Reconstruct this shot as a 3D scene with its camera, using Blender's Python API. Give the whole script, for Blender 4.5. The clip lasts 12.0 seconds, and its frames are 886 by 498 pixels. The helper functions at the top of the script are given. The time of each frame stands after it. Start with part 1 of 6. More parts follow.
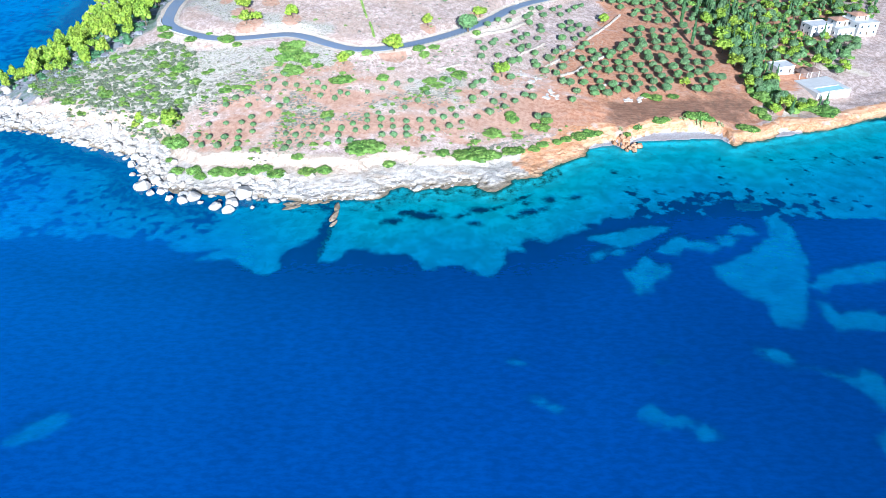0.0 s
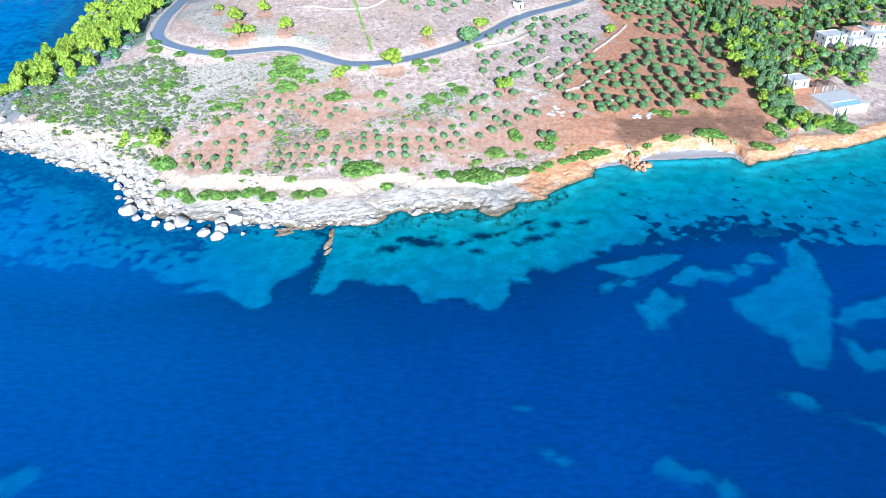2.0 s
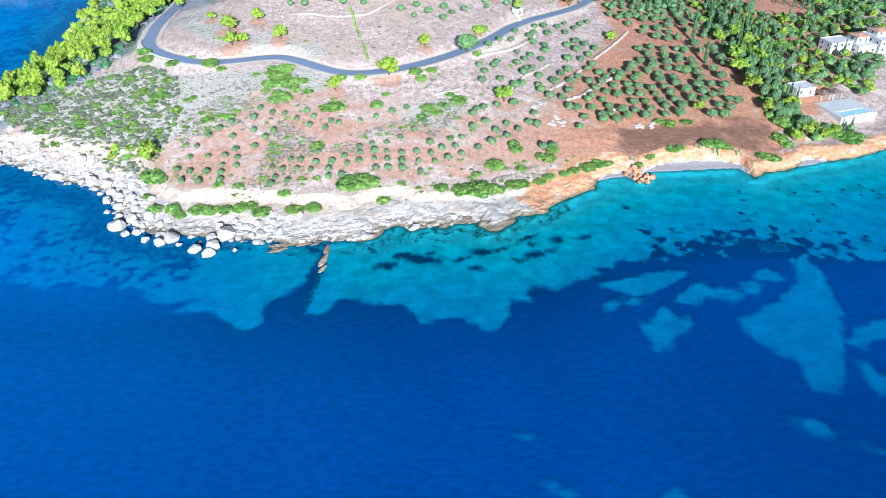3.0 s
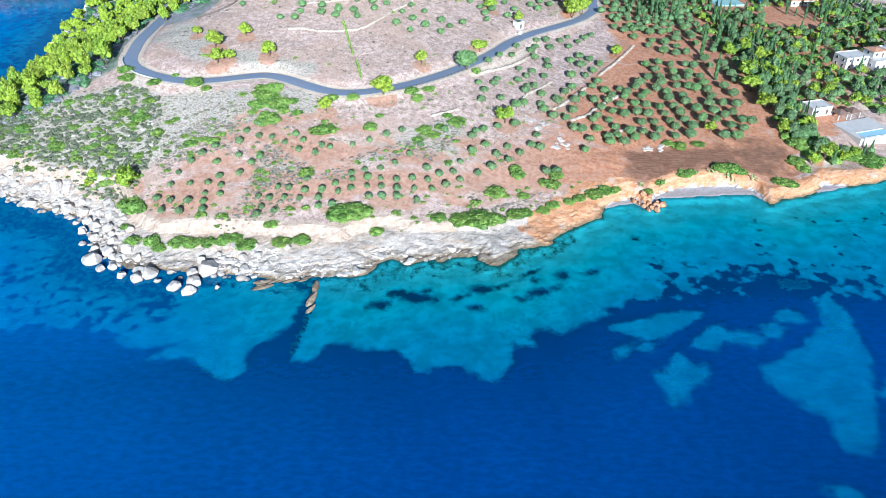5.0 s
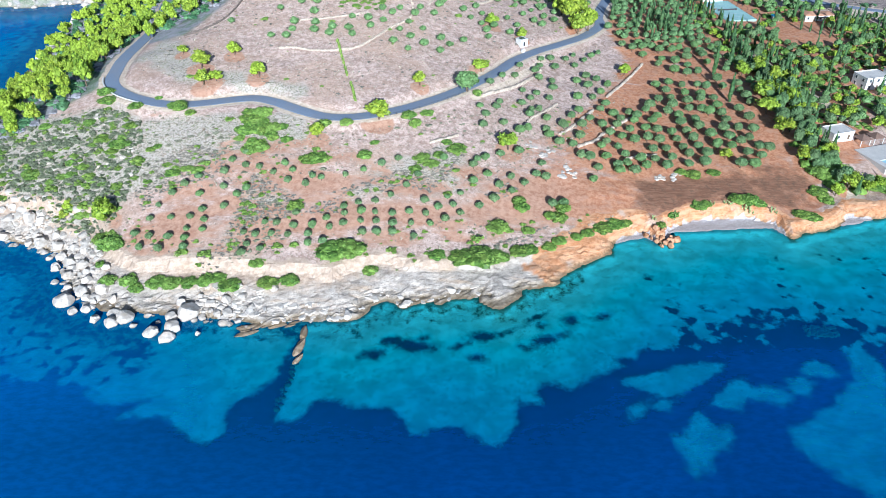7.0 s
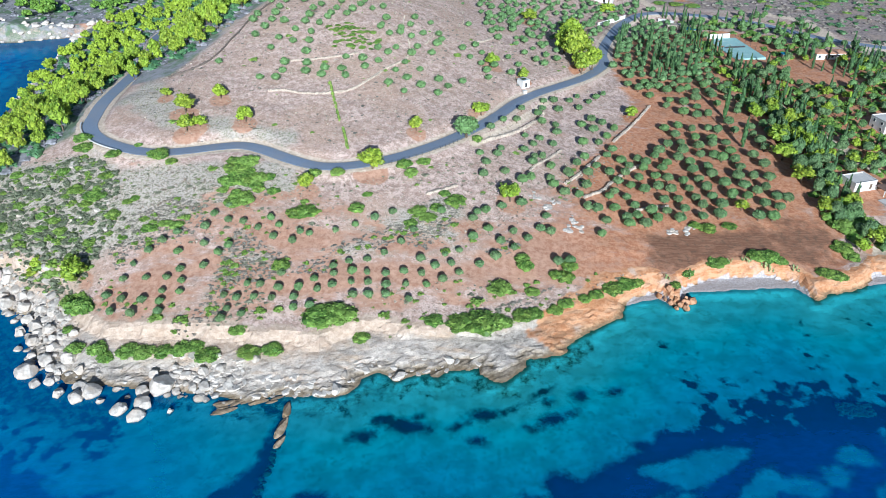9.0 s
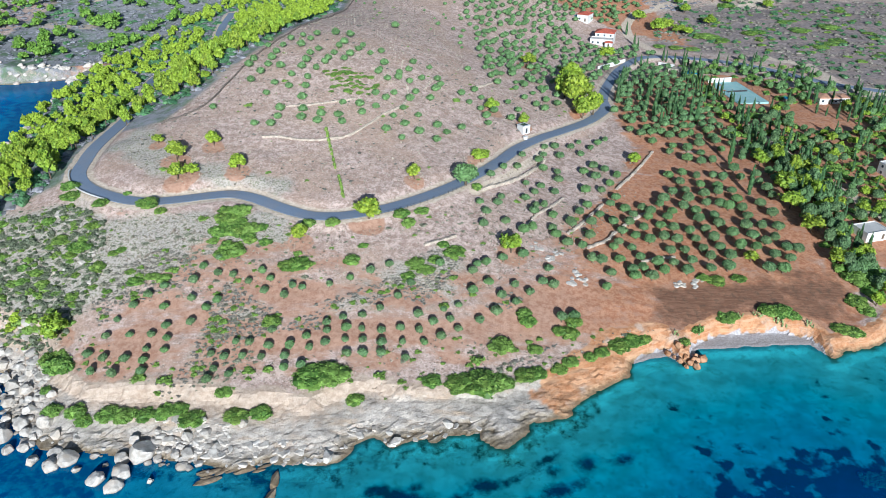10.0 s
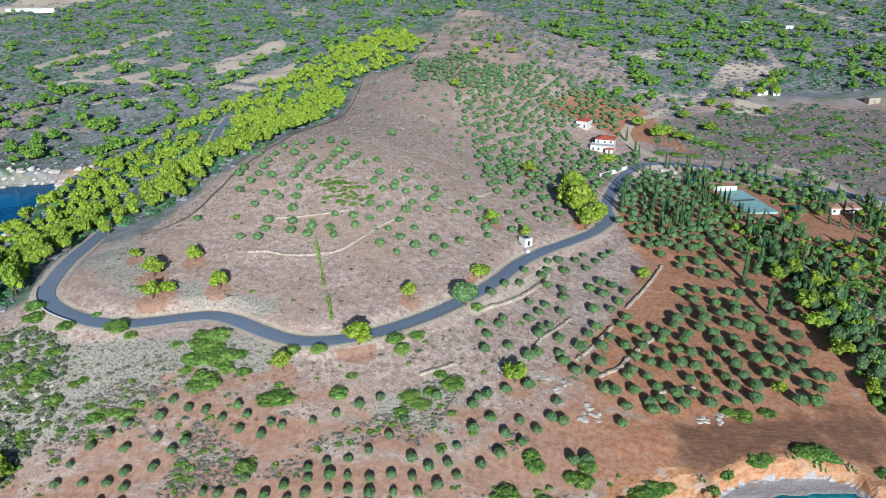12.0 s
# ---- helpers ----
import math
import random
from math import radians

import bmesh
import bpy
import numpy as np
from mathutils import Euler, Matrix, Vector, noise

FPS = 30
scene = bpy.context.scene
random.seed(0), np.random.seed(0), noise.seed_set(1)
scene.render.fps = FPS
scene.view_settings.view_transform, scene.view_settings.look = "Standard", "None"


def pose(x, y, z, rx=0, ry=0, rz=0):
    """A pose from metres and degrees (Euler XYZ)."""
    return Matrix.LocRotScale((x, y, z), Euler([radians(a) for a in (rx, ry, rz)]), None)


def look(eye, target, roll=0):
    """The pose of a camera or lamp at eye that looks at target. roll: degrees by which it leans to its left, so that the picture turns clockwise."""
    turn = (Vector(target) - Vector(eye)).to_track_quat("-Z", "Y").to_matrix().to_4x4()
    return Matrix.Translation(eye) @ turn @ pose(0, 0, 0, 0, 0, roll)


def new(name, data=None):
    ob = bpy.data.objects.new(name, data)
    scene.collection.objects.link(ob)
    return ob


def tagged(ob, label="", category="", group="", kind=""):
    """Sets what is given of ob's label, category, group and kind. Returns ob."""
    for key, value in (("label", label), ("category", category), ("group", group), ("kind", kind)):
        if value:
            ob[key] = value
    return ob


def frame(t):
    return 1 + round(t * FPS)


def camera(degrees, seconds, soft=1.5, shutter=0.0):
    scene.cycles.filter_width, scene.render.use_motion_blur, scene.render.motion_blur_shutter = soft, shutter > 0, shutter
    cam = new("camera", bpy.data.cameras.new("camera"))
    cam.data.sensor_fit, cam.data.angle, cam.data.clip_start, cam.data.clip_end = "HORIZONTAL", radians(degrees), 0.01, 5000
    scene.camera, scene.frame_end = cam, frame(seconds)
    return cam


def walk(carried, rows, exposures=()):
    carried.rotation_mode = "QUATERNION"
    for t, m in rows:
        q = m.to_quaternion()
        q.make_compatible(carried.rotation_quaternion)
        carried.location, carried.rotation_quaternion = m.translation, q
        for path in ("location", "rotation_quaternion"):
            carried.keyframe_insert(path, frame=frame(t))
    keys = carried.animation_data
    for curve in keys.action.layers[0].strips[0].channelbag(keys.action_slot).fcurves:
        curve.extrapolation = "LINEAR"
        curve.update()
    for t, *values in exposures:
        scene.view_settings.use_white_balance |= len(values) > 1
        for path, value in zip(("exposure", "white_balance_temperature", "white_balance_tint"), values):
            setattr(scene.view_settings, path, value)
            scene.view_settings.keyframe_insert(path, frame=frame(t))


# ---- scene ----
cam = camera(63.2, 12.0, 0.7)
PATH = [
    (0, (0.404, -12.773, 137.759), (-2.47, 68.99, 80.25), -0.89),
    (0.5, (0.461, -9.196, 137.832), (-2.53, 72.60, 80.39), -0.94),
    (1, (0.505, -5.262, 137.893), (-2.59, 76.55, 80.47), -1.00),
    (1.5, (0.507, -1.011, 137.903), (-2.64, 80.79, 80.46), -1.07),
    (2, (0.475, 3.380, 137.870), (-2.66, 85.21, 80.47), -1.13),
    (2.5, (0.443, 7.798, 137.827), (-2.62, 89.71, 80.54), -1.18),
    (3, (0.421, 12.289, 137.790), (-2.55, 94.23, 80.54), -1.21),
    (5, (0.399, 31.948, 137.816), (-2.38, 113.96, 80.66), -1.17),
    (5.5, (0.370, 37.041, 137.778), (-2.41, 119.07, 80.65), -1.14),
    (6, (0.349, 42.111, 137.741), (-2.44, 124.18, 80.67), -1.11),
    (6.5, (0.342, 47.244, 137.708), (-2.45, 129.36, 80.70), -1.09),
    (8.5, (0.335, 68.326, 137.831), (-2.36, 151.75, 82.76), -0.97),
    (9, (0.266, 73.734, 137.833), (-2.35, 157.79, 83.72), -0.91),
    (9.5, (0.171, 79.179, 137.825), (-2.36, 164.31, 85.42), -0.84),
    (10, (0.061, 84.586, 137.809), (-2.38, 171.21, 87.90), -0.77),
    (10.5, (-0.054, 90.033, 137.787), (-2.42, 178.20, 90.66), -0.69),
    (11, (-0.178, 95.557, 137.758), (-2.45, 185.18, 93.46), -0.61),
    (11.5, (-0.316, 101.121, 137.712), (-2.50, 192.14, 96.36), -0.51),
    (12, (-0.466, 106.749, 137.637), (-2.55, 199.08, 99.29), -0.40),
]
walk(cam, [(t, look(eye, target, roll)) for t, eye, target, roll in PATH],
     [(0, 1.05, 5030, 7), (3, 0.93, 5130, 7), (5.5, 0.79, 5260, 7), (8.5, 0.54, 5380, 6), (10.5, 0.26, 5530, 5), (12, 0.1, 5600, 5)])
# ---- daylight: a high clear sky, the sun low behind the camera ----
SUN_EL, SUN_AZ = 20.5, 171.0
world = bpy.data.worlds.new("sky")
scene.world = world
world.use_nodes = True
wn = world.node_tree
wn.nodes.clear()
sky = wn.nodes.new("ShaderNodeTexSky")
sky.sky_type, sky.sun_disc = "NISHITA", False
sky.sun_elevation, sky.sun_rotation = radians(SUN_EL), radians(SUN_AZ)
sky.altitude, sky.air_density, sky.dust_density, sky.ozone_density = 50, 1.0, 0.6, 1.6
bg = wn.nodes.new("ShaderNodeBackground")
bg.inputs["Strength"].default_value = 0.06
wout = wn.nodes.new("ShaderNodeOutputWorld")
wn.links.new(sky.outputs[0], bg.inputs[0])
wn.links.new(bg.outputs[0], wout.inputs[0])
lamp = bpy.data.lights.new("sun", "SUN")
lamp.energy, lamp.angle, lamp.color = 4.9, radians(0.55), (1.0, 0.96, 0.90)
sun = new("sun", lamp)
a, e = radians(SUN_AZ), radians(SUN_EL)
sun.matrix_world = look((300 * math.sin(a) * math.cos(e), 300 * math.cos(a) * math.cos(e), 300 * math.sin(e)), (0, 0, 0))

# ---- materials ----
class Nodes:
    """Short ways to build a node material."""

    def __init__(self, name, rough=0.9, spec=0.3):
        self.mat = bpy.data.materials.new(name)
        self.mat.use_nodes = True
        self.tree = self.mat.node_tree
        self.bsdf = self.tree.nodes["Principled BSDF"]
        self.bsdf.inputs["Roughness"].default_value = rough
        self.bsdf.inputs["Specular IOR Level"].default_value = spec
        self.geo = self.tree.nodes.new("ShaderNodeNewGeometry")

    def put(self, socket, value):
        if isinstance(value, bpy.types.NodeSocket):
            self.tree.links.new(value, socket)
        elif isinstance(value, tuple) and len(value) == 3 and socket.type == "RGBA":
            socket.default_value = (*value, 1)
        else:
            socket.default_value = value

    def noise(self, size, detail=3.0, rough=0.55, stretch=(1, 1, 1), out=0, warp=0.0):
        scale = self.tree.nodes.new("ShaderNodeMapping")
        self.put(scale.inputs["Vector"], self.geo.outputs["Position"])
        scale.inputs["Scale"].default_value = stretch
        n = self.tree.nodes.new("ShaderNodeTexNoise")
        self.put(n.inputs["Vector"], scale.outputs[0])
        n.inputs["Scale"].default_value, n.inputs["Detail"].default_value = 1 / size, detail
        n.inputs["Roughness"].default_value, n.inputs["Distortion"].default_value = rough, warp
        return n.outputs[out]

    def cells(self, size, feature="F1", out="Distance"):
        n = self.tree.nodes.new("ShaderNodeTexVoronoi")
        self.put(n.inputs["Vector"], self.geo.outputs["Position"])
        n.feature, n.inputs["Scale"].default_value = feature, 1 / size
        return n.outputs[out]

    def ramp(self, value, lo, hi, a=0.0, b=1.0):
        n = self.tree.nodes.new("ShaderNodeMapRange")
        n.interpolation_type = "SMOOTHSTEP"
        for k, v in enumerate((value, lo, hi, a, b)):
            self.put(n.inputs[k], v)
        return n.outputs[0]

    def math(self, kind, a, b=0.0):
        n = self.tree.nodes.new("ShaderNodeMath")
        n.operation = kind
        self.put(n.inputs[0], a)
        self.put(n.inputs[1], b)
        return n.outputs[0]

    def mix(self, f, a, b):
        n = self.tree.nodes.new("ShaderNodeMix")
        n.data_type = "RGBA"
        for k, v in ((0, f), (6, a), (7, b)):
            self.put(n.inputs[k], v)
        return n.outputs[2]

    def tint(self, colour, value, sat=1.0, hue=0.5):
        n = self.tree.nodes.new("ShaderNodeHueSaturation")
        self.put(n.inputs["Color"], colour)
        self.put(n.inputs["Value"], value)
        self.put(n.inputs["Saturation"], sat)
        self.put(n.inputs["Hue"], hue)
        return n.outputs[0]

    def attr(self, name):
        n = self.tree.nodes.new("ShaderNodeAttribute")
        n.attribute_name = name
        return n.outputs["Fac"]

    def random(self):
        return self.tree.nodes.new("ShaderNodeObjectInfo").outputs["Random"]

    def island(self):
        return self.geo.outputs["Random Per Island"]

    def bump(self, value, strength, distance=0.1):
        n = self.tree.nodes.new("ShaderNodeBump")
        n.inputs["Strength"].default_value, n.inputs["Distance"].default_value = strength, distance
        self.put(n.inputs["Height"], value)
        self.put(self.bsdf.inputs["Normal"], n.outputs[0])

    def colour(self, value):
        self.put(self.bsdf.inputs["Base Color"], value)
        return self.mat


def plain(name, colour, rough=0.8, size=1.5, spread=0.25, spec=0.3, bump=0.2, metal=0.0):
    """A painted or mineral surface with grain and stains."""
    m = Nodes(name, rough, spec)
    m.bsdf.inputs["Metallic"].default_value = metal
    grain, stain = m.noise(size * 0.12, 3), m.noise(size * 2.5, 4)
    c = m.tint(colour, m.ramp(grain, 0.3, 0.7, 1 - spread, 1 + spread * 0.6))
    c = m.tint(c, m.ramp(stain, 0.3, 0.7, 1 - spread * 0.7, 1 + spread * 0.3))
    m.bump(grain, bump, 0.03)
    return m.colour(c)


def foliage(name, dark, light, dry, gloss=0.55):
    m = Nodes(name, gloss, 0.25)
    own, leaf = m.random(), m.island()
    c = m.mix(m.ramp(leaf, 0.1, 0.9), dark, light)
    c = m.mix(m.ramp(own, 0.55, 1.0, 0, 0.5), c, dry)
    c = m.tint(c, m.ramp(m.noise(1.3, 3), 0.3, 0.7, 0.7, 1.25), 1.0, m.ramp(own, 0, 1, 0.485, 0.515))
    m.put(m.bsdf.inputs["Subsurface Weight"], 0.0)
    return m.colour(c)


def ground_material():
    m = Nodes("earth_rock_and_seabed", 0.95, 0.12)
    fine, mid, wide = m.noise(0.5, 4, 0.65), m.noise(3.5, 4, 0.6), m.noise(22, 4, 0.55)
    # dry pinkish grass and soil, bleached and scorched in patches
    c = m.mix(m.ramp(m.noise(2.2, 5, 0.7), 0.36, 0.64), (0.36, 0.25, 0.205), (0.64, 0.49, 0.425))
    c = m.mix(m.ramp(wide, 0.45, 0.66, 0, 0.6), c, (0.45, 0.31, 0.23))
    c = m.mix(m.ramp(m.noise(0.8, 4, 0.75), 0.52, 0.61, 0, 0.6), c, (0.20, 0.155, 0.12))
    c = m.mix(m.ramp(m.noise(0.55, 3, 0.7), 0.56, 0.66, 0, 0.6), c, (0.66, 0.58, 0.50))
    # low grey phrygana, in tufts
    tuft = m.ramp(m.noise(0.7, 4, 0.75), 0.45, 0.62)
    low = m.mix(tuft, (0.50, 0.44, 0.38), m.mix(m.ramp(mid, 0.4, 0.6), (0.22, 0.20, 0.16), (0.20, 0.21, 0.12)))
    c = m.mix(m.ramp(m.math("ADD", m.attr("scrub"), m.math("MULTIPLY", m.math("SUBTRACT", m.noise(12, 4, 0.65), 0.5), 1.6)), 0.25, 0.8), c, low)
    # far greenish-grey brush, with the pale blue of haze put into its colour
    far = m.mix(m.ramp(m.noise(14, 5, 0.7), 0.45, 0.6), (0.29, 0.285, 0.30), (0.13, 0.19, 0.115))
    far = m.mix(m.ramp(m.noise(2.5, 4, 0.7), 0.5, 0.65, 0, 0.6), far, (0.12, 0.125, 0.11))
    far = m.mix(m.ramp(m.noise(30, 5, 0.6, (0.5, 1.6, 1)), 0.57, 0.66), far, (0.46, 0.37, 0.30))
    c = m.mix(m.ramp(m.attr("brush"), 0.2, 0.7), c, far)
    ash = m.mix(m.ramp(m.noise(2.0, 5, 0.7), 0.38, 0.62), (0.21, 0.17, 0.155), (0.36, 0.30, 0.275))
    ash = m.mix(m.ramp(m.noise(16, 5, 0.65), 0.5, 0.64, 0, 0.8), ash, (0.36, 0.28, 0.23))
    c = m.mix(m.ramp(m.attr("ash"), 0.25, 0.7), c, ash)
    # red tilled earth
    place = m.tree.nodes.new("ShaderNodeSeparateXYZ")
    m.put(place.inputs[0], m.geo.outputs["Position"])
    red = m.mix(m.ramp(m.noise(1.6, 4, 0.7), 0.35, 0.65), (0.36, 0.195, 0.13), (0.50, 0.315, 0.225))
    iron = m.mix(m.ramp(m.noise(1.6, 4, 0.7), 0.35, 0.65), (0.39, 0.165, 0.088), (0.55, 0.29, 0.17))
    red = m.mix(m.ramp(m.math("ADD", place.outputs["X"], m.math("MULTIPLY", m.noise(14, 4), 40.0)), 35, 75), red, iron)
    red = m.mix(m.ramp(mid, 0.48, 0.66, 0, 0.6), red, (0.46, 0.275, 0.19))
    c = m.mix(m.ramp(m.math("ADD", m.attr("red"), m.math("MULTIPLY", m.math("SUBTRACT", m.noise(9, 6, 0.68, (0.6, 1.5, 1)), 0.5), 2.6)), 0.3, 0.75), c, red)
    # ploughed plot, brown stubble in lines
    rows = m.noise(1.0, 3, 0.6, (0.25, 1.4, 1))
    plough = m.mix(m.ramp(rows, 0.4, 0.62, 0.2, 0.8), (0.17, 0.085, 0.052), (0.30, 0.16, 0.10))
    plough = m.mix(m.ramp(m.noise(1.4, 4, 0.7), 0.5, 0.66, 0, 0.7), plough, (0.125, 0.088, 0.06))
    c = m.mix(m.ramp(m.math("ADD", m.attr("plough"), m.math("MULTIPLY", m.math("SUBTRACT", m.noise(9, 6, 0.7), 0.5), 2.6)), 0.25, 0.95), c, plough)
    # bare pale earth: verges, tracks, diggings
    bare = m.mix(m.ramp(m.noise(1.2, 4, 0.7), 0.35, 0.65), (0.50, 0.39, 0.29), (0.68, 0.57, 0.46))
    c = m.mix(m.ramp(m.math("ADD", m.attr("bare"), m.math("MULTIPLY", m.math("SUBTRACT", m.noise(2.5, 4, 0.6), 0.5), 1.0)), 0.35, 0.65), c, bare)
    # pale limestone of the shore
    lime = m.mix(m.ramp(m.noise(3.4, 6, 0.72), 0.35, 0.65), (0.36, 0.315, 0.275), (0.57, 0.505, 0.445))
    lime = m.mix(m.ramp(m.noise(9, 4, 0.6, (0.5, 1.6, 1)), 0.5, 0.68, 0, 0.7), lime, (0.50, 0.36, 0.245))
    lime = m.mix(m.ramp(m.noise(5, 5, 0.7, (0.5, 1.8, 1)), 0.52, 0.64, 0, 0.8), lime, (0.62, 0.54, 0.46))
    lime = m.mix(m.ramp(m.noise(0.9, 4, 0.75), 0.57, 0.66, 0, 0.5), lime, (0.20, 0.165, 0.135))
    seam = m.noise(2.2, 5, 0.7, (0.8, 1.6, 3.2), 0, 1.2)
    lime = m.mix(m.ramp(m.math("ABSOLUTE", m.math("SUBTRACT", seam, 0.5)), 0.0, 0.018, 0.7, 0.0), lime, (0.20, 0.165, 0.135))
    bank = m.ramp(m.math("ADD", m.attr("shore_height"), m.math("MULTIPLY", m.noise(4, 4, 0.65), 5.0)), 5.4, 7.6, 0, 0.75)
    lime = m.mix(bank, lime, m.mix(m.ramp(m.noise(1.6, 5, 0.7), 0.38, 0.62), (0.42, 0.30, 0.215), (0.58, 0.445, 0.34)))
    tide = m.ramp(m.math("ADD", m.attr("shore_height"), m.math("MULTIPLY", m.noise(1.5, 4, 0.7), 1.6)), 1.1, 2.2, 0.75, 0)
    lime = m.mix(tide, lime, m.mix(m.ramp(m.noise(1.0, 4), 0.4, 0.6), (0.20, 0.15, 0.09), (0.36, 0.29, 0.20)))
    clay = m.mix(m.ramp(m.noise(1.8, 5, 0.7), 0.35, 0.65), (0.42, 0.185, 0.085), (0.56, 0.30, 0.16))
    strata = m.noise(1.1, 4, 0.6, (0.12, 0.12, 1.3), 0, 0.6)
    clay = m.mix(m.ramp(strata, 0.45, 0.62, 0, 0.7), clay, (0.60, 0.37, 0.225))
    clay = m.mix(m.ramp(m.noise(6, 4), 0.55, 0.7, 0, 0.8), clay, (0.55, 0.42, 0.33))
    clay = m.mix(m.ramp(m.noise(1.0, 4, 0.75), 0.58, 0.68, 0, 0.5), clay, (0.26, 0.14, 0.075))
    clay = m.mix(tide, clay, m.mix(m.ramp(m.noise(1.0, 4), 0.4, 0.6), (0.26, 0.15, 0.08), (0.46, 0.30, 0.17)))
    c = m.mix(m.ramp(m.math("ADD", m.attr("rock"), m.math("MULTIPLY", m.math("SUBTRACT", fine, 0.5), 0.6)), 0.3, 0.6), c, lime)
    c = m.mix(m.ramp(m.attr("clay"), 0.3, 0.6), c, clay)
    shingle = m.mix(m.ramp(fine, 0.35, 0.65), (0.36, 0.325, 0.325), (0.52, 0.48, 0.48))
    c = m.mix(m.ramp(m.attr("beach"), 0.3, 0.6), c, shingle)
    # wet and weed-stained rock just above the water
    high = m.tree.nodes.new("ShaderNodeSeparateXYZ")
    m.put(high.inputs[0], m.geo.outputs["Position"])
    wet = m.ramp(m.math("ADD", high.outputs["Z"], m.math("MULTIPLY", mid, 0.9)), 0.55, 1.1, 1, 0)
    c = m.mix(m.math("MULTIPLY", wet, m.ramp(m.attr("beach"), 0.2, 0.6, 0.75, 0.3)), c, (0.17, 0.125, 0.075))
    # sea bottom: bleached sand, weed meadows
    sand = m.mix(m.ramp(m.noise(6, 5, 0.65), 0.35, 0.65), (0.55, 0.56, 0.48), (0.80, 0.80, 0.72))
    sand = m.mix(m.ramp(m.noise(1.8, 4, 0.7), 0.52, 0.66, 0, 0.45), sand, (0.30, 0.33, 0.24))
    weed = m.mix(m.ramp(fine, 0.3, 0.7), (0.015, 0.05, 0.06), (0.035, 0.08, 0.085))
    edge = m.math("ADD", m.attr("weed"), m.math("MULTIPLY", m.math("SUBTRACT", m.noise(5.5, 5, 0.68), 0.5), 7.5))
    patch = m.math("SUBTRACT", m.math("MULTIPLY", m.noise(4.2, 2, 0.45), 0.6), m.math("MULTIPLY", m.noise(28, 2), -0.4))
    edge = m.math("ADD", edge, m.math("MULTIPLY", m.math("MULTIPLY", m.math("SUBTRACT", patch, 0.565), 27.0), m.attr("broken")))
    bottom = m.mix(m.ramp(edge, -1.1, 1.3), sand, weed)
    stones = m.mix(m.ramp(m.noise(2.0, 4, 0.7), 0.42, 0.6), (0.10, 0.11, 0.08), (0.48, 0.45, 0.36))
    bottom = m.mix(m.ramp(m.math("ADD", m.attr("stones"), m.math("MULTIPLY", m.math("SUBTRACT", mid, 0.5), 1.2)), 0.35, 0.65), bottom, stones)
    c = m.mix(m.ramp(high.outputs["Z"], -0.3, -0.04, 1, 0), c, bottom)
    dry = m.ramp(high.outputs["Z"], -0.2, 0.2)
    crack = m.math("MULTIPLY", m.ramp(m.math("ABSOLUTE", m.math("SUBTRACT", seam, 0.5)), 0.0, 0.035, 1.2, 0.0), m.attr("rock"))
    relief = m.math("SUBTRACT", m.math("ADD", fine, m.math("MULTIPLY", mid, 1.2)), crack)
    m.bump(m.math("MULTIPLY", relief, dry), 0.5, 0.3)
    return m.colour(c)


def water_material():
    """Clear sea: what lies below shows through, tinted, and the water's own blue grows with depth."""
    m = Nodes("sea_water")
    t = m.tree
    t.nodes.remove(m.bsdf)
    out = t.nodes["Material Output"]
    deep = m.attr("depth")
    clear = t.nodes.new("ShaderNodeBsdfTransparent")
    m.put(clear.inputs[0], m.mix(m.ramp(deep, 0, 2.6), (0.07, 0.47, 0.60), (0.0, 0.335, 0.56)))
    body = t.nodes.new("ShaderNodeBsdfDiffuse")
    swell = m.noise(30, 4, 0.6, (1, 0.6, 1))
    open_sea = m.mix(m.ramp(swell, 0.3, 0.7), (0.0, 0.070, 0.325), (0.0, 0.083, 0.37))
    # body colour turns darker towards the south-east
    open_sea = m.mix(m.attr("dark_east"), open_sea, (0.0, 0.049, 0.225))
    # light and dark of small ripples, put into the body colour
    ripple_shade = m.ramp(m.noise(2.2, 3, 0.6, (0.7, 1.5, 1)), 0.3, 0.7, 0.86, 1.14)
    open_sea = m.tint(open_sea, ripple_shade)
    open_sea = m.mix(m.attr("pale_west"), open_sea, m.tint((0.0, 0.155, 0.53), ripple_shade))
    m.put(body.inputs[0], m.mix(m.ramp(deep, 0.5, 3.0), (0.0, 0.095, 0.33), open_sea))
    share = t.nodes.new("ShaderNodeMixShader")
    m.put(share.inputs[0], m.math("MAXIMUM", m.ramp(deep, -1.5, 9.5, -0.04, 0.82), m.math("MULTIPLY", m.attr("pale_west"), 0.6)))
    t.links.new(clear.outputs[0], share.inputs[1])
    t.links.new(body.outputs[0], share.inputs[2])
    gloss = t.nodes.new("ShaderNodeBsdfGlossy")
    gloss.inputs["Roughness"].default_value = 0.12
    ripple = m.math("ADD", m.noise(2.4, 4, 0.6, (1, 1.8, 1)), m.math("MULTIPLY", m.noise(11, 3, 0.5, (1, 1.6, 1)), 1.5))
    bump = t.nodes.new("ShaderNodeBump")
    bump.inputs["Strength"].default_value, bump.inputs["Distance"].default_value = 0.15, 0.25
    m.put(bump.inputs["Height"], ripple)
    t.links.new(bump.outputs[0], gloss.inputs["Normal"])
    fresnel = t.nodes.new("ShaderNodeFresnel")
    fresnel.inputs["IOR"].default_value = 1.33
    top = t.nodes.new("ShaderNodeMixShader")
    m.put(top.inputs[0], m.math("MULTIPLY", fresnel.outputs[0], 0.5))
    t.links.new(share.outputs[0], top.inputs[1])
    t.links.new(gloss.outputs[0], top.inputs[2])
    t.links.new(top.outputs[0], out.inputs[0])
    return m.mat


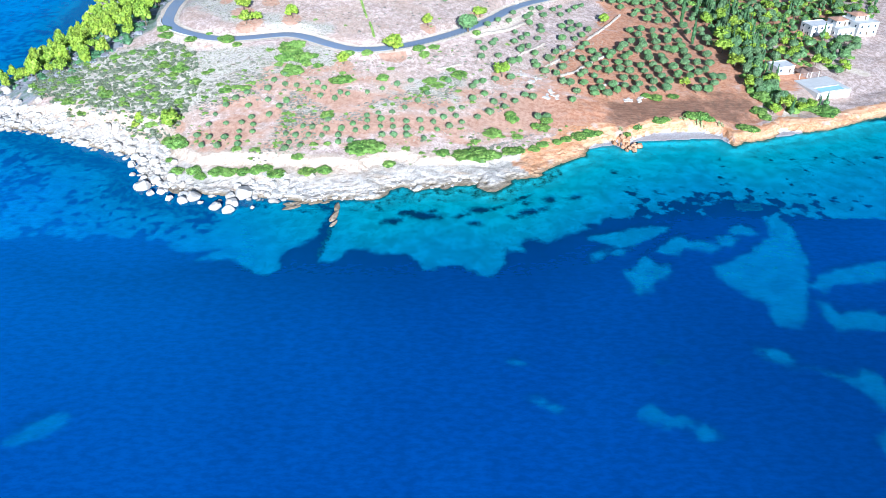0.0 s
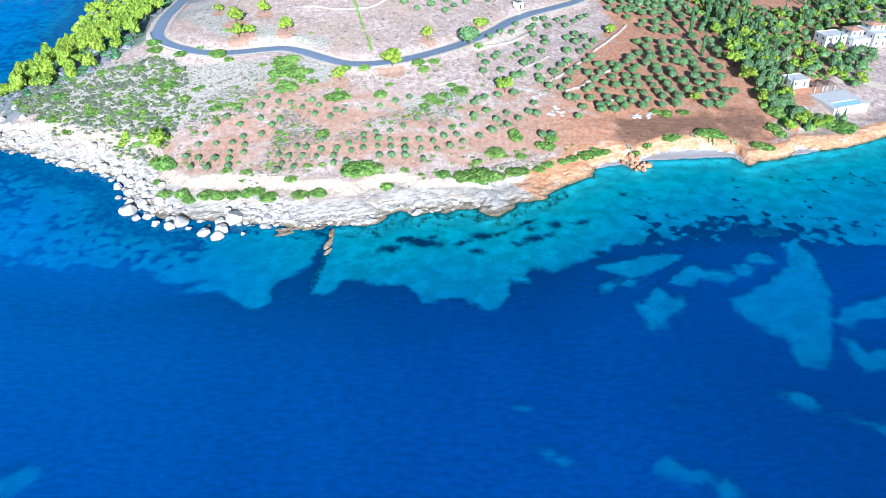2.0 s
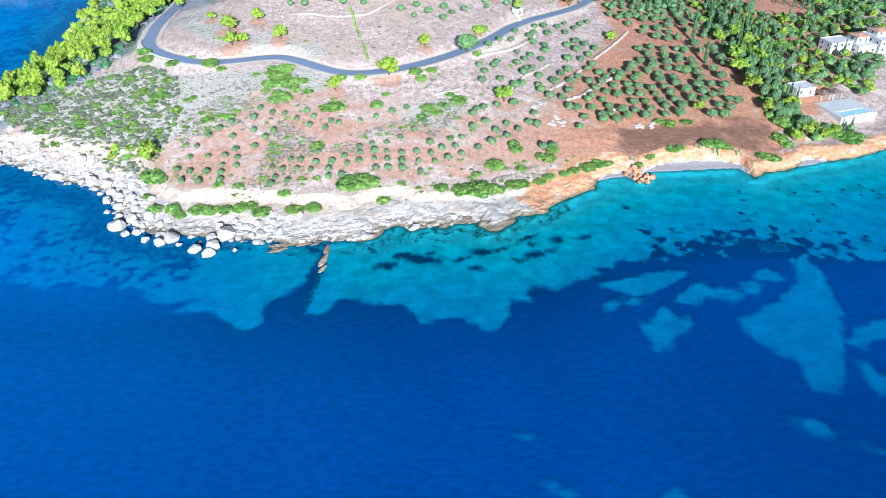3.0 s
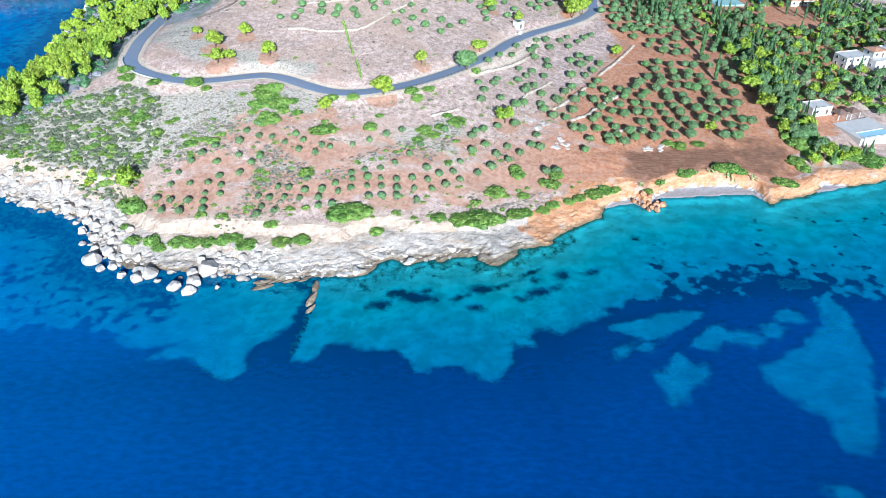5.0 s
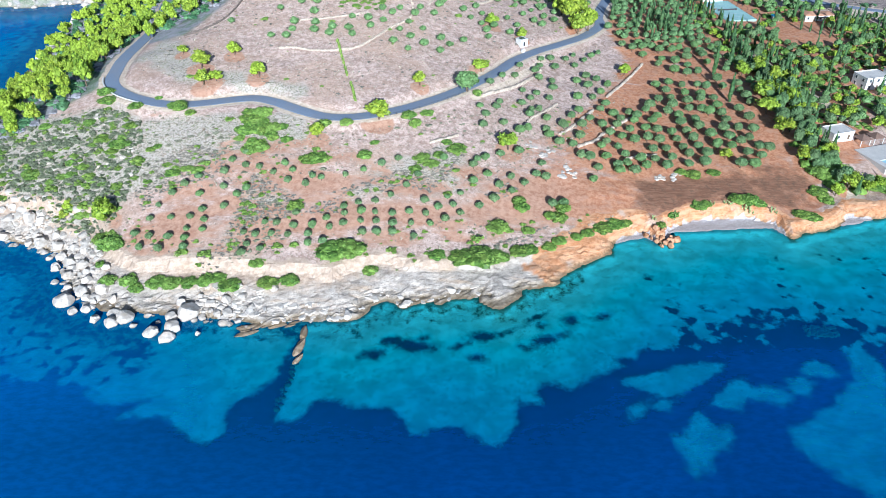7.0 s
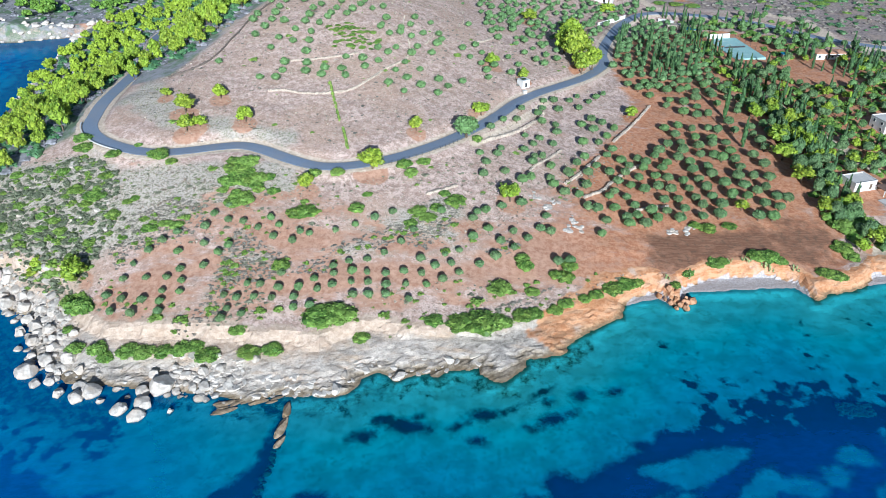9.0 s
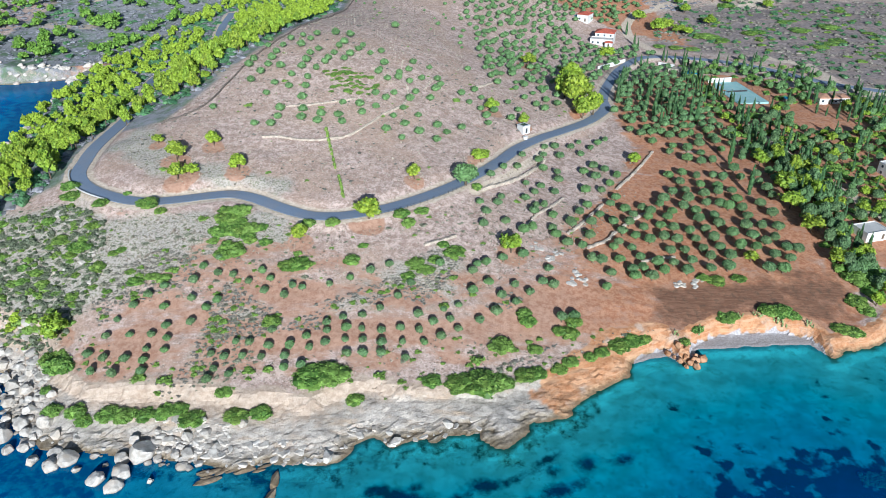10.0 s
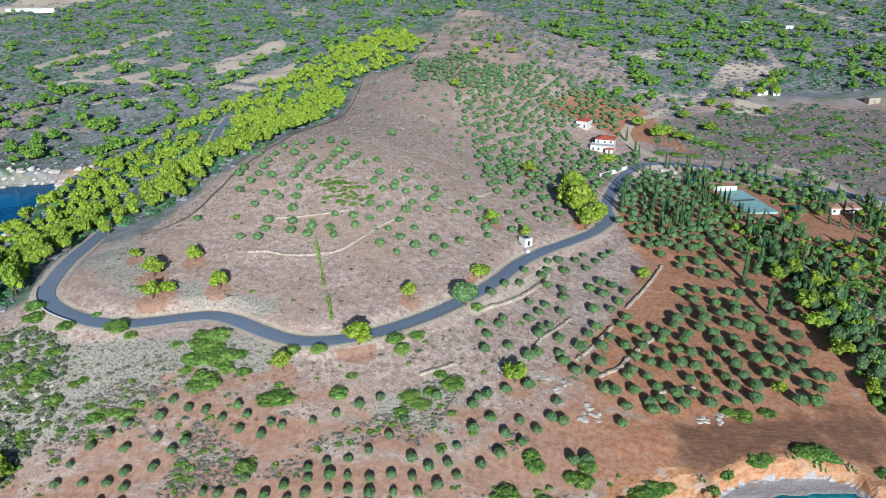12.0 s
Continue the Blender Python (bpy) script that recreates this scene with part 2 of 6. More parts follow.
def rock_material(name, dark, light, warm):
    m = Nodes(name, 0.92, 0.15)
    fine = m.noise(0.35, 4, 0.7)
    c = m.mix(m.ramp(m.noise(1.6, 5, 0.65), 0.35, 0.65), dark, light)
    c = m.mix(m.ramp(m.noise(5, 3), 0.5, 0.7, 0, 0.7), c, warm)
    c = m.tint(c, m.ramp(m.random(), 0, 1, 0.85, 1.1))
    high = m.tree.nodes.new("ShaderNodeSeparateXYZ")
    m.put(high.inputs[0], m.geo.outputs["Position"])
    wet = m.ramp(m.math("ADD", high.outputs["Z"], fine), 0.4, 1.0, 0.8, 0)
    c = m.mix(wet, c, (0.15, 0.11, 0.07))
    m.bump(fine, 0.6, 0.15)
    return m.colour(c)


def asphalt_material():
    m = Nodes("asphalt", 0.75, 0.3)
    c = m.mix(m.ramp(m.noise(0.12, 2), 0.3, 0.7), (0.17, 0.21, 0.28), (0.24, 0.29, 0.375))
    c = m.mix(m.ramp(m.noise(6, 4, 0.6), 0.45, 0.65, 0, 0.5), c, (0.24, 0.25, 0.28))
    return m.colour(c)


GROUND, WATER, ASPHALT = ground_material(), water_material(), asphalt_material()
LIMESTONE = rock_material("pale_limestone", (0.42, 0.37, 0.32), (0.63, 0.575, 0.515), (0.53, 0.44, 0.35))
ORANGE_ROCK = rock_material("orange_rock", (0.38, 0.18, 0.085), (0.56, 0.32, 0.19), (0.48, 0.26, 0.13))
REEF_ROCK = rock_material("wet_reef_rock", (0.22, 0.16, 0.10), (0.44, 0.34, 0.24), (0.36, 0.26, 0.15))
OLIVE_LEAF = foliage("olive_leaves", (0.085, 0.155, 0.068), (0.17, 0.275, 0.115), (0.19, 0.29, 0.085))
PINE_LEAF = foliage("pine_needles", (0.115, 0.195, 0.02), (0.285, 0.385, 0.04), (0.39, 0.43, 0.035))
BUSH_LEAF = foliage("shrub_leaves", (0.075, 0.155, 0.028), (0.195, 0.31, 0.06), (0.27, 0.33, 0.07))
PEAR_LEAF = foliage("prickly_pear_pads", (0.17, 0.24, 0.09), (0.31, 0.39, 0.17), (0.36, 0.38, 0.16))
CYPRESS_LEAF = foliage("cypress_needles", (0.03, 0.075, 0.03), (0.07, 0.14, 0.05), (0.08, 0.14, 0.04))
GREY_LEAF = foliage("grey_brush_leaves", (0.17, 0.155, 0.125), (0.33, 0.30, 0.25), (0.20, 0.22, 0.12))
THORN_LEAF = foliage("thorny_scrub_leaves", (0.10, 0.10, 0.08), (0.23, 0.22, 0.18), (0.14, 0.18, 0.08))
MAQUIS_LEAF = foliage("maquis_leaves", (0.05, 0.125, 0.06), (0.115, 0.235, 0.10), (0.15, 0.25, 0.07))
# grey leaves of the far brush, blued and paled in colour for haze
HAZED_LEAF = foliage("hazed_grey_leaves", (0.17, 0.17, 0.185), (0.31, 0.305, 0.33), (0.20, 0.22, 0.17))
FAR_PINE_LEAF = foliage("far_pine_needles", (0.10, 0.19, 0.03), (0.20, 0.325, 0.05), (0.26, 0.34, 0.04))
BARK = plain("bark", (0.16, 0.115, 0.08), 0.95, 0.6, 0.4)
CONCRETE = plain("pale_concrete", (0.44, 0.38, 0.31), 0.9, 1.5, 0.25)
WHITEWASH = plain("white_render", (0.66, 0.65, 0.62), 0.85, 2.0, 0.08)
TILE_RED = plain("red_roof_tiles", (0.55, 0.13, 0.08), 0.8, 0.9, 0.3)
TILE_CLAY = plain("clay_roof_tiles", (0.55, 0.30, 0.19), 0.85, 0.9, 0.3)
TILE_BROWN = plain("brown_roof_tiles", (0.20, 0.13, 0.10), 0.85, 0.9, 0.3)
GLASS_DARK = plain("dark_window_glass", (0.05, 0.07, 0.09), 0.15, 1.0, 0.2, 0.6, 0.0)
PAVING = plain("pale_paving", (0.60, 0.57, 0.53), 0.8, 1.2, 0.12)
POOL = plain("pool_water", (0.42, 0.66, 0.74), 0.08, 2.0, 0.1, 0.6, 0.05)
COURT = plain("green_court_surface", (0.34, 0.54, 0.52), 0.8, 2.5, 0.15)
BLUE_SHEET = plain("blue_sheeting", (0.03, 0.28, 0.42), 0.6, 1.0, 0.2)
DARK_METAL = plain("dark_metal", (0.08, 0.08, 0.085), 0.5, 0.5, 0.2, metal=0.6)
STONE = plain("dry_stone", (0.56, 0.47, 0.38), 0.95, 0.8, 0.45, bump=0.6)

# ---- the lie of the land (all in metres, sea level 0) ----
NEAR_X, NEAR_Y = (-220, -150, -80, -10, 60, 130, 200, 270), (240, 300, 360, 420, 490, 560)
FAR_X, FAR_Y = (-900, -500, -150, 200, 550, 950), (450, 750, 1050, 1500, 2100)
NEAR_AMP = [
    (-22.8, -16.4, 9.2, -13.6, -0.6, -5, -15.5, -2),
    (12, 26, 1.5, 21, -4.1, 13.7, 0.9, 5.6),
    (-18.4, 12.7, -15.1, 6.3, -10.6, 1.6, -6.6, -0.6),
    (-6.4, -0.5, 36.5, 1.9, 7.8, 0.5, 1.8, 2.7),
    (9.1, -11.3, 13.4, -0.8, -2.1, -0, -2.7, -1),
    (-19.2, 16.4, -4.8, 20.8, -10.6, 3.2, 2.5, 0.8),
]
FAR_AMP = [
    (-1.1, 2.3, -7.7, 1.6, -1.9, -0.4),
    (2.4, 12.9, 9, 12, 0.3, 16.7),
    (9.6, -11.7, 14.2, 20.6, -13.6, 33.5),
    (69.7, 13.4, 30.2, 31.6, 12.6, 82.7),
    (44.4, 53, 42.8, 48.3, 64.5, 49.2),
]
MID_AMP = [(0, 740, 100, 27.7), (-200, 680, 110, -9.3), (190, 690, 110, -12.1), (-20, 620, 60, 10), (130, 600, 80, -3.8)]
COAST_WEST = [(-2500, 700), (-800, 610), (-420, 560), (-330, 545), (-293, 538), (-275, 545), (-258, 547), (-250, 535),
              (-243, 482), (-237, 434), (-227, 397), (-222, 362), (-227, 336), (-234, 315), (-226, 294), (-206, 276),
              (-180, 269), (-160, 258), (-146, 253), (-134, 249), (-128, 239), (-124, 229), (-116, 224), (-108, 219)]
COAST_EAST = [(-100, 218), (-82, 217), (-66, 215), (-57, 212), (-49, 215), (-36, 214), (-30, 216), (-27, 222), (-22, 224),
              (-18, 221), (-9, 224), (-7, 222), (-3, 225), (5, 226), (8, 221), (12, 220), (16, 224), (20, 230), (25, 231),
              (29, 232), (32, 237), (41, 244), (49, 249), (51, 255), (63, 259), (66, 255), (69, 256), (72, 262), (83, 263),
              (108, 265), (112, 257), (116, 261), (127, 264), (144, 270), (158, 274), (176, 283), (190, 288), (260, 300),
              (400, 320), (900, 380), (2500, 420)]
COAST = COAST_WEST + COAST_EAST


def seg_dist(x, y, line):
    """Distance from many points to a polyline, and how far along it the nearest place lies."""
    best, along, run = np.full(x.shape, 1e9), np.zeros(x.shape), 0.0
    for (ax, ay), (bx, by) in zip(line[:-1], line[1:]):
        ux, uy = bx - ax, by - ay
        size = math.hypot(ux, uy)
        f = np.clip(((x - ax) * ux + (y - ay) * uy) / (size * size), 0, 1)
        d = np.hypot(x - ax - f * ux, y - ay - f * uy)
        near = d < best
        best, along = np.where(near, d, best), np.where(near, run + f * size, along)
        run += size
    return best, along


def inside(x, y, poly):
    hit = np.zeros(x.shape, bool)
    for (ax, ay), (bx, by) in zip(poly, poly[1:] + poly[:1]):
        if ay != by:
            hit ^= ((ay > y) != (by > y)) & (x < (bx - ax) * (y - ay) / (by - ay) + ax)
    return hit


def step(a, b, v):
    f = np.clip((v - a) / (b - a), 0, 1)
    return f * f * (3 - 2 * f)


WAVES = [(math.cos(a), math.sin(a), f, p) for a, f, p in
         [(0.3, 0.9, 0.2), (1.4, 1.13, 2.0), (2.6, 0.83, 4.1), (3.9, 1.31, 1.1), (5.1, 1.07, 5.2), (0.9, 1.71, 3.3), (2.1, 1.93, 0.7)]]


def wavy(x, y, size, seed=0.0):
    """Cheap smooth noise between about -1 and 1."""
    total = 0
    for c, s, f, p in WAVES:
        k = 6.28 * f / size
        total = total + np.sin(k * (c * x + s * y) + p + seed * f * 7 + 1.7 * np.sin(k * 0.43 * (s * x - c * y) + seed * 3 + p * 2))
    return total / 3.6


def rough(x, y, size, seed=0.0):
    return wavy(x, y, size, seed) * 0.6 + wavy(x, y, size * 0.43, seed + 1.3) * 0.3 + wavy(x, y, size * 0.19, seed + 2.9) * 0.15


def inland(x, y):
    """Metres inland from the shore (below 0: out at sea)."""
    d, _ = seg_dist(x, y, COAST)
    return np.where(inside(x, y, COAST + [(2500, 4200), (-2500, 4200)]), d, -d)


def bumps(x, y):
    z = np.zeros(x.shape)
    for b, row in zip(NEAR_Y, NEAR_AMP):
        for a, k in zip(NEAR_X, row):
            z += k * np.exp(-((x - a) ** 2 + (y - b) ** 2) / 7688)
    for b, row in zip(FAR_Y, FAR_AMP):
        for a, k in zip(FAR_X, row):
            z += k * np.exp(-((x - a) ** 2 + (y - b) ** 2) / 217800)
    for a, b, r, k in MID_AMP:
        z += k * np.exp(-((x - a) ** 2 + (y - b) ** 2) / (2 * r * r))
    return z + np.clip(y - 1300, 0, 2500) * 0.05


def shore_width(x):
    return np.interp(x, (-246, -240, -130, -110, -60, -20, 10, 40, 60, 72, 110, 140, 300), (4, 10, 12, 16, 18, 14, 12, 12, 7, 4, 5, 6, 6))


def beach_width(x):
    return np.interp(x, (-262, -255, -250, -244, 50, 55, 62, 68, 74, 82, 100, 108, 112, 130, 136, 146), (0, 8, 6, 0, 0, 2.5, 2.5, 0, 3, 6, 6, 3, 0, 0, 4, 0))


def height(x, y):
    x, y = np.asarray(x, float), np.asarray(y, float)
    d = inland(x, y) + rough(x, y, 9, 3) * 0.8 * (y < 320)
    base = np.maximum(bumps(x, y), 3.2 + rough(x, y, 60) * 0.8)
    b, w = beach_width(x), shore_width(x)
    f = np.clip((d - b) / w, 0, 1)
    cliff = step(14, 40, x) * (x < 400)
    rise = cliff * (1 - (1 - f) ** 2.2) + (1 - cliff) * (0.14 * step(0, 0.07, f) + 0.3 * f + 0.24 * step(0.2, 0.6, f) + 0.32 * step(0.84, 0.99, f))
    low = 0.09 * np.clip(d, 0, b)
    z = np.where(d > 0, low + (base - low) * rise, 0)
    rock = step(0, 1.5, d - b) * (1 - step(0.7, 1.15, (d - b) / w)) * (y < 620)
    ledge = np.floor(z / 0.75 + rough(x, y, 14, 13) * 0.5) * 0.75 + 0.3
    z += rock * (1 - cliff) * (ledge - z) * 0.65 * (1 - step(0.3, 0.55, f))
    z += rock * (rough(x, y, 8, 1) * 0.3 + (np.abs(wavy(x, y, 4.3, 4)) * 0.25 - np.maximum(0, wavy(x, y, 2.6, 6)) * 0.25) * (1 - 0.75 * step(0.3, 0.55, f)))
    z += step(1.0, 2.0, (d - b) / w) * (rough(x, y, 30, 2) * 0.35 + rough(x, y, 6, 5) * 0.12)
    z += step(450, 900, y) * rough(x, y, 120, 7) * 4
    sea = -np.minimum(0.16 * -d, 0.7 + 0.004 * -np.minimum(d, 0)) * (1 + 0.08 * rough(x, y, 9, 8))
    return np.where(d > 0, np.maximum(z, 0.16 * np.minimum(d, 1)), np.maximum(sea, -1.3))

# ---- where the plants and boulders stand ----
OLIVES_WEST = [
    (-102, 238), (-95.5, 236.5), (-105.5, 244), (-100, 242), (-93.5, 241), (-88.5, 244), (-88, 240.5), (-87.5, 237), (-95, 249.5),
    (-102, 249.5), (-88.5, 249), (-85, 252), (-83.5, 247.5), (-83, 243.5), (-78, 253), (-87.5, 258.5), (-97, 259.5), (-100.5, 255),
    (-93.5, 263), (-89.5, 266), (-81, 268), (-79.5, 273.5), (-75.5, 277), (-74.5, 271), (-69.5, 270.5), (-64.5, 268.5), (-61,
    272.5), (-58, 269.5), (-59, 265), (-80, 261.5), (-75, 258), (-72, 260.5), (-69.5, 242.5), (-65.5, 241.5), (-60.5, 242), (-67.5,
    237.5), (-63, 236), (-63.5, 246.5), (-59.5, 246.5), (-68.5, 234)]
OLIVES_BAND = [
    (-55.5, 242), (-54, 245.5), (-48, 246), (-49, 242.5), (-48.5, 239), (-44, 240), (-44, 249.5), (-42.5, 246), (-38.5, 252),
    (-38.5, 248), (-33, 253.5), (-33, 249.5), (-32, 245), (-28.5, 254), (-28, 250), (-27.5, 245.5), (-23, 254), (-22.5, 249.5),
    (-22.5, 246), (-17.5, 255.5), (-16.5, 251), (-15.5, 245.5), (-12, 255.5), (-10.5, 251.5), (-5.5, 254), (-8, 259), (-12.5, 261),
    (-5, 264.5), (-3, 260.5), (-0.5, 266.5), (-0.5, 257.5), (-19, 267), (-15.5, 273), (-24, 261.5), (-29, 259), (-34.5, 257.5),
    (-39, 255), (-54, 251), (-53, 263.5), (-51, 267.5), (-48, 267), (-40, 269), (-34, 272.5), (-28, 276), (-22.5, 279.5), (-6.5,
    282.5)]
OLIVES_ROAD = [
    (6, 261.5), (11, 265.5), (17, 270), (4, 272.5), (9, 277), (13, 272), (17.5, 277.5), (22, 275), (26.5, 280.5), (30, 279), (8.5,
    285.5), (4, 281), (5.5, 284.5), (14, 289), (21, 292), (29, 287), (31, 265.5), (35, 267), (11.5, 336), (17, 344), (22.5, 348.5),
    (25, 357.5), (32, 358), (34.5, 364), (35.5, 370.5), (40, 372.5), (47.5, 376.5), (52, 383), (56.5, 378.5), (60.5, 384), (64.5,
    388.5), (41.5, 365.5), (51, 371), (33, 350.5), (38.5, 350), (38.5, 344), (25, 336.5), (31, 337), (28, 331), (36, 334), (24,
    325.5), (15, 323.5), (13.5, 319), (7, 317.5), (9, 312), (28, 322.5), (26.5, 317), (31, 323)]
OLIVES_MIDDLE = [
    (33.5, 317), (39.5, 315), (16, 308.5), (8, 304.5), (25.5, 307.5), (22, 304.5), (32.5, 309.5), (33.5, 305.5), (55, 361.5), (50,
    355), (59.5, 360), (54.5, 351.5), (64, 355.5), (59.5, 348), (48.5, 339), (55, 341), (60, 337), (57, 331.5), (47.5, 327.5), (44,
    322), (86.5, 392), (51.5, 322.5), (47.5, 316), (40, 314), (45.5, 307.5), (42, 301.5), (37, 301.5), (55.5, 305.5), (53, 302),
    (44.5, 294.5), (47.5, 294), (54, 295.5), (50, 288.5), (47.5, 281.5), (62, 328.5), (64.5, 325.5), (69, 331.5), (71.5, 328)]
OLIVES_EAST = [
    (69.5, 323.5), (55.5, 318), (61.5, 318.5), (58, 312.5), (66.5, 316.5), (62.5, 311), (76.5, 334), (80, 329), (77, 324.5), (73,
    318), (77.5, 317), (67, 308.5), (72.5, 311), (77, 309.5), (59.5, 303), (61.5, 298), (61.5, 292.5), (57.5, 291), (58, 288),
    (63.5, 288), (73, 303), (78.5, 304), (67, 295.5), (72.5, 296), (85, 333), (89, 330), (88.5, 324), (89, 317), (83, 315.5), (84,
    311), (90.5, 311.5), (91, 305.5), (85, 305), (79, 297.5), (76, 291.5), (86, 300.5), (84.5, 294), (68.5, 291.5), (95, 336.5),
    (95, 327), (95, 321)]
OLIVES_EAST_HIGH = [
    (95, 389), (92, 382.5), (100.5, 385.5), (105.5, 382), (98, 375.5), (103, 373), (108, 374.5), (107.5, 391.5), (116, 387), (116,
    395.5), (115, 366.5), (123, 380), (92, 362), (86, 360), (97, 359), (89, 354), (96.5, 351.5), (104.5, 360.5), (108, 358.5), (103,
    349.5), (89.5, 346.5), (88.5, 339), (96, 343.5), (101.5, 345), (108, 347), (107.5, 339.5), (100, 335.5), (102.5, 333.5), (84,
    345), (79, 338.5), (115, 358.5), (123, 362.5), (122, 355.5), (115.5, 336.5), (107.5, 332.5), (107.5, 326.5), (117.5, 329)]
OLIVES_EAST_LOW = [
    (104.5, 320), (110, 320), (105, 313.5), (116, 319), (112, 312), (98, 314.5), (122, 342.5), (122.5, 349), (98.5, 306.5), (104,
    306.5), (109, 302.5), (108.5, 310), (114.5, 306.5), (118, 305.5), (113.5, 300), (104, 294), (109, 294), (93, 300.5), (90.5,
    294.5)]
OLIVES_HILL = [
    (-100.5, 364.5), (-80.5, 351), (-74, 351), (-72.5, 357), (-72.5, 362.5), (-63.5, 363), (-56, 361), (-56.5, 355.5), (-49, 361),
    (-63, 356.5), (-89.5, 384.5), (-80.5, 374), (-78.5, 381.5), (-72, 379), (-65, 371), (-65, 379.5), (-65.5, 387), (-72.5, 388.5),
    (-69, 394.5), (-63, 394.5), (-78.5, 395), (-84.5, 397.5), (-86.5, 391.5), (-93.5, 399), (-92.5, 404.5), (-84, 403.5), (-83.5,
    410), (-89.5, 420), (-81.5, 416.5), (-90, 428), (-79.5, 425), (-74.5, 429.5), (-70, 423.5), (-68, 430), (-73, 416), (-67.5,
    407.5), (-68, 400.5), (-64.5, 412.5)]
OLIVES_HILL_TOP = [
    (-59.5, 432.5), (-52.5, 432), (-54, 422), (-56, 417.5), (-57, 409.5), (-59, 404.5), (-60, 400.5), (-52, 405.5), (-50, 410.5),
    (-47, 417.5), (-45.5, 422.5), (-41.5, 416), (-37, 420.5), (-34, 466.5), (-22, 418), (-23.5, 409.5), (-27.5, 403.5), (-27.5,
    398.5), (-22.5, 398.5), (-34.5, 408.5), (-36, 402.5), (-36.5, 399.5), (-32, 395.5), (-36, 382), (-31.5, 379.5), (-35, 371.5),
    (-48.5, 371), (-41.5, 370.5), (-40, 365), (-27.5, 367.5), (-47, 357), (-17.5, 371.5), (-19.5, 390.5), (-24, 374.5), (-21.5,
    382.5), (-17.5, 404.5), (-29.5, 355.5), (-22.5, 362.5), (-23, 352), (-16.5, 358.5), (-28.5, 385)]
OLIVES_HILL_EAST = [
    (-14.5, 418.5), (-10.5, 408.5), (-9, 404), (-11, 398), (-13, 388), (-9.5, 366.5), (-5.5, 363), (0.5, 369.5), (-9.5, 355), (3.5,
    433.5), (6.5, 410), (9.5, 403.5), (0.5, 402), (4, 395.5), (9, 392), (15, 393.5), (11.5, 386), (12, 380.5), (22.5, 391.5), (26.5,
    402), (22, 407.5), (30.5, 418.5), (27, 428.5), (31.5, 438.5), (34.5, 452), (40, 436.5), (41.5, 423), (46.5, 420.5), (39.5, 411),
    (35.5, 413), (15, 435), (18, 428.5), (15, 459)]
PINES_PLACED = [
    (-104, 328, 4.2), (-93, 338, 3.4), (-100, 316, 3.6), (-96, 319, 3), (-80, 323, 3.6), (-31, 300, 4.6), (8, 350, 4.2), (17, 294,
    4.2), (-17, 327, 3), (-52, 288, 3.2), (74, 371, 3), (129, 375, 3.8), (131, 352, 5), (127, 336, 5), (128, 319, 4.5), (130, 300, 4),
    (37, 477, 5), (58, 460, 7), (59, 418, 5.5), (14, 396, 3.5), (-115, 340, 2.6), (100, 300, 3), (28, 391, 3), (-118, 252, 4.6), (141,
    285, 4.2), (-135, 261, 2.5), (-137, 260, 2)]
BUSHES_HILL = [
    (-54, 276, 4, 2.2), (-50.5, 276.5, 4.6, 2.6), (-106, 301, 4.4, 3.4), (-100.5, 298, 2.6, 2), (-50.5, 294.5, 3, 2.4), (-42.5, 295.5, 2.8, 2.2), (-20, 304, 3.2, 2.6), (-17.5, 300,
    2.8, 2.8), (-13.5, 307.5, 3.4, 1.6), (-63, 286, 2.8, 1.4), (-65.5, 292.5, 2.8, 1.6), (-34.5, 280, 3.2, 2.6), (-31.5, 287.5, 2.2, 1), (-99.5, 269, 3.2, 1.8), (-95, 270.5,
    2.8, 1.4), (-91, 269.5, 3, 1.6), (-5, 266, 2, 1.6), (-110.5, 280.5, 2.2, 1), (-108.5, 282, 2, 1), (-102.5, 273, 2, 1), (-107.5, 266, 2, 1), (-121.5, 292.5, 3.4,
    2)]
BUSHES_BANK = [
    (-122, 301.5, 3.6, 2.4), (-135, 307.5, 4.6, 2.4), (-122, 283.5, 5, 2), (-125, 281, 3.4, 1.6), (-2, 289.5, 4.4, 2), (-5.5, 292, 2.6, 1.4), (-14.5, 282, 4, 1.8), (-11,
    279.5, 3.4, 1.6), (-16.5, 276.5, 2.8, 1.4), (-8.5, 285, 2.6, 1.4), (85, 288.5, 4, 2), (81, 290, 2.6, 1.6), (93, 290, 3, 1.6), (-55, 254.5, 3.4, 2.6), (-21, 303, 2.6,
    2.2), (6, 327, 2.5, 2.5), (-116, 309, 1.8, 1.2), (-138, 313, 4, 1.8)]
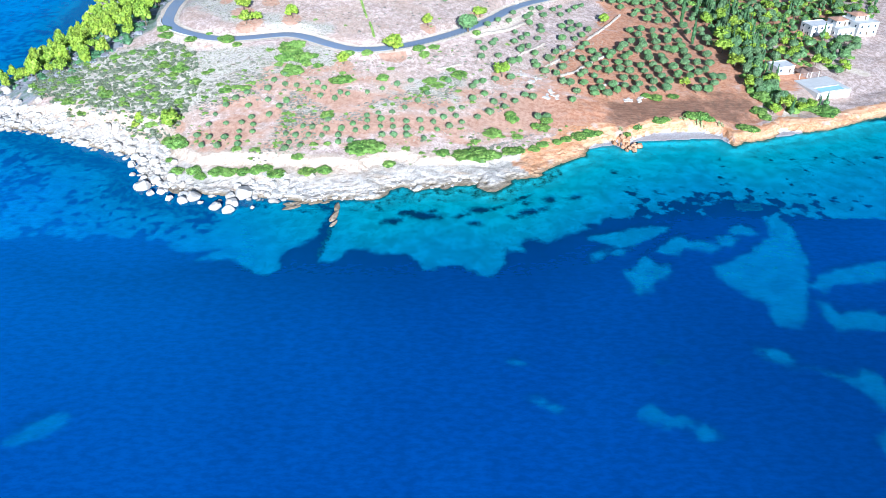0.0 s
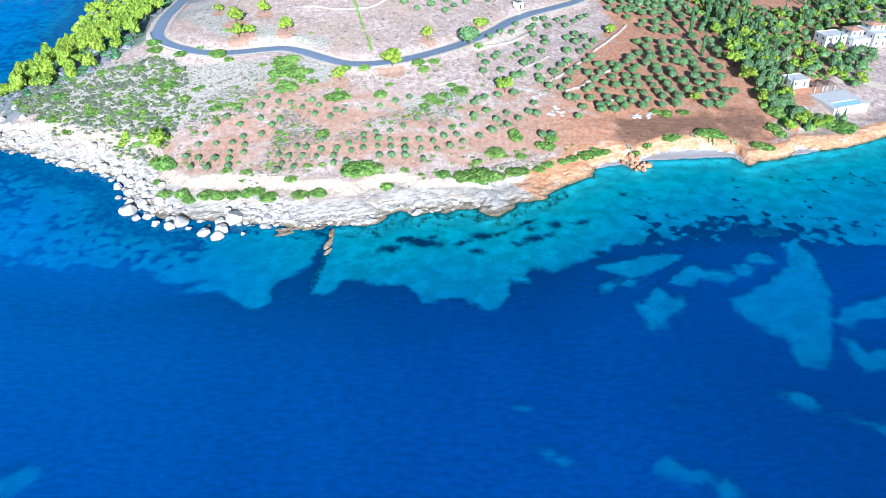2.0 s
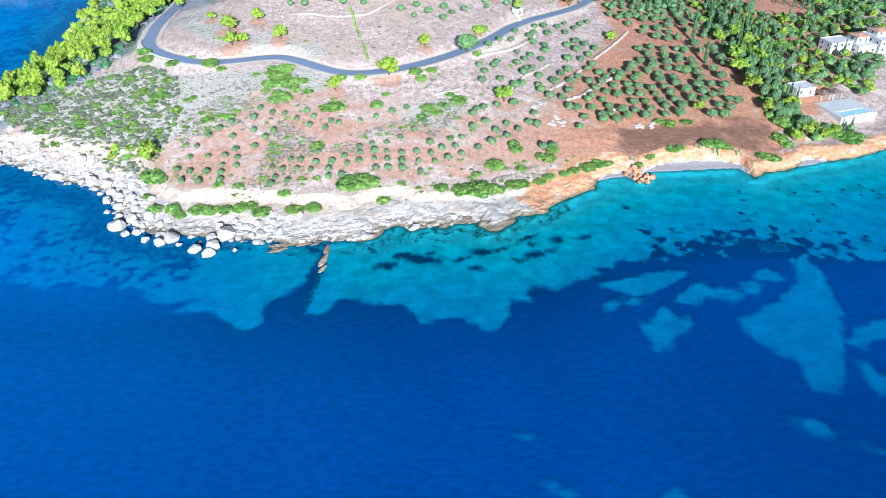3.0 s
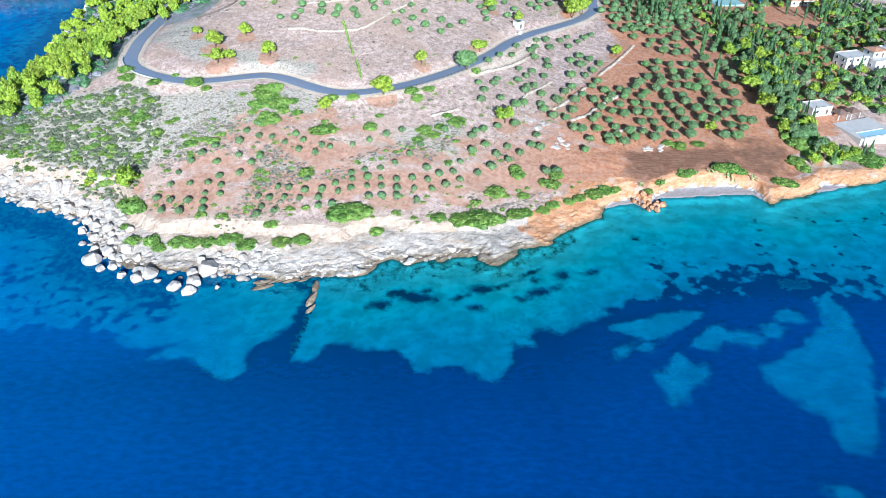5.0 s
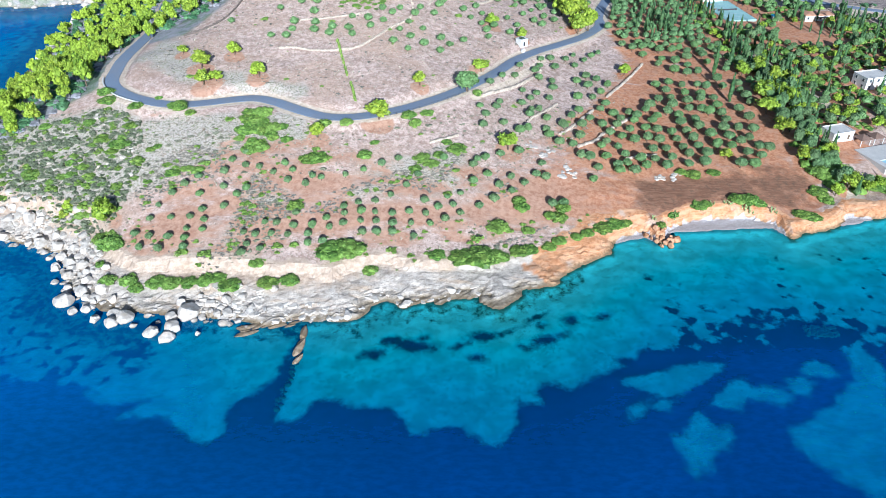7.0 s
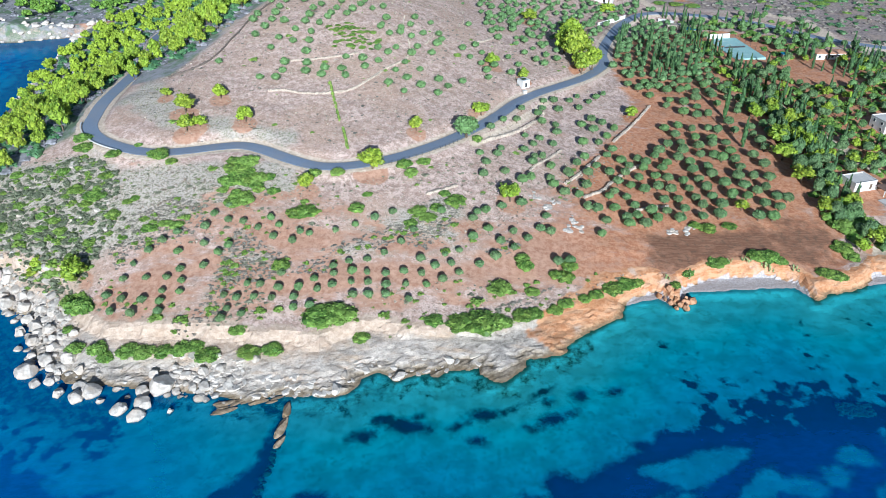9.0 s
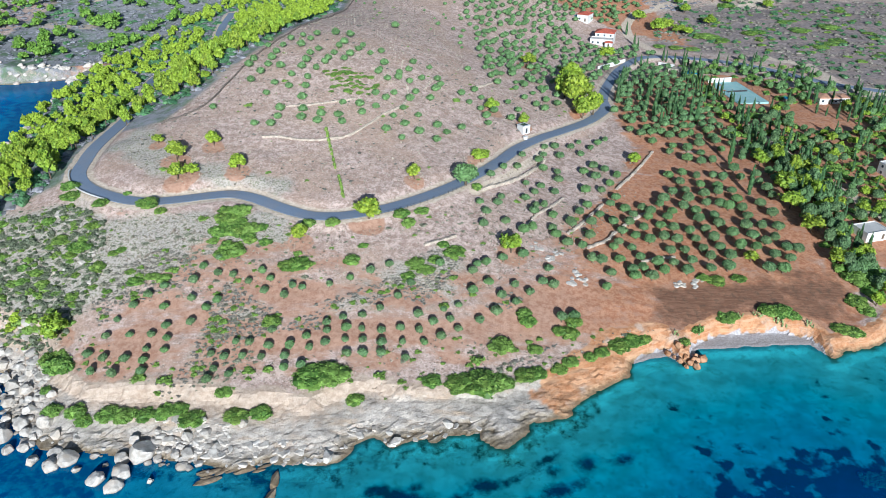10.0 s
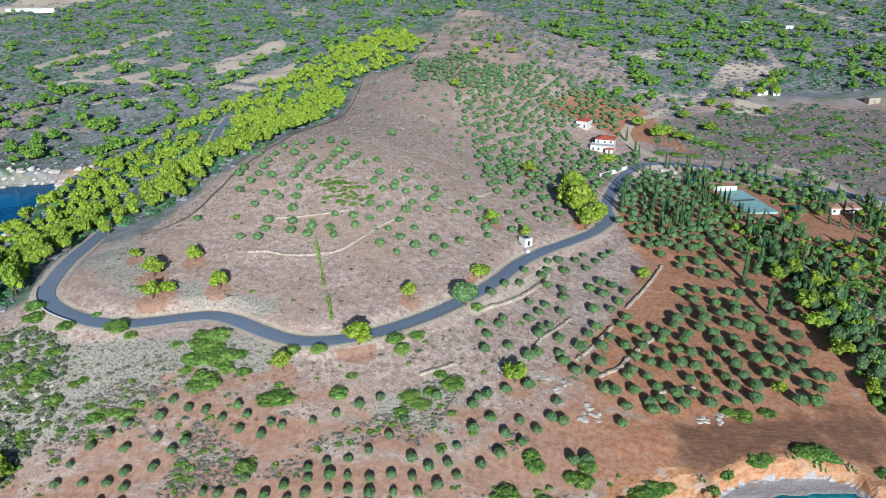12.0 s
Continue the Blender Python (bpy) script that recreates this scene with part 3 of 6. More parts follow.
BUSHES_SHORE = [
    (-40.5, 237, 6.5, 3.3), (-35.5, 238, 6.8, 3.6), (-28.8, 233.3, 3.2, 2.1), (-8, 239.3, 3.4, 1.6), (0, 239, 5.2, 2.6), (5.5, 239.5, 6.2, 3.4), (10.8, 240.5,
    5, 2.6), (18.5, 243.5, 4, 2.4), (22, 245, 3.4, 2), (28.3, 247.4, 3.2, 2.2), (31.9, 250.1, 3, 2), (38.2, 252.6, 2.6, 1.6), (41.8, 254.6, 2.8, 1.8), (47.5,
    258.5, 4.2, 1.8), (51.5, 260.5, 4.4, 1.8), (55.5, 262.3, 3.2, 1.5), (-110.6, 229.7, 3.4, 2.6), (-103.5, 228.5, 3.4, 2.8), (-100.5, 226, 3, 2.2), (-94, 227.5,
    4, 2.2), (-89.5, 226.8, 3.8, 2.2), (-84, 227, 3.6, 2.0), (-78.5, 227.5, 3.8, 2.2), (-75.1, 228.4, 3, 2), (-70.7, 225.2, 4.4, 2.2), (-59, 226.3, 4, 2.4), (-53,
    227.4, 3.6, 2.4)]
BUSHES_EAST = [
    (73.2, 267, 2.6, 1.6), (83, 271.5, 3.6, 2), (86, 272.5, 2.6, 1.6), (97.5, 274.5, 4, 3), (101.5, 274.5, 4.2, 3), (105, 273, 2.8, 1.6), (118, 268, 3.6, 1.8),
    (121.5, 266.5, 3.4, 1.8), (128, 281, 4.6, 2.4), (130, 277, 3.6, 2), (68, 261, 2, 1.4), (12, 253, 4.6, 3.4), (22,
    253.5, 3, 1.8), (20.5, 263.5, 3.6, 3.2), (19.5, 266.5, 3, 2.6), (34.5, 265, 3.6, 3), (33, 260.5, 3.4, 2.8), (30, 261, 2.6, 2.4), (-63.5, 231.5, 3, 2.2)]
BUSHES_EDGE = [
    (-115.8, 236.5, 2, 1.6), (-113, 241.5, 5.4, 3.8), (-117, 246, 4.6, 3.4), (-173, 279, 4, 2.4), (-158, 300, 3, 1.8), (133, 292, 5.5, 4), (140, 295, 6, 4.5), (151,
    287, 6, 3.4), (158, 284, 7, 3)]
BOULDERS = [
    (-122.5, 223, 3.4), (-117.7, 218.7, 2), (-114.1, 219.4, 1.9), (-112.9, 222.6, 1.4), (-109.5, 214.6, 2.2), (-103.6, 213.2, 2.6), (-100, 215.3, 2.9), (-90.3,
    208.4, 2.6), (-84.2, 210.8, 2.9), (-84.9, 206.6, 2.6), (-81, 216.9, 3.8), (-86, 215.4, 2.3), (-84.8, 220.3, 1.7), (-90, 213.8, 1.1), (-76.8, 208.6, 1.2),
    (-96.7, 212.3, 1.4), (-124.4, 229.8, 1.6), (-118.1, 231.2, 2), (-129.2, 242, 2.3), (-133.7, 241, 1.9), (-136.8, 250.8, 2.1), (-118.6, 227.1, 2.5), (-111.8,
    227.1, 2.6), (-113.3, 235.4, 1.4), (-138.3, 246.2, 1.5), (-130.4, 249.5, 1.9), (-75.1, 219.7, 0.9), (-71, 221.3, 1.8)]
BOULDERS_SHELF = [
    (-67.9, 225.2, 1.2), (-79.1, 222.5, 1.2), (-72.5, 218.7, 1.1), (-57.1, 224.2, 1.5), (-127, 236, 2.2), (-123, 239, 1.9), (-134, 246, 2.2), (-144, 253, 2.8),
    (-139, 255, 2.2), (-151, 262, 2.8), (-146, 261, 2.0), (-120, 235, 1.5), (-116, 224, 1.6), (-107, 223, 1.6), (-125, 245, 1.7), (-130, 233, 1.5)]
BOULDERS_POINT = [
    (-209, 289, 2.5), (-201, 280, 2.0), (-193, 276, 1.8), (-190, 280, 2.0), (-182, 273, 1.8), (-180, 280, 2.0), (-171, 269, 2.0),
    (-215, 302, 2.5), (-203, 289, 2.0), (-208, 280, 2.2), (-200, 296, 1.8), (-191, 286, 1.8), (-160, 258, 2.5), (-160, 269, 1.8),
    (-149, 254, 2.0), (-146, 263, 1.7), (-146, 256, 1.8), (-133, 240, 1.8)]

# ---- road line (x, y, height of the carriageway) ----
ROAD = [(-172, 640, 23), (-168, 600, 22), (-161, 560, 22), (-166, 520, 20.5), (-174, 490, 19), (-166, 455, 23), (-152, 420, 28.5), (-146, 385, 31.5),
        (-144, 350, 32.6), (-142, 334, 32.2), (-139, 322, 31.8), (-131, 312.5, 31.2), (-118, 305.8, 30.6), (-108, 303.8, 30.2), (-98, 305.5, 30),
        (-87, 309, 29.9), (-79, 310.5, 29.7), (-71, 308.5, 29), (-60.5, 303.3, 27.8), (-51, 300.3, 26.7), (-41, 301, 26.1), (-30.5, 305, 25.8),
        (-20.5, 311, 25.6)]
ROAD += [(-10, 319.6, 25.4), (-2.5, 327.5, 25.1), (7.5, 339.8, 24.7), (16.3, 353.3, 24.2), (23.8, 367.4, 23.5), (34.3, 381.4, 22.5), (45, 392.7, 21.4),
         (58.6, 407.8, 20.1), (67.5, 421.5, 19.4), (72, 431.5, 19.1), (73, 445, 19), (80, 470, 18.5), (96, 508, 18), (120, 533, 17), (170, 520, 15.5),
         (215, 480, 14), (300, 440, 13)]


def smooth_line(pts, n=6):
    """A Catmull-Rom curve through the points."""
    p = np.array([pts[0]] + list(pts) + [pts[-1]], float)
    out = []
    for i in range(1, len(p) - 2):
        for k in range(n):
            f = k / n
            a, b, c, d = p[i - 1 : i + 3]
            out.append(0.5 * (2 * b + (c - a) * f + (2 * a - 5 * b + 4 * c - d) * f * f + (3 * b - a - 3 * c + d) * f**3))
    return np.array(out + [p[-2]])


ROAD_LINE = smooth_line(ROAD, 5)
ROAD_RUN = np.r_[0, np.cumsum(np.hypot(*np.diff(ROAD_LINE[:, :2], axis=0).T))]
HALF_ROAD = 2.7


def ground(x, y):
    """The finished ground: the land, cut and filled along the road."""
    x, y = np.asarray(x, float), np.asarray(y, float)
    z = height(x, y)
    near = (x > -200) & (x < 320) & (y > 285) & (y < 660)
    if near.any():
        d, run = seg_dist(x[near], y[near], [tuple(p[:2]) for p in ROAD_LINE])
        level = np.interp(run, ROAD_RUN, ROAD_LINE[:, 2]) - 0.12
        z = z.copy()
        z[near] = z[near] + (level - z[near]) * (1 - step(HALF_ROAD + 0.8, HALF_ROAD + 5.5, d))
    return z


def floor_at(x, y):
    return float(ground(np.array([x]), np.array([y]))[0])


# ---- the sheet of land and sea bottom ----
def spaced(*runs):
    """Coordinates from runs of (start, end, step at start, step at end)."""
    out = []
    for a, b, s0, s1 in runs:
        v = a
        while v < b - 1e-6:
            out.append(v)
            v += s0 + (s1 - s0) * (v - a) / (b - a)
    return np.array(out + [runs[-1][1]])


GX = spaced((-3000, -900, 240, 60), (-900, -700, 60, 16), (-700, -260, 16, 3.5), (-260, -170, 3.5, 1.3), (-170, 160, 1.25, 1.25), (160, 300, 1.3, 5), (300, 900, 5, 60), (900, 3000, 60, 240))
GY = spaced((-700, 60, 60, 3), (60, 160, 3, 1.5), (160, 205, 1.4, 0.9), (205, 275, 0.9, 0.9), (275, 400, 1.25, 1.4), (400, 620, 1.5, 4), (620, 1300, 4, 14), (1300, 4000, 14, 200))
SAND_WEST = [(-113, 201), (-102, 193), (-97, 183), (-82, 183), (-88, 177), (-75, 178), (-70, 172), (-63, 169), (-60, 172), (-60, 182), (-54, 187), (-50, 192), (-48.5, 208), (-100, 222)]
SAND_MAIN = [(-46, 204), (-46, 184), (-47, 177), (-42, 177), (-38, 184), (-30, 183), (-28, 182), (-20, 181), (-15, 179), (-12, 173), (-4, 175), (0, 175), (4, 171), (10, 170), (11, 173),
             (14, 175), (13, 181), (15, 185), (17, 183), (20, 183), (19, 188), (22, 190), (25, 190), (27, 188), (30, 189), (33, 192), (37, 194), (45, 197), (52, 210), (62, 222), (85, 232), (120, 240),
             (170, 262), (260, 290), (100, 275), (0, 240), (-46, 225)]
SAND_BIG = [(108, 209), (113, 201), (113, 190), (112, 180), (106, 163), (101, 152), (97, 146), (91, 147), (92, 156), (88, 159), (83, 165), (80, 171), (81, 176), (87, 178), (93, 182), (97, 187), (105, 192)]
SAND_MID = [(60, 181), (61, 179), (63, 176), (67, 176), (67, 173), (64, 169), (61, 168), (58, 163), (54, 160), (53, 162), (53, 167), (52, 173), (55, 172), (55, 175), (57, 176)]
SAND_LOW = [(42, 192), (51, 194), (63, 198), (71, 198), (69, 194), (61, 190), (54, 185), (48, 188), (45, 190)]
SAND_TOP = [(63, 183), (68, 188), (71, 191), (75, 193), (76, 189), (82, 190), (86, 186), (82, 183), (78, 185), (73, 185), (71, 181), (69, 182)]
SAND_EAST = [(107, 159), (106, 150), (108, 145), (116, 146), (128, 144), (132, 150), (118, 154), (111, 152), (110, 157)]
SAND_SHOAL = [(107, 165), (112, 170), (117, 174), (136, 178), (134, 168), (116, 167), (110, 163)]
# single patches: x, y, half length, half width, lean in degrees
SAND_SPOTS = [(14.7, 130.5, 2.2, 1, 0), (20.7, 116.2, 2.6, 1.4, -35), (23.7, 114.2, 2.6, 1.2, -20), (48.4, 112.3, 3.4, 2.8, 0), (53.5, 110.2, 4, 2, 0), (60, 106.9, 4, 2.6, -10), (-105.7, 105.6, 6, 3.5, 40),
              (86, 134, 5, 2.6, -35), (108, 122, 4, 7, 15), (55.6, 131.7, 1.6, 0.8, 0), (101.4, 125.5, 5, 1.6, -30), (45.5, 181.5, 4, 1.6, 50), (51.5, 183, 3, 1.3, 20), (106, 103, 6, 6, 0), (89, 190, 4, 3, 20), (96, 196, 4, 3, 0)]
WEED_SPOTS = [(4.2, 199.9, 2.4, 1.7, 0), (24.1, 207, 6.5, 2.2, 25), (16.9, 204.7, 2, 1.2, 0), (23.4, 213.7, 1.8, 1.4, 0), (14.5, 211.6, 3, 1, 40), (21.6, 217, 3, 0.8, 40), (32.6, 216.4, 2.6, 2, 30),
              (6.5, 208.7, 5, 2, 8), (0, 205, 3, 0.9, 25), (-13.3, 204.4, 6, 2.2, -8), (-20.6, 206.5, 3, 2, 0), (-24.2, 201, 3.6, 2, 10), (-10.7, 208.5, 1.6, 1, 40), (46, 198.6, 3.2, 2, 0), (52, 200, 5, 3, 15)]
WEED_EAST = [(42.4, 218, 3, 2, 30), (54, 227, 3, 1.6, 0), (74, 230, 2.6, 2, 0), (91, 229.5, 4.5, 2, 0), (89.5, 225.7, 4, 1.6, 0), (102, 241, 3.4, 1.6, 10), (106.6, 237, 2.6, 2, -30), (70.8, 219.2, 4, 2.4, -30), (56.5, 221, 3, 2.2, 20)]


def shape(x, y, poly):
    """Metres inside a closed outline (below 0: outside)."""
    d, _ = seg_dist(x, y, poly + poly[:1])
    return np.where(inside(x, y, poly), d, -d)


def spot(x, y, s):
    cx, cy, a, b, lean = s
    c, q = math.cos(radians(lean)), math.sin(radians(lean))
    u, v = (c * (x - cx) + q * (y - cy)) / a, (c * (y - cy) - q * (x - cx)) / b
    return (1 - np.hypot(u, v)) * min(a, b)


def weed_field(x, y):
    """Above 0 where weed grows on the bottom, below 0 on bare sand."""
    sand = shape(x, y, SAND_MAIN)
    for poly in (SAND_WEST, SAND_BIG, SAND_MID, SAND_LOW, SAND_TOP, SAND_EAST, SAND_SHOAL):
        sand = np.maximum(sand, shape(x, y, poly))
    for s in SAND_SPOTS:
        sand = np.maximum(sand, spot(x, y, s))
    weed = -sand
    for s in WEED_SPOTS + WEED_EAST:
        weed = np.maximum(weed, spot(x, y, s))
    broken = step(40, 58, x) * step(199, 207, y) * (1 - step(238, 256, y - 0.2 * (x - 60)))
    west = step(-78, -92, x) * step(176, 196, y)
    dense = np.where(x > 0, 5.2 * np.exp(-(((x - 92) / 34) ** 2) - ((y - 209) / 11) ** 2) - 1.5, 0)
    return broken * dense + np.clip(weed, -6, 6) * (1 - broken) * (1 - west) + 1.2 * west, np.maximum(broken, west)


RED_FIELDS = {
    "red": [[(-262, 548), (-240, 556), (-228, 570), (-250, 566)], [(168, 424), (190, 420), (196, 446), (176, 448)], [(-111, 238), (-106, 252), (-92, 268), (-82, 284), (-40, 282), (-20, 272), (10, 282), (42, 318), (74, 372), (106, 404), (125, 350), (124, 300), (66, 286), (62, 266), (40, 260), (0, 248), (-40, 240), (-70, 236), (-92, 234)],
            [(-109, 240), (-108, 248), (-98, 257), (-84, 256), (-80, 248), (-84, 240), (-93, 235)],
            [(-78, 248), (-71, 240), (-42, 245), (-7, 253), (7, 262), (-7, 264), (-44, 257), (-67, 252)],
            [(-80, 271), (-61, 262), (-44, 262), (-38, 271), (-54, 275), (-71, 279)],
            [(44, 322), (74, 370), (85, 372), (106, 404), (119, 348), (122, 302), (86, 291), (62, 286), (44, 290)],
            [(66, 286), (62, 268), (41, 262), (13, 255), (3, 264), (7, 276), (31, 287)],
            [(80, 300), (150, 300), (200, 380), (230, 440), (160, 500), (110, 500), (78, 460), (75, 430)], [(44, 272), (60, 290), (122, 304), (132, 290), (126, 268), (100, 268), (64, 262)], [(95, 600), (150, 560), (140, 660), (100, 680), (60, 620)]],
    "plough": [[(63, 282), (72, 286), (84, 286), (99, 288), (115, 294), (126, 294), (128, 288), (118, 270), (104, 272), (94, 274), (82, 272), (74, 268), (64, 266)]],
    "scrub": [[(-200, 300), (-170, 308), (-133, 305), (-118, 296), (-60, 300), (-52, 285), (-75, 282), (-108, 262), (-117, 254), (-132, 258), (-153, 266)],
              [(-30, 262), (0, 268), (0, 292), (-22, 282)], [(-77, 237), (-75, 249), (-71, 258), (-66, 249), (-69, 244), (-71, 237), (-78, 230), (-86, 235)], [(-74, 262), (-71, 270), (-65, 266), (-58, 261), (-55, 250), (-62, 248), (-69, 248), (-74, 253)], [(-46, 260), (-36, 268), (-20, 278), (-11, 287), (-5, 284), (-18, 268), (-32, 262), (-41, 258)], [(-135, 340), (-110, 318), (-60, 312), (-62, 318), (-105, 330), (-128, 360)]],
}


TRACKS = [([(150, 649), (126, 626), (115, 600), (113, 578), (121, 556), (131, 537)], 2.2), ([(190, 532), (209, 520), (211, 488), (221, 467), (260, 430)], 2.0),
          ([(5, 325), (18, 340), (33, 365), (38, 376)], 0.8), ([(-2, 560), (14, 600), (24, 640)], 1.2), ([(150, 649), (190, 690), (215, 735)], 2.2), ([(140, 420), (150, 370), (162, 330)], 1.5),
          ([(175, 327), (184, 329), (192, 323)], 2.0), ([(128, 268), (140, 276), (146, 290)], 2.0)]
DIGGINGS = [[(215, 735), (240, 742), (263, 748), (291, 784), (300, 815), (264, 818), (250, 798)], [(140, 690), (175, 680), (180, 700), (150, 712)], [(-300, 690), (-255, 705), (-255, 712), (-300, 700)],
            [(215, 668), (240, 660), (250, 690), (225, 700)], [(-258, 548), (-240, 560), (-225, 566), (-238, 548)], [(146, 814), (194, 852), (208, 828), (185, 812)], [(215, 739), (270, 845), (288, 780), (268, 755), (226, 733)]]
HILL_TWO = [(-70, 652), (-44, 653), (-24, 751), (-20, 928), (-1, 1074), (36, 1072), (82, 956), (109, 845), (133, 786), (150, 740), (110, 690), (0, 600)]
TERRACES = [[(-431, 840), (-409, 898), (-388, 955), (-367, 1052), (-350, 1024), (-373, 927), (-393, 875), (-413, 823)], [(-369, 796), (-349, 843), (-329, 878), (-313, 844), (-333, 807), (-349, 772)],
            [(-327, 769), (-305, 791), (-286, 814), (-267, 858), (-257, 834), (-274, 795), (-297, 767)], [(-245, 824), (-223, 847), (-209, 884), (-192, 916), (-179, 872), (-192, 836), (-202, 792), (-228, 788)],
            [(-203, 740), (-184, 743), (-172, 775), (-151, 785), (-140, 732), (-161, 729)], [(-241, 1136), (-219, 1182), (-191, 1116), (-214, 1083)], [(-700, 1160), (-670, 1290), (-560, 1290), (-600, 1200)]]
FAR_TRACKS = [([(-402, 735), (-364, 770), (-285, 763), (-230, 752), (-173, 709), (-132, 678)], 2.5), ([(461, 1197), (466, 1104), (484, 1070), (456, 990), (476, 948)], 5), ([(313, 870), (300, 804)], 4)]


def fields(x, y):
    """Weights of the kinds of ground."""
    d = inland(x, y) + rough(x, y, 7, 6) * 1.2
    b, w = beach_width(x), shore_width(x)
    out = {k: np.zeros(x.shape) for k in ("rock", "clay", "beach", "red", "plough", "scrub", "brush", "stones", "bare", "ash")}
    near = (y < 720) & (np.abs(x) < 330)
    xs, ys = x[near], y[near]
    shore = 1 - step(0.85, 1.3, (d - b) / w)
    east = step(14, 34, x + rough(x, y, 12, 9) * 6) * (x < 400)
    out["rock"] = shore * (1 - east) * np.where(y < 480, 1, 0.42) * (y < 640)
    out["clay"] = shore * east
    out["beach"] = step(0.6, 1.0, b) * (1 - step(0.8, 1.25, d / np.maximum(b, 0.1)))
    for kind, polys in RED_FIELDS.items():
        best = np.full(xs.shape, -99.0)
        for k, poly in enumerate(polys):
            inner = shape(xs, ys, poly)
            best = np.maximum(best, np.minimum(inner, 0.3) if kind == "red" and k == 2 else inner)
        out[kind][near] = step(-9, 7, best) if kind == "plough" else step(-8, 7, best)
    crag = step(0.35, 0.9, rough(x, y, 16, 12)) * step(-125, -150, x) * step(255, 262, y) * (1 - step(300, 312, y))
    out["rock"] = np.maximum(out["rock"], crag * 0.8)
    west_wood = shape(xs, ys, [(-240, 260), (-170, 300), (-140, 318), (-146, 352), (-118, 357), (-98, 408), (-84, 442), (-66, 522), (-69, 650), (-44, 655), (-26, 720), (-330, 720), (-330, 520)])
    out["brush"][near] = step(-4, 10, west_wood)
    crags = shape(xs, ys, [(-200, 318), (-170, 312), (-150, 304), (-134, 306), (-116, 298), (-112, 270), (-116, 248), (-134, 252), (-152, 266), (-175, 276), (-205, 296)])
    out["brush"][near] = np.maximum(out["brush"][near], step(-4, 6, crags) * 0.25)
    east_scrub = shape(xs, ys, [(100, 560), (150, 540), (330, 440), (330, 720), (100, 720)])
    out["scrub"][near] = np.maximum(out["scrub"][near], step(-6, 6, east_scrub) * 0.4)
    ashen = shape(xs, ys, [(126, 554), (153, 545), (190, 536), (214, 500), (226, 470), (330, 430), (330, 660), (277, 680), (192, 668), (133, 612)])
    out["ash"][near] = step(-5, 6, ashen)
    out["brush"] = np.maximum(out["brush"], step(640, 760, y + np.where(np.abs(x - 40) < 110, -170, 0)))
    out["brush"] = out["brush"] * (1 - step(-6, 6, np.where(y > 590, shape(x, y, HILL_TWO), -99)))
    out["stones"] = (1 - step(3, 15, -d)) * 0.5 * (x < 40) + step(-70, -100, x) * (1 - step(8, 26, -d)) * 0.6
    d, _ = seg_dist(xs, ys, [tuple(p[:2]) for p in ROAD_LINE])
    bare = 1 - step(HALF_ROAD + 0.6, HALF_ROAD + 4.2, d)
    for line, half in TRACKS:
        d, _ = seg_dist(xs, ys, line)
        bare = np.maximum(bare, 1 - step(half, half + 2.0, d))
    for poly in DIGGINGS:
        bare = np.maximum(bare, step(-4, 3, shape(xs, ys, poly)))
    out["bare"][near] = bare
    wide = (y > 640) & (y < 1320) & (np.abs(x) < 720)
    xw, yw = x[wide], y[wide]
    pale = out["bare"][wide]
    for poly in TERRACES + DIGGINGS[-2:]:
        pale = np.maximum(pale, step(-7, 5, shape(xw, yw, poly)))
    for line, half in FAR_TRACKS:
        d, _ = seg_dist(xw, yw, line)
        pale = np.maximum(pale, 1 - step(half, half + 4.0, d))
    out["bare"][wide] = pale
    for px, py, r in PINES_PLACED:
        d = np.hypot(xs - px, ys - py + r * 0.4)
        out["red"][near] = np.maximum(out["red"][near], 1.2 * (1 - step(r * 0.9, r * 1.6, d)))
    return out


def grid_mesh(name, gx, gy, z, extra):
    me = bpy.data.meshes.new(name)
    nx, ny = len(gx), len(gy)
    xx, yy = np.meshgrid(gx, gy)
    co = np.stack([xx, yy, z], -1).reshape(-1, 3)
    i = np.arange(nx * ny).reshape(ny, nx)
    quads = np.stack([i[:-1, :-1], i[:-1, 1:], i[1:, 1:], i[1:, :-1]], -1).reshape(-1, 4)
    me.vertices.add(len(co))
    me.vertices.foreach_set("co", co.ravel())
    me.loops.add(quads.size)
    me.loops.foreach_set("vertex_index", quads.ravel())
    me.polygons.add(len(quads))
    me.polygons.foreach_set("loop_start", np.arange(len(quads)) * 4)
    me.polygons.foreach_set("use_smooth", np.ones(len(quads), bool))
    for key, v in extra.items():
        me.attributes.new(key, "FLOAT", "POINT").data.foreach_set("value", v.reshape(-1).astype(np.float32))
    me.update()
    me.validate()
    return me


XX, YY = np.meshgrid(GX, GY)
kinds = fields(XX, YY)
kinds["weed"], kinds["broken"] = weed_field(XX, YY)
kinds["shore_height"] = ground(XX, YY)
land = tagged(new("ground", grid_mesh("ground", GX, GY, ground(XX, YY), kinds)),
              "dry coastal hillside with pale rock shore and sandy sea bottom", "ground", kind="structure")
land.data.materials.append(GROUND)
rocky = (kinds["rock"] + kinds["clay"] > 0.4)[:-1, :-1].ravel()
land.data.polygons.foreach_set("use_smooth", ~rocky)

WX = spaced((-3000, -300, 300, 8), (-300, 260, 2, 2), (260, 3000, 8, 300))
WY = spaced((-1500, 0, 200, 6), (0, 290, 2, 2), (290, 640, 4, 8))
XX, YY = np.meshgrid(WX, WY)
off = -inland(XX, YY)
meadow, broken = weed_field(XX, YY)
side = step(-60, -230, XX)
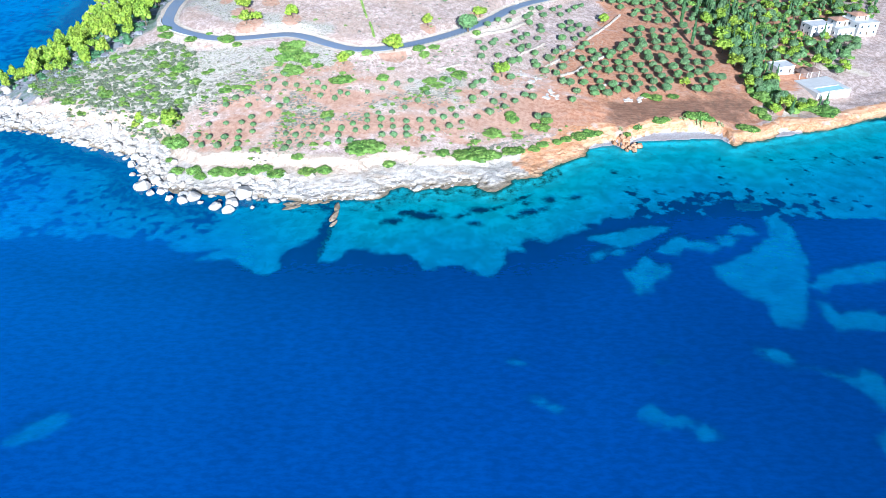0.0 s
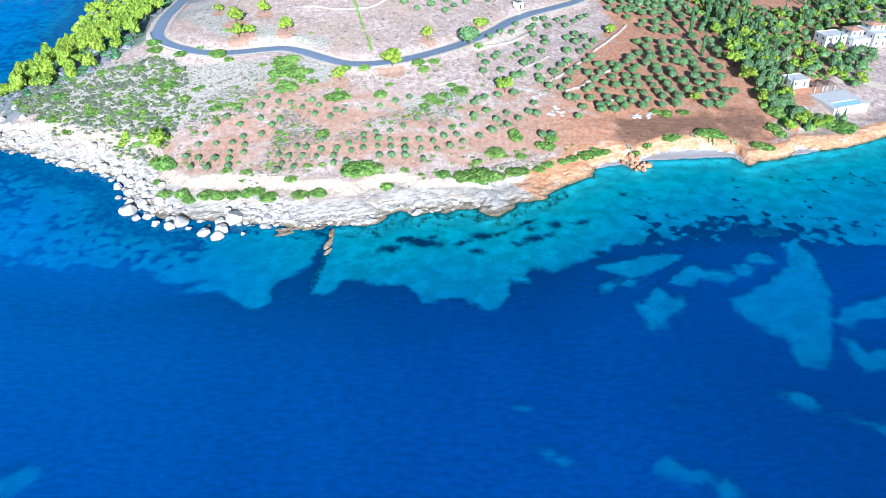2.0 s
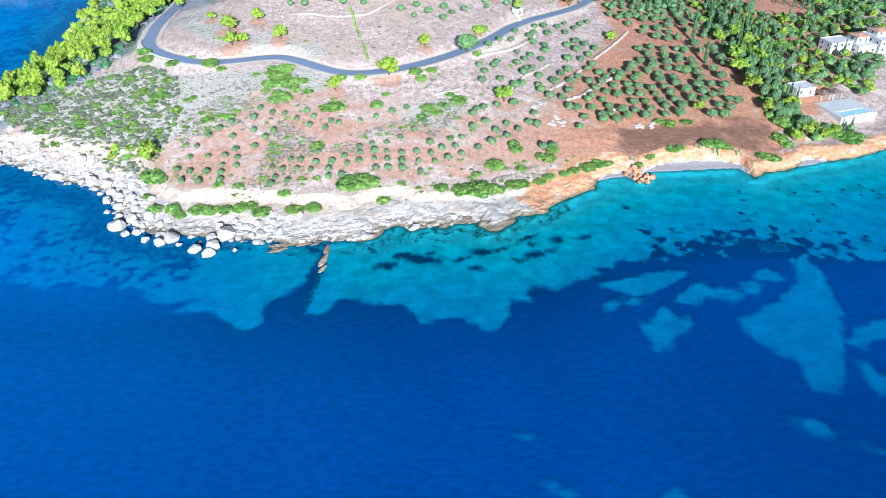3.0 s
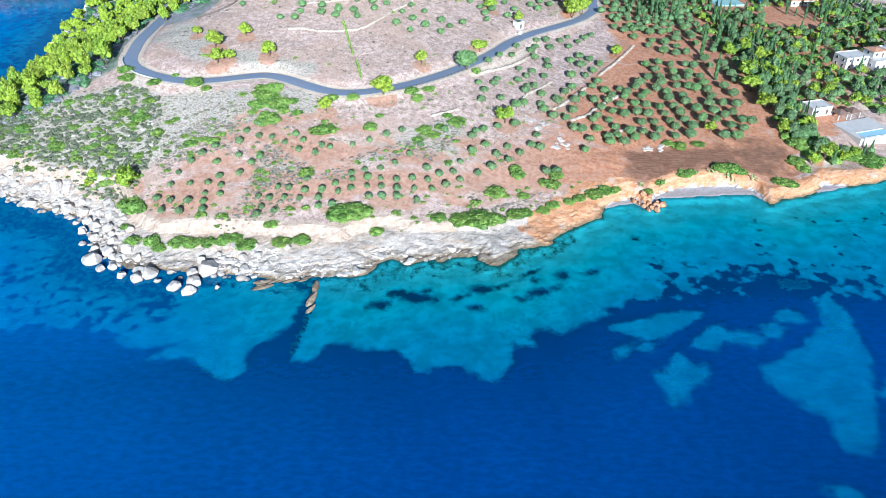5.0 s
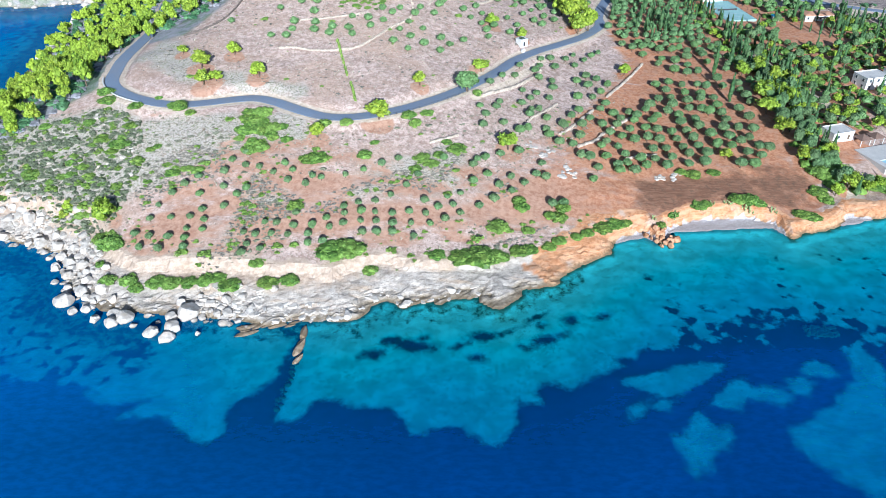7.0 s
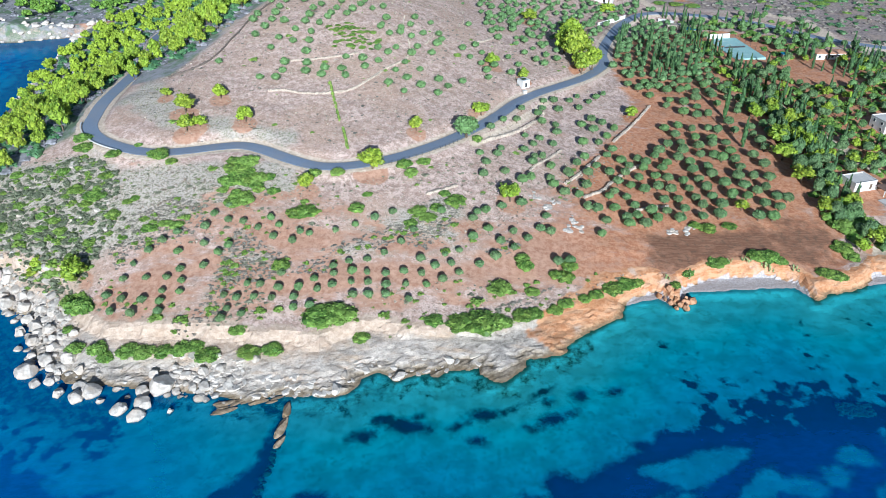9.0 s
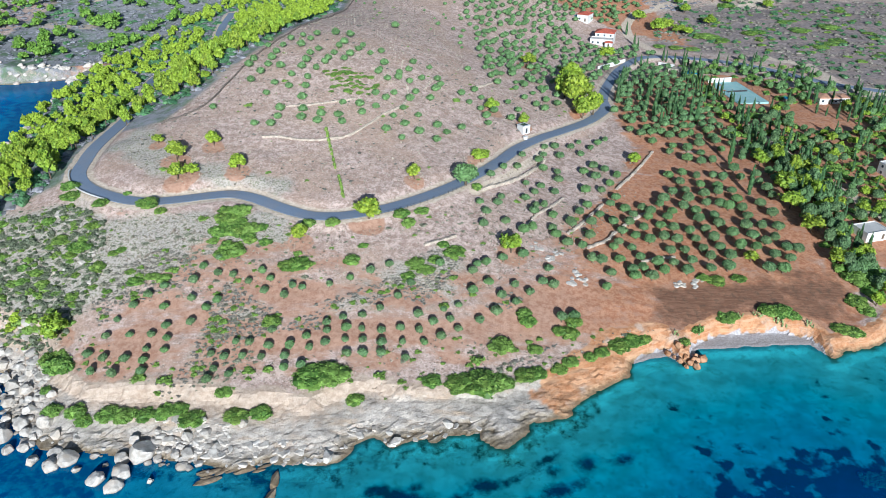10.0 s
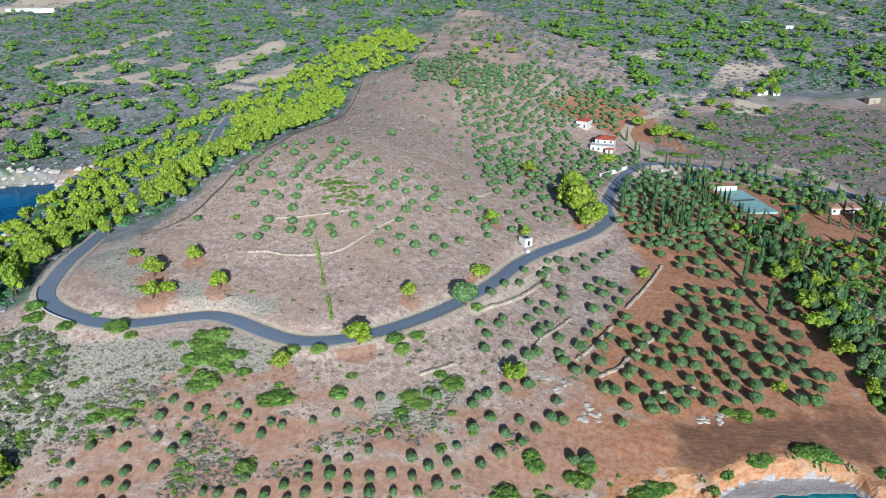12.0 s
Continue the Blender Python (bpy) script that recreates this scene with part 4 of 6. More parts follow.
depth = (np.clip(off, 0, 70) * 0.065 + 1.3 * step(-1, 3, meadow) * (1 - broken) * step(4, 14, off) + np.clip(off - 70, 0, 100) * 0.025)
# paler blue body colour towards the west and in the cove
pale_west = np.clip(step(10, -120, XX) * (0.12 + 0.88 * step(70, 205, YY)) + step(-215, -235, XX) * step(330, 380, YY), 0, 1)
water = tagged(new("water", grid_mesh("water", WX, WY, np.zeros(XX.shape), {"depth": depth, "pale_west": pale_west, "dark_east": step(10, 110, XX) * (1 - step(130, 190, YY))})), "clear blue sea, turquoise over sand", "sea", kind="structure")
water.data.materials.append(WATER)
water.visible_shadow = False

# ---- small builders ----
def mesh_of(name, verts, faces, mats, index=None, smooth=False):
    me = bpy.data.meshes.new(name)
    me.from_pydata([tuple(v) for v in verts], [], [tuple(f) for f in faces])
    for m in mats:
        me.materials.append(m)
    if index is not None:
        me.polygons.foreach_set("material_index", index)
    if smooth:
        me.polygons.foreach_set("use_smooth", [True] * len(me.polygons))
    me.update()
    return me


def bm_mesh(name, bm, material):
    me = bpy.data.meshes.new(name)
    bm.to_mesh(me)
    bm.free()
    me.materials.append(material)
    return me


def part(name, data, parent, label="", at=None):
    ob = new(name, data)
    ob.parent = parent
    if at is not None:
        ob.matrix_basis = at
    return tagged(ob, label)


def thing(name, label, category, group="", at=None):
    ob = new(name)
    ob.empty_display_size = 0.5
    if at is not None:
        ob.matrix_basis = at
    return tagged(ob, label, category, group)


def ball(level):
    bm = bmesh.new()
    bmesh.ops.create_icosphere(bm, subdivisions=level, radius=1)
    v = np.array([q.co[:] for q in bm.verts])
    f = np.array([[q.index for q in p.verts] for p in bm.faces])
    bm.free()
    return v, f


BALL1, BALL2, BALL3 = ball(1), ball(2), ball(3)


def box(bm, x0, y0, z0, x1, y1, z1, bevel=0.0):
    made = bmesh.ops.create_cube(bm, size=1)["verts"]
    for v in made:
        v.co = Vector(((x0 + x1) / 2 + v.co.x * (x1 - x0), (y0 + y1) / 2 + v.co.y * (y1 - y0), (z0 + z1) / 2 + v.co.z * (z1 - z0)))
    if bevel:
        bmesh.ops.bevel(bm, geom=list({e for v in made for e in v.link_edges}), offset=bevel, segments=1, affect="EDGES")
    return made


def box_mesh(name, material, *sizes, bevel=0.02):
    bm = bmesh.new()
    for s in sizes:
        box(bm, *s, bevel=bevel)
    return bm_mesh(name, bm, material)


def merged(pieces):
    """One pair of vertex and face arrays out of several."""
    vs, fs, n = [], [], 0
    for v, f in pieces:
        vs.append(v)
        fs += (np.asarray(f) + n).tolist()
        n += len(v)
    return np.concatenate(vs), fs


def leaf_cards(rng, spots, away, size):
    """Small leaf sprays: bent four-cornered blades at the given spots."""
    n = len(spots)
    u = rng.normal(size=(n, 3))
    u /= np.linalg.norm(u, axis=1)[:, None]
    w = np.cross(u, away + rng.normal(size=(n, 3)) * 0.5)
    w /= np.linalg.norm(w, axis=1)[:, None] + 1e-9
    s = size * rng.uniform(0.6, 1.3, (n, 1))
    v = np.stack([spots - u * s - w * s * 0.5, spots + u * s * 0.3 - w * s * 0.7, spots + u * s + w * s * 0.5, spots - u * s * 0.3 + w * s * 0.7], 1).reshape(-1, 3)
    return v, np.arange(4 * n).reshape(-1, 4)


def crown(rng, lumps, lump_size, radius, tall, base, leaves, leaf, level=1, flat=0.0):
    """A crown out of uneven lumps with leaf sprays standing off them."""
    pieces, spots, away = [], [], []
    bv, bf = (BALL1, BALL2)[level - 1]
    for k in range(lumps):
        ang, rad = k * 2.4 + rng.uniform(-0.4, 0.4), radius * math.sqrt((k + 0.4) / lumps) * 0.72
        up = rng.uniform(0.25, 0.75) * tall * (1 - flat * rad / radius)
        mid = np.array([rad * math.cos(ang), rad * math.sin(ang), base + up])
        s = lump_size * rng.uniform(0.75, 1.25)
        v = bv * np.array([s, s, s * rng.uniform(0.7, 0.95)]) * rng.uniform(0.75, 1.2, (len(bv), 1)) + mid
        pieces.append((v, bf))
        n = max(1, leaves // lumps)
        d = rng.normal(size=(n, 3))
        d[:, 2] = np.abs(d[:, 2]) * 0.9 - 0.25
        d /= np.linalg.norm(d, axis=1)[:, None]
        spots.append(mid + d * s * rng.uniform(0.85, 1.25, (n, 1)))
        away.append(d)
    v, f = merged(pieces)
    lv, lf = leaf_cards(rng, np.concatenate(spots), np.concatenate(away), leaf)
    return np.concatenate([v, lv]), f + (lf + len(v)).tolist()


def mop(rng, radius, tall, middle, leaves, leaf, level=2, wobble=0.16):
    """A full rounded crown: one lobed body thickly set with small leaf sprays."""
    bv, bf = (BALL1, BALL2, BALL3)[level - 1]
    lobes = rng.normal(size=(14, 3))
    lobes[:, 2] = np.abs(lobes[:, 2]) * 0.8 - 0.1
    lobes /= np.linalg.norm(lobes, axis=1)[:, None]

    def swell(d):
        return 1 - wobble + 1.7 * wobble * np.max(np.clip((d @ lobes.T - 0.72) / 0.28, 0, 1) ** 0.6, axis=1)[:, None]

    size = np.array([radius, radius, tall])
    v = bv * swell(bv) * rng.uniform(0.94, 1.06, (len(bv), 1)) * size * 0.93 + (0, 0, middle)
    d = rng.normal(size=(leaves, 3))
    d[:, 2] = np.where(d[:, 2] < -0.4, -d[:, 2], d[:, 2])
    d /= np.linalg.norm(d, axis=1)[:, None]
    spots = d * swell(d) * size * rng.uniform(0.92, 1.08, (leaves, 1)) + (0, 0, middle)
    lv, lf = leaf_cards(rng, spots, d, leaf)
    return np.concatenate([v, lv]), bf.tolist() + (lf + len(v)).tolist()


def limb(path, radii, sides=6):
    """A tapered branch along a path."""
    v, f = [], []
    for k, (p, r) in enumerate(zip(path, radii)):
        for i in range(sides):
            a = 6.2832 * i / sides
            v.append((p[0] + r * math.cos(a), p[1] + r * math.sin(a), p[2]))
        if k:
            b = (k - 1) * sides
            f += [(b + i, b + (i + 1) % sides, b + sides + (i + 1) % sides, b + sides + i) for i in range(sides)]
    return np.array(v), f


def trunk(rng, high, thick, reach, forks=3):
    lean = rng.uniform(-0.15, 0.15, 2) * high
    top = np.array([lean[0], lean[1], high])
    pieces = [limb([(0, 0, -0.4), lean_at(lean, high, 0.5), tuple(top)], [thick * 1.3, thick * 0.9, thick * 0.7])]
    for k in range(forks):
        a = 6.28 * k / forks + rng.uniform(-0.5, 0.5)
        tip = top + np.array([math.cos(a) * reach, math.sin(a) * reach, reach * rng.uniform(0.7, 1.1)])
        pieces.append(limb([tuple(top - (0, 0, 0.1)), tuple((top + tip) / 2 + (0, 0, 0.1)), tuple(tip)], [thick * 0.6, thick * 0.4, thick * 0.15], 5))
    v, n, faces = [], 0, []
    for pv, pf in pieces:
        v.append(pv)
        faces += [tuple(i + n for i in q) for q in pf]
        n += len(pv)
    return np.concatenate(v), faces


def lean_at(lean, high, f):
    return (lean[0] * f * 0.6, lean[1] * f * 0.6, high * f)


rng = np.random.default_rng(7)
OLIVE_KINDS = [(mesh_of("olive_trunk", *trunk(rng, 1.2, 0.22, 0.9), [BARK]), mesh_of("olive_crown", *mop(rng, 1.75, 1.45, 1.95, 700, 0.2, 2, 0.22), [OLIVE_LEAF])) for k in range(5)]
PINE_KINDS = [(mesh_of("pine_trunk", *trunk(rng, 2.6, 0.2, 1.5), [BARK]), mesh_of("pine_crown", *crown(rng, 24, 0.85, 2.7, 5.4, 1.2, 560, 0.32, 1, 0.6), [PINE_LEAF])) for k in range(5)]
BUSH_KINDS = [(mesh_of("bush_stem", *trunk(rng, 0.35, 0.07, 0.4), [BARK]), mesh_of("bush_crown", *crown(rng, 26, 0.36, 1.15, 1.15, 0.0, 1300, 0.085, 2, 0.55), [BUSH_LEAF])) for k in range(4)]


def cypress_mesh(rng, high, wide):
    pieces, spots, away = [], [], []
    for k in range(9):
        f = k / 8
        r = wide * (0.55 + 0.9 * f * (1 - f) * 2) * (1 - 0.75 * f**2)
        mid = np.array([rng.uniform(-0.1, 0.1), rng.uniform(-0.1, 0.1), 0.6 + f * (high - 1.1)])
        v = BALL1[0] * np.array([r, r, high / 9]) * rng.uniform(0.8, 1.2, (len(BALL1[0]), 1)) + mid
        pieces.append((v, BALL1[1]))
        d = rng.normal(size=(16, 3))
        d /= np.linalg.norm(d, axis=1)[:, None]
        spots.append(mid + d * (r, r, high / 11))
        away.append(d)
    v, f = merged(pieces)
    lv, lf = leaf_cards(rng, np.concatenate(spots), np.concatenate(away), 0.28)
    return np.concatenate([v, lv]), f + (lf + len(v)).tolist()


CYPRESS_KINDS = [(mesh_of("cypress_trunk", *limb([(0, 0, -0.4), (0, 0, 1.2)], [0.2, 0.16]), [BARK]), mesh_of("cypress_crown", *cypress_mesh(rng, 9, 0.9), [CYPRESS_LEAF])) for k in range(3)]


def plant(kinds, name, label, category, group, x, y, scale, rng, squash=1.0, sink=0.0):
    """A single tree or shrub with its trunk and crown."""
    t, c = kinds[int(rng.integers(len(kinds)))]
    m = Matrix.LocRotScale((x, y, floor_at(x, y) - sink), Euler((0, 0, rng.uniform(0, 6.28))), (scale, scale * rng.uniform(0.9, 1.1), scale * squash * rng.uniform(0.9, 1.12)))
    ob = thing(name, label, category, group, m)
    part("trunk" if squash > 0.7 or "bush" not in name else "stem", t, ob)
    part("crown" if "bush" not in name else "foliage", c, ob)
    return ob


def stuff(name, kinds, spots, material, label, category, rng):
    """Many small or far plants as one piece of stuff: spots are rows of x, y, scale, squash."""
    spots = np.asarray(spots, float)
    z = ground(spots[:, 0], spots[:, 1])
    vs, fs, ns, n = [], [], [], 0
    for (x, y, s, q), h in zip(spots, z):
        v, f = kinds[int(rng.integers(len(kinds)))]
        a = rng.uniform(0, 6.28)
        turn = np.array([[math.cos(a), -math.sin(a), 0], [math.sin(a), math.cos(a), 0], [0, 0, 1]])
        vs.append((v @ turn.T) * (s, s, s * q) + (x, y, h))
        fs.append(f + n)
        n += len(v)
    me = bpy.data.meshes.new(name)
    co, tri = np.concatenate(vs), np.concatenate(fs)
    me.vertices.add(len(co))
    me.vertices.foreach_set("co", co.ravel())
    me.loops.add(tri.size)
    me.loops.foreach_set("vertex_index", tri.ravel())
    me.polygons.add(len(tri))
    me.polygons.foreach_set("loop_start", np.arange(len(tri)) * 3)
    me.polygons.foreach_set("use_smooth", np.zeros(len(tri), bool))
    me.update()
    me.materials.append(material)
    return tagged(new(name, me), label, category, kind="stuff")


def as_tris(v, f):
    out = []
    for p in f:
        out += [p[:3]] if len(p) == 3 else [p[:3], [p[0], p[2], p[3]]]
    return v, np.array(out)


FAR_PINES = [as_tris(*crown(rng, 11, 0.95, 2.4, 4.6, 1.0, 100, 0.42, 1, 0.6)) for k in range(4)]
FAR_OLIVES = [as_tris(*mop(rng, 1.7, 1.45, 1.9, 130, 0.3, 2, 0.18)) for k in range(4)]
def grass_tuft(rng, blades=11):
    """A tuft of upright dry blades."""
    a, r = rng.uniform(0, 6.28, blades), rng.uniform(0.1, 0.7, blades)
    foot = np.stack([r * np.cos(a), r * np.sin(a), np.full(blades, -0.1)], 1)
    tip = foot * (1.5, 1.5, 1) + np.stack([rng.normal(0, 0.2, blades), rng.normal(0, 0.2, blades), rng.uniform(0.7, 1.4, blades)], 1)
    side = np.stack([-np.sin(a), np.cos(a), np.zeros(blades)], 1) * rng.uniform(0.2, 0.4, (blades, 1))
    v = np.stack([foot - side, foot + side, tip + side * 0.4, tip - side * 0.4], 1).reshape(-1, 3)
    return v, np.arange(4 * blades).reshape(-1, 4).tolist()


TUFT = [as_tris(*grass_tuft(rng)) for k in range(5)]
LOW_BRUSH = [as_tris(*crown(rng, 4, 0.40, 0.62, 0.55, 0.0, 30, 0.16, 1, 0.6)) for k in range(4)]
NEAR_BRUSH = [as_tris(*crown(rng, 6, 0.30, 0.72, 0.65, 0.0, 80, 0.14, 1, 0.5)) for k in range(5)]


def fill(poly, gap, rng, keep=None, jitter=0.45, clear=5.0):
    """Spots about gap metres apart inside an outline."""
    xs, ys = [p[0] for p in poly], [p[1] for p in poly]
    mx, my, reach = (min(xs) + max(xs)) / 2, (min(ys) + max(ys)) / 2, math.hypot(max(xs) - min(xs), max(ys) - min(ys)) / 2
    gx, gy = np.meshgrid(np.arange(-reach, reach, gap), np.arange(-reach, reach, gap))
    u = gx.ravel() + rng.uniform(-jitter, jitter, gx.size) * gap
    v = gy.ravel() + rng.uniform(-jitter, jitter, gx.size) * gap
    x, y = mx + 0.87 * u - 0.5 * v, my + 0.5 * u + 0.87 * v
    box_in = (x > min(xs)) & (x < max(xs)) & (y > min(ys)) & (y < max(ys))
    x, y = x[box_in], y[box_in]
    ok = inside(x, y, poly) & (inland(x, y) > 4)
    d, _ = seg_dist(x, y, [tuple(p[:2]) for p in ROAD_LINE])
    ok &= d > clear
    if keep is not None:
        ok &= keep(x, y)
    return np.stack([x[ok], y[ok]], 1)


# ---- road ----
def ribbon(name, line, half, lift, material, crown_up=0.0):
    """A strip that follows a line, with real thickness at its edges."""
    p = np.asarray(line, float)
    d = np.gradient(p[:, :2], axis=0)
    d /= np.linalg.norm(d, axis=1)[:, None]
    side = np.stack([d[:, 1], -d[:, 0]], 1)
    rows = []
    for off, z in ((-half, -0.3), (-half, 0), (0, crown_up), (half, 0), (half, -0.3)):
        rows.append(np.c_[p[:, :2] + side * off, p[:, 2] + lift + z])
    v = np.stack(rows, 1).reshape(-1, 3)
    f = [(5 * i + k, 5 * i + k + 1, 5 * i + k + 6, 5 * i + k + 5) for i in range(len(p) - 1) for k in range(4)]
    return mesh_of(name, v, f, [material])


road = tagged(new("road", ribbon("road", ROAD_LINE, HALF_ROAD, 0.06, ASPHALT, 0.06)), "narrow winding grey asphalt coast road", "road", kind="structure")

# ---- trees that stand singly ----
rng = np.random.default_rng(21)
for spots, s0 in ((OLIVES_WEST, 0.64), (OLIVES_BAND, 0.66), (OLIVES_ROAD, 0.8), (OLIVES_MIDDLE, 0.9), (OLIVES_EAST, 0.92), (OLIVES_EAST_LOW, 1.0), (OLIVES_EAST_HIGH, 1.0)):
    for x, y in spots:
        plant(OLIVE_KINDS, "olive_tree", "rounded grey-green olive tree on bare reddish soil", "olive tree", "olive grove", x, y, s0 * rng.uniform(0.85, 1.15), rng)
hill = [(x, y, 0.95 * rng.uniform(0.8, 1.15), 1.0) for x, y in OLIVES_HILL + OLIVES_HILL_TOP + OLIVES_HILL_EAST]
stuff("hill_olives", FAR_OLIVES, hill, OLIVE_LEAF, "small olive trees scattered over the dry hill", "olive trees", rng)
for x, y, r in PINES_PLACED:
    plant(PINE_KINDS, "pine_tree", "bright yellow-green pine with a full crown", "pine tree", "pines by the road", x, y, r / 2.95, rng, rng.uniform(0.8, 1.0))
for x, y, r, h in BUSHES_HILL + BUSHES_BANK + BUSHES_SHORE + BUSHES_EAST + BUSHES_EDGE:
    plant(BUSH_KINDS, "bush", "dense bright green evergreen shrub on dry ground", "bush", "shrubs of the slope", x, y, r * 0.75, rng, max(h / r, 0.5))
plant(OLIVE_KINDS, "carob_tree", "large dense dark green tree below the road", "tree", "", 2, 328, 2.3, rng, 0.9)

WOOD = [(-222, 300), (-192, 303), (-172, 299), (-156, 309), (-149, 316), (-152, 352), (-138, 366), (-114, 385), (-101, 410), (-90, 442), (-73, 522),
        (-75, 650), (-46, 660), (-27, 760), (-60, 860), (-120, 800), (-185, 676), (-222, 603), (-236, 552), (-240, 480), (-230, 430), (-220, 360), (-226, 330)]
gaps = lambda x, y: rough(x, y, 34, 21) + np.clip((rng.random(x.shape) - 0.5) * 1.4, -0.6, 0.6) > -0.55 + 0.5 * step(330, 560, y) * (1 + 0 * x)
pines = fill(WOOD, 6.5, rng, gaps, 0.48, 3.9)
open_road, _ = seg_dist(pines[:, 0], pines[:, 1], [(-170, 463), (-155, 432), (-152, 418)])
open_far, _ = seg_dist(pines[:, 0], pines[:, 1], [(-168, 618), (-166, 590), (-160, 552), (-161, 535)])
pines = pines[(open_road > 9) & (open_far > 11)]
pines = pines[np.argsort(np.hypot(pines[:, 0] + 60, pines[:, 1] - 250))]
for x, y in pines[:230]:
    plant(PINE_KINDS, "pine_tree", "bright yellow-green pine in a coastal wood", "pine tree", "coastal pine wood", x, y, rng.uniform(0.7, 1.25), rng, rng.uniform(1.15, 1.7))
stuff("pine_wood", FAR_PINES, [(x, y, rng.uniform(0.75, 1.4), rng.uniform(1.0, 1.5)) for x, y in pines[230:]], PINE_LEAF, "yellow-green pine wood running up the ridge", "pine trees", rng)

# the far slopes: scattered pines, dark shrubs and grey brush
BACK = [(-420, 580), (-300, 556), (-240, 566), (-225, 610), (-190, 680), (-120, 805), (-60, 870), (0, 980), (200, 1040), (520, 1000), (700, 1400), (-760, 1400)]
SIDE = [(120, 650), (160, 640), (200, 690), (240, 720), (300, 730), (420, 700), (520, 1000), (200, 1040), (40, 960), (10, 800), (60, 700)]


def off_terrace(x, y):
    """Away from the bare terraces and tracks, but for a few strays."""
    ok = np.ones(x.shape, bool)
    for poly in TERRACES + DIGGINGS:
        ok &= ~inside(x, y, poly)
    for line, half in FAR_TRACKS + TRACKS:
        d, _ = seg_dist(x, y, line)
        ok &= d > half + 2
    return (ok | (rng.random(x.shape) < 0.08)) & ~inside(x, y, HILL_TWO)


clumps = lambda x, y: rough(x, y, 60, 31) + (rng.random(x.shape) - 0.5) * 1.2 > 0.3
spots = np.concatenate([fill(BACK, 8.5, rng, lambda x, y: off_terrace(x, y) & (rough(x, y, 60, 31) * 1.3 + (rng.random(x.shape) - 0.5) * 0.8 + 0.45 * (1 - step(620, 900, y)) > 0.62)), fill(SIDE, 9.0, rng, lambda x, y: off_terrace(x, y) & clumps(x, y))])
stuff("scattered_pines", FAR_PINES, [(x, y, rng.uniform(0.9, 2.0), rng.uniform(0.85, 1.2)) for x, y in spots], FAR_PINE_LEAF, "scattered yellow-green pines on far brushy slopes", "pine trees", rng)
thick = lambda x, y: rough(x, y, 90, 37) + (rng.random(x.shape) - 0.5) * 1.6 > -0.1
spots = np.concatenate([fill(BACK, 7.0, rng, lambda x, y: off_terrace(x, y) & (rough(x, y, 90, 37) + (rng.random(x.shape) - 0.5) * 1.2 - 0.6 * (1 - step(700, 780, y)) > -0.15)), fill(SIDE, 7.0, rng, lambda x, y: off_terrace(x, y) & thick(x, y)), fill(WOOD, 6.0, rng)])
stuff("dark_shrubs", LOW_BRUSH, [(x, y, rng.uniform(1.8, 5.0), rng.uniform(0.5, 0.9)) for x, y in spots], MAQUIS_LEAF, "dark green shrubs over the far slopes", "shrubs", rng)
spots = np.concatenate([fill(BACK, 5.6, rng, off_terrace), fill(SIDE, 5.6, rng), fill(WOOD, 5.0, rng)])
stuff("grey_brush", LOW_BRUSH, [(x, y, rng.uniform(1.6, 4.0), rng.uniform(0.35, 0.6)) for x, y in spots], HAZED_LEAF, "grey-green low brush over the far slopes", "brush", rng)

# olives over the saddle and round the far houses
SADDLE = [(12, 440), (40, 425), (62, 440), (78, 470), (100, 512), (122, 540), (108, 560), (112, 610), (140, 650), (110, 700), (60, 700), (20, 660), (-4, 600), (4, 520)]
spots = fill(SADDLE, 6.2, rng, lambda x, y: rough(x, y, 40, 41) > -0.7, 0.42)
spots = spots[(np.hypot(spots[:, 0] - 92, spots[:, 1] - 572) > 22)]
stuff("saddle_olives", FAR_OLIVES, [(x, y, rng.uniform(0.7, 1.1), 1.0) for x, y in spots], OLIVE_LEAF, "dense olive groves over the saddle", "olive trees", rng)
spots = np.concatenate([fill(HILL_TWO, 10, rng, lambda x, y: rng.random(x.shape) < 0.45), fill([(-34, 600), (20, 590), (36, 660), (0, 700), (-30, 660)], 6.0, rng)])
stuff("hilltop_shrubs", FAR_OLIVES, [(x, y, rng.uniform(0.6, 1.2), 0.9) for x, y in spots], OLIVE_LEAF, "dark round shrubs on the bare far hilltop", "shrubs", rng)

for x, y in [(14, 775), (24, 728), (36, 780), (54, 790), (35, 754), (61, 762), (78, 740), (44, 719), (13, 700), (-3, 592)]:
    plant(PINE_KINDS, "pine_tree", "round green pine standing alone on a bare hilltop", "pine tree", "hilltop pines", x, y, rng.uniform(1.0, 1.5), rng, 0.85)

spots = fill([(-66, 520), (-66, 645), (-40, 650), (-20, 600), (2, 560), (2, 460), (-30, 470)], 8, rng, lambda x, y: rng.random(x.shape) < 0.2 + 0.5 * step(-30, 0, x))
stuff("ridge_shrubs", FAR_OLIVES, [(x, y, rng.uniform(0.3, 0.8), 0.9) for x, y in spots], OLIVE_LEAF, "small round shrubs over the bare ridge", "shrubs", rng)

# low brush and tufts of the near slope
SLOPE = RED_FIELDS["scrub"][0]
FRONT = [(-112, 260), (-80, 262), (-40, 272), (0, 268), (40, 300), (60, 330), (20, 330), (0, 318), (-30, 296), (-52, 294), (-84, 300), (-120, 300)]
TOP = [(-135, 332), (-100, 312), (-60, 312), (-30, 312), (0, 336), (24, 380), (60, 425), (10, 430), (-30, 560), (-60, 520), (-84, 442), (-100, 400)]
SHELF = [(-150, 262), (-120, 244), (-100, 236), (-60, 232), (0, 236), (30, 246), (60, 266), (30, 262), (-40, 246), (-80, 240), (-110, 252)]
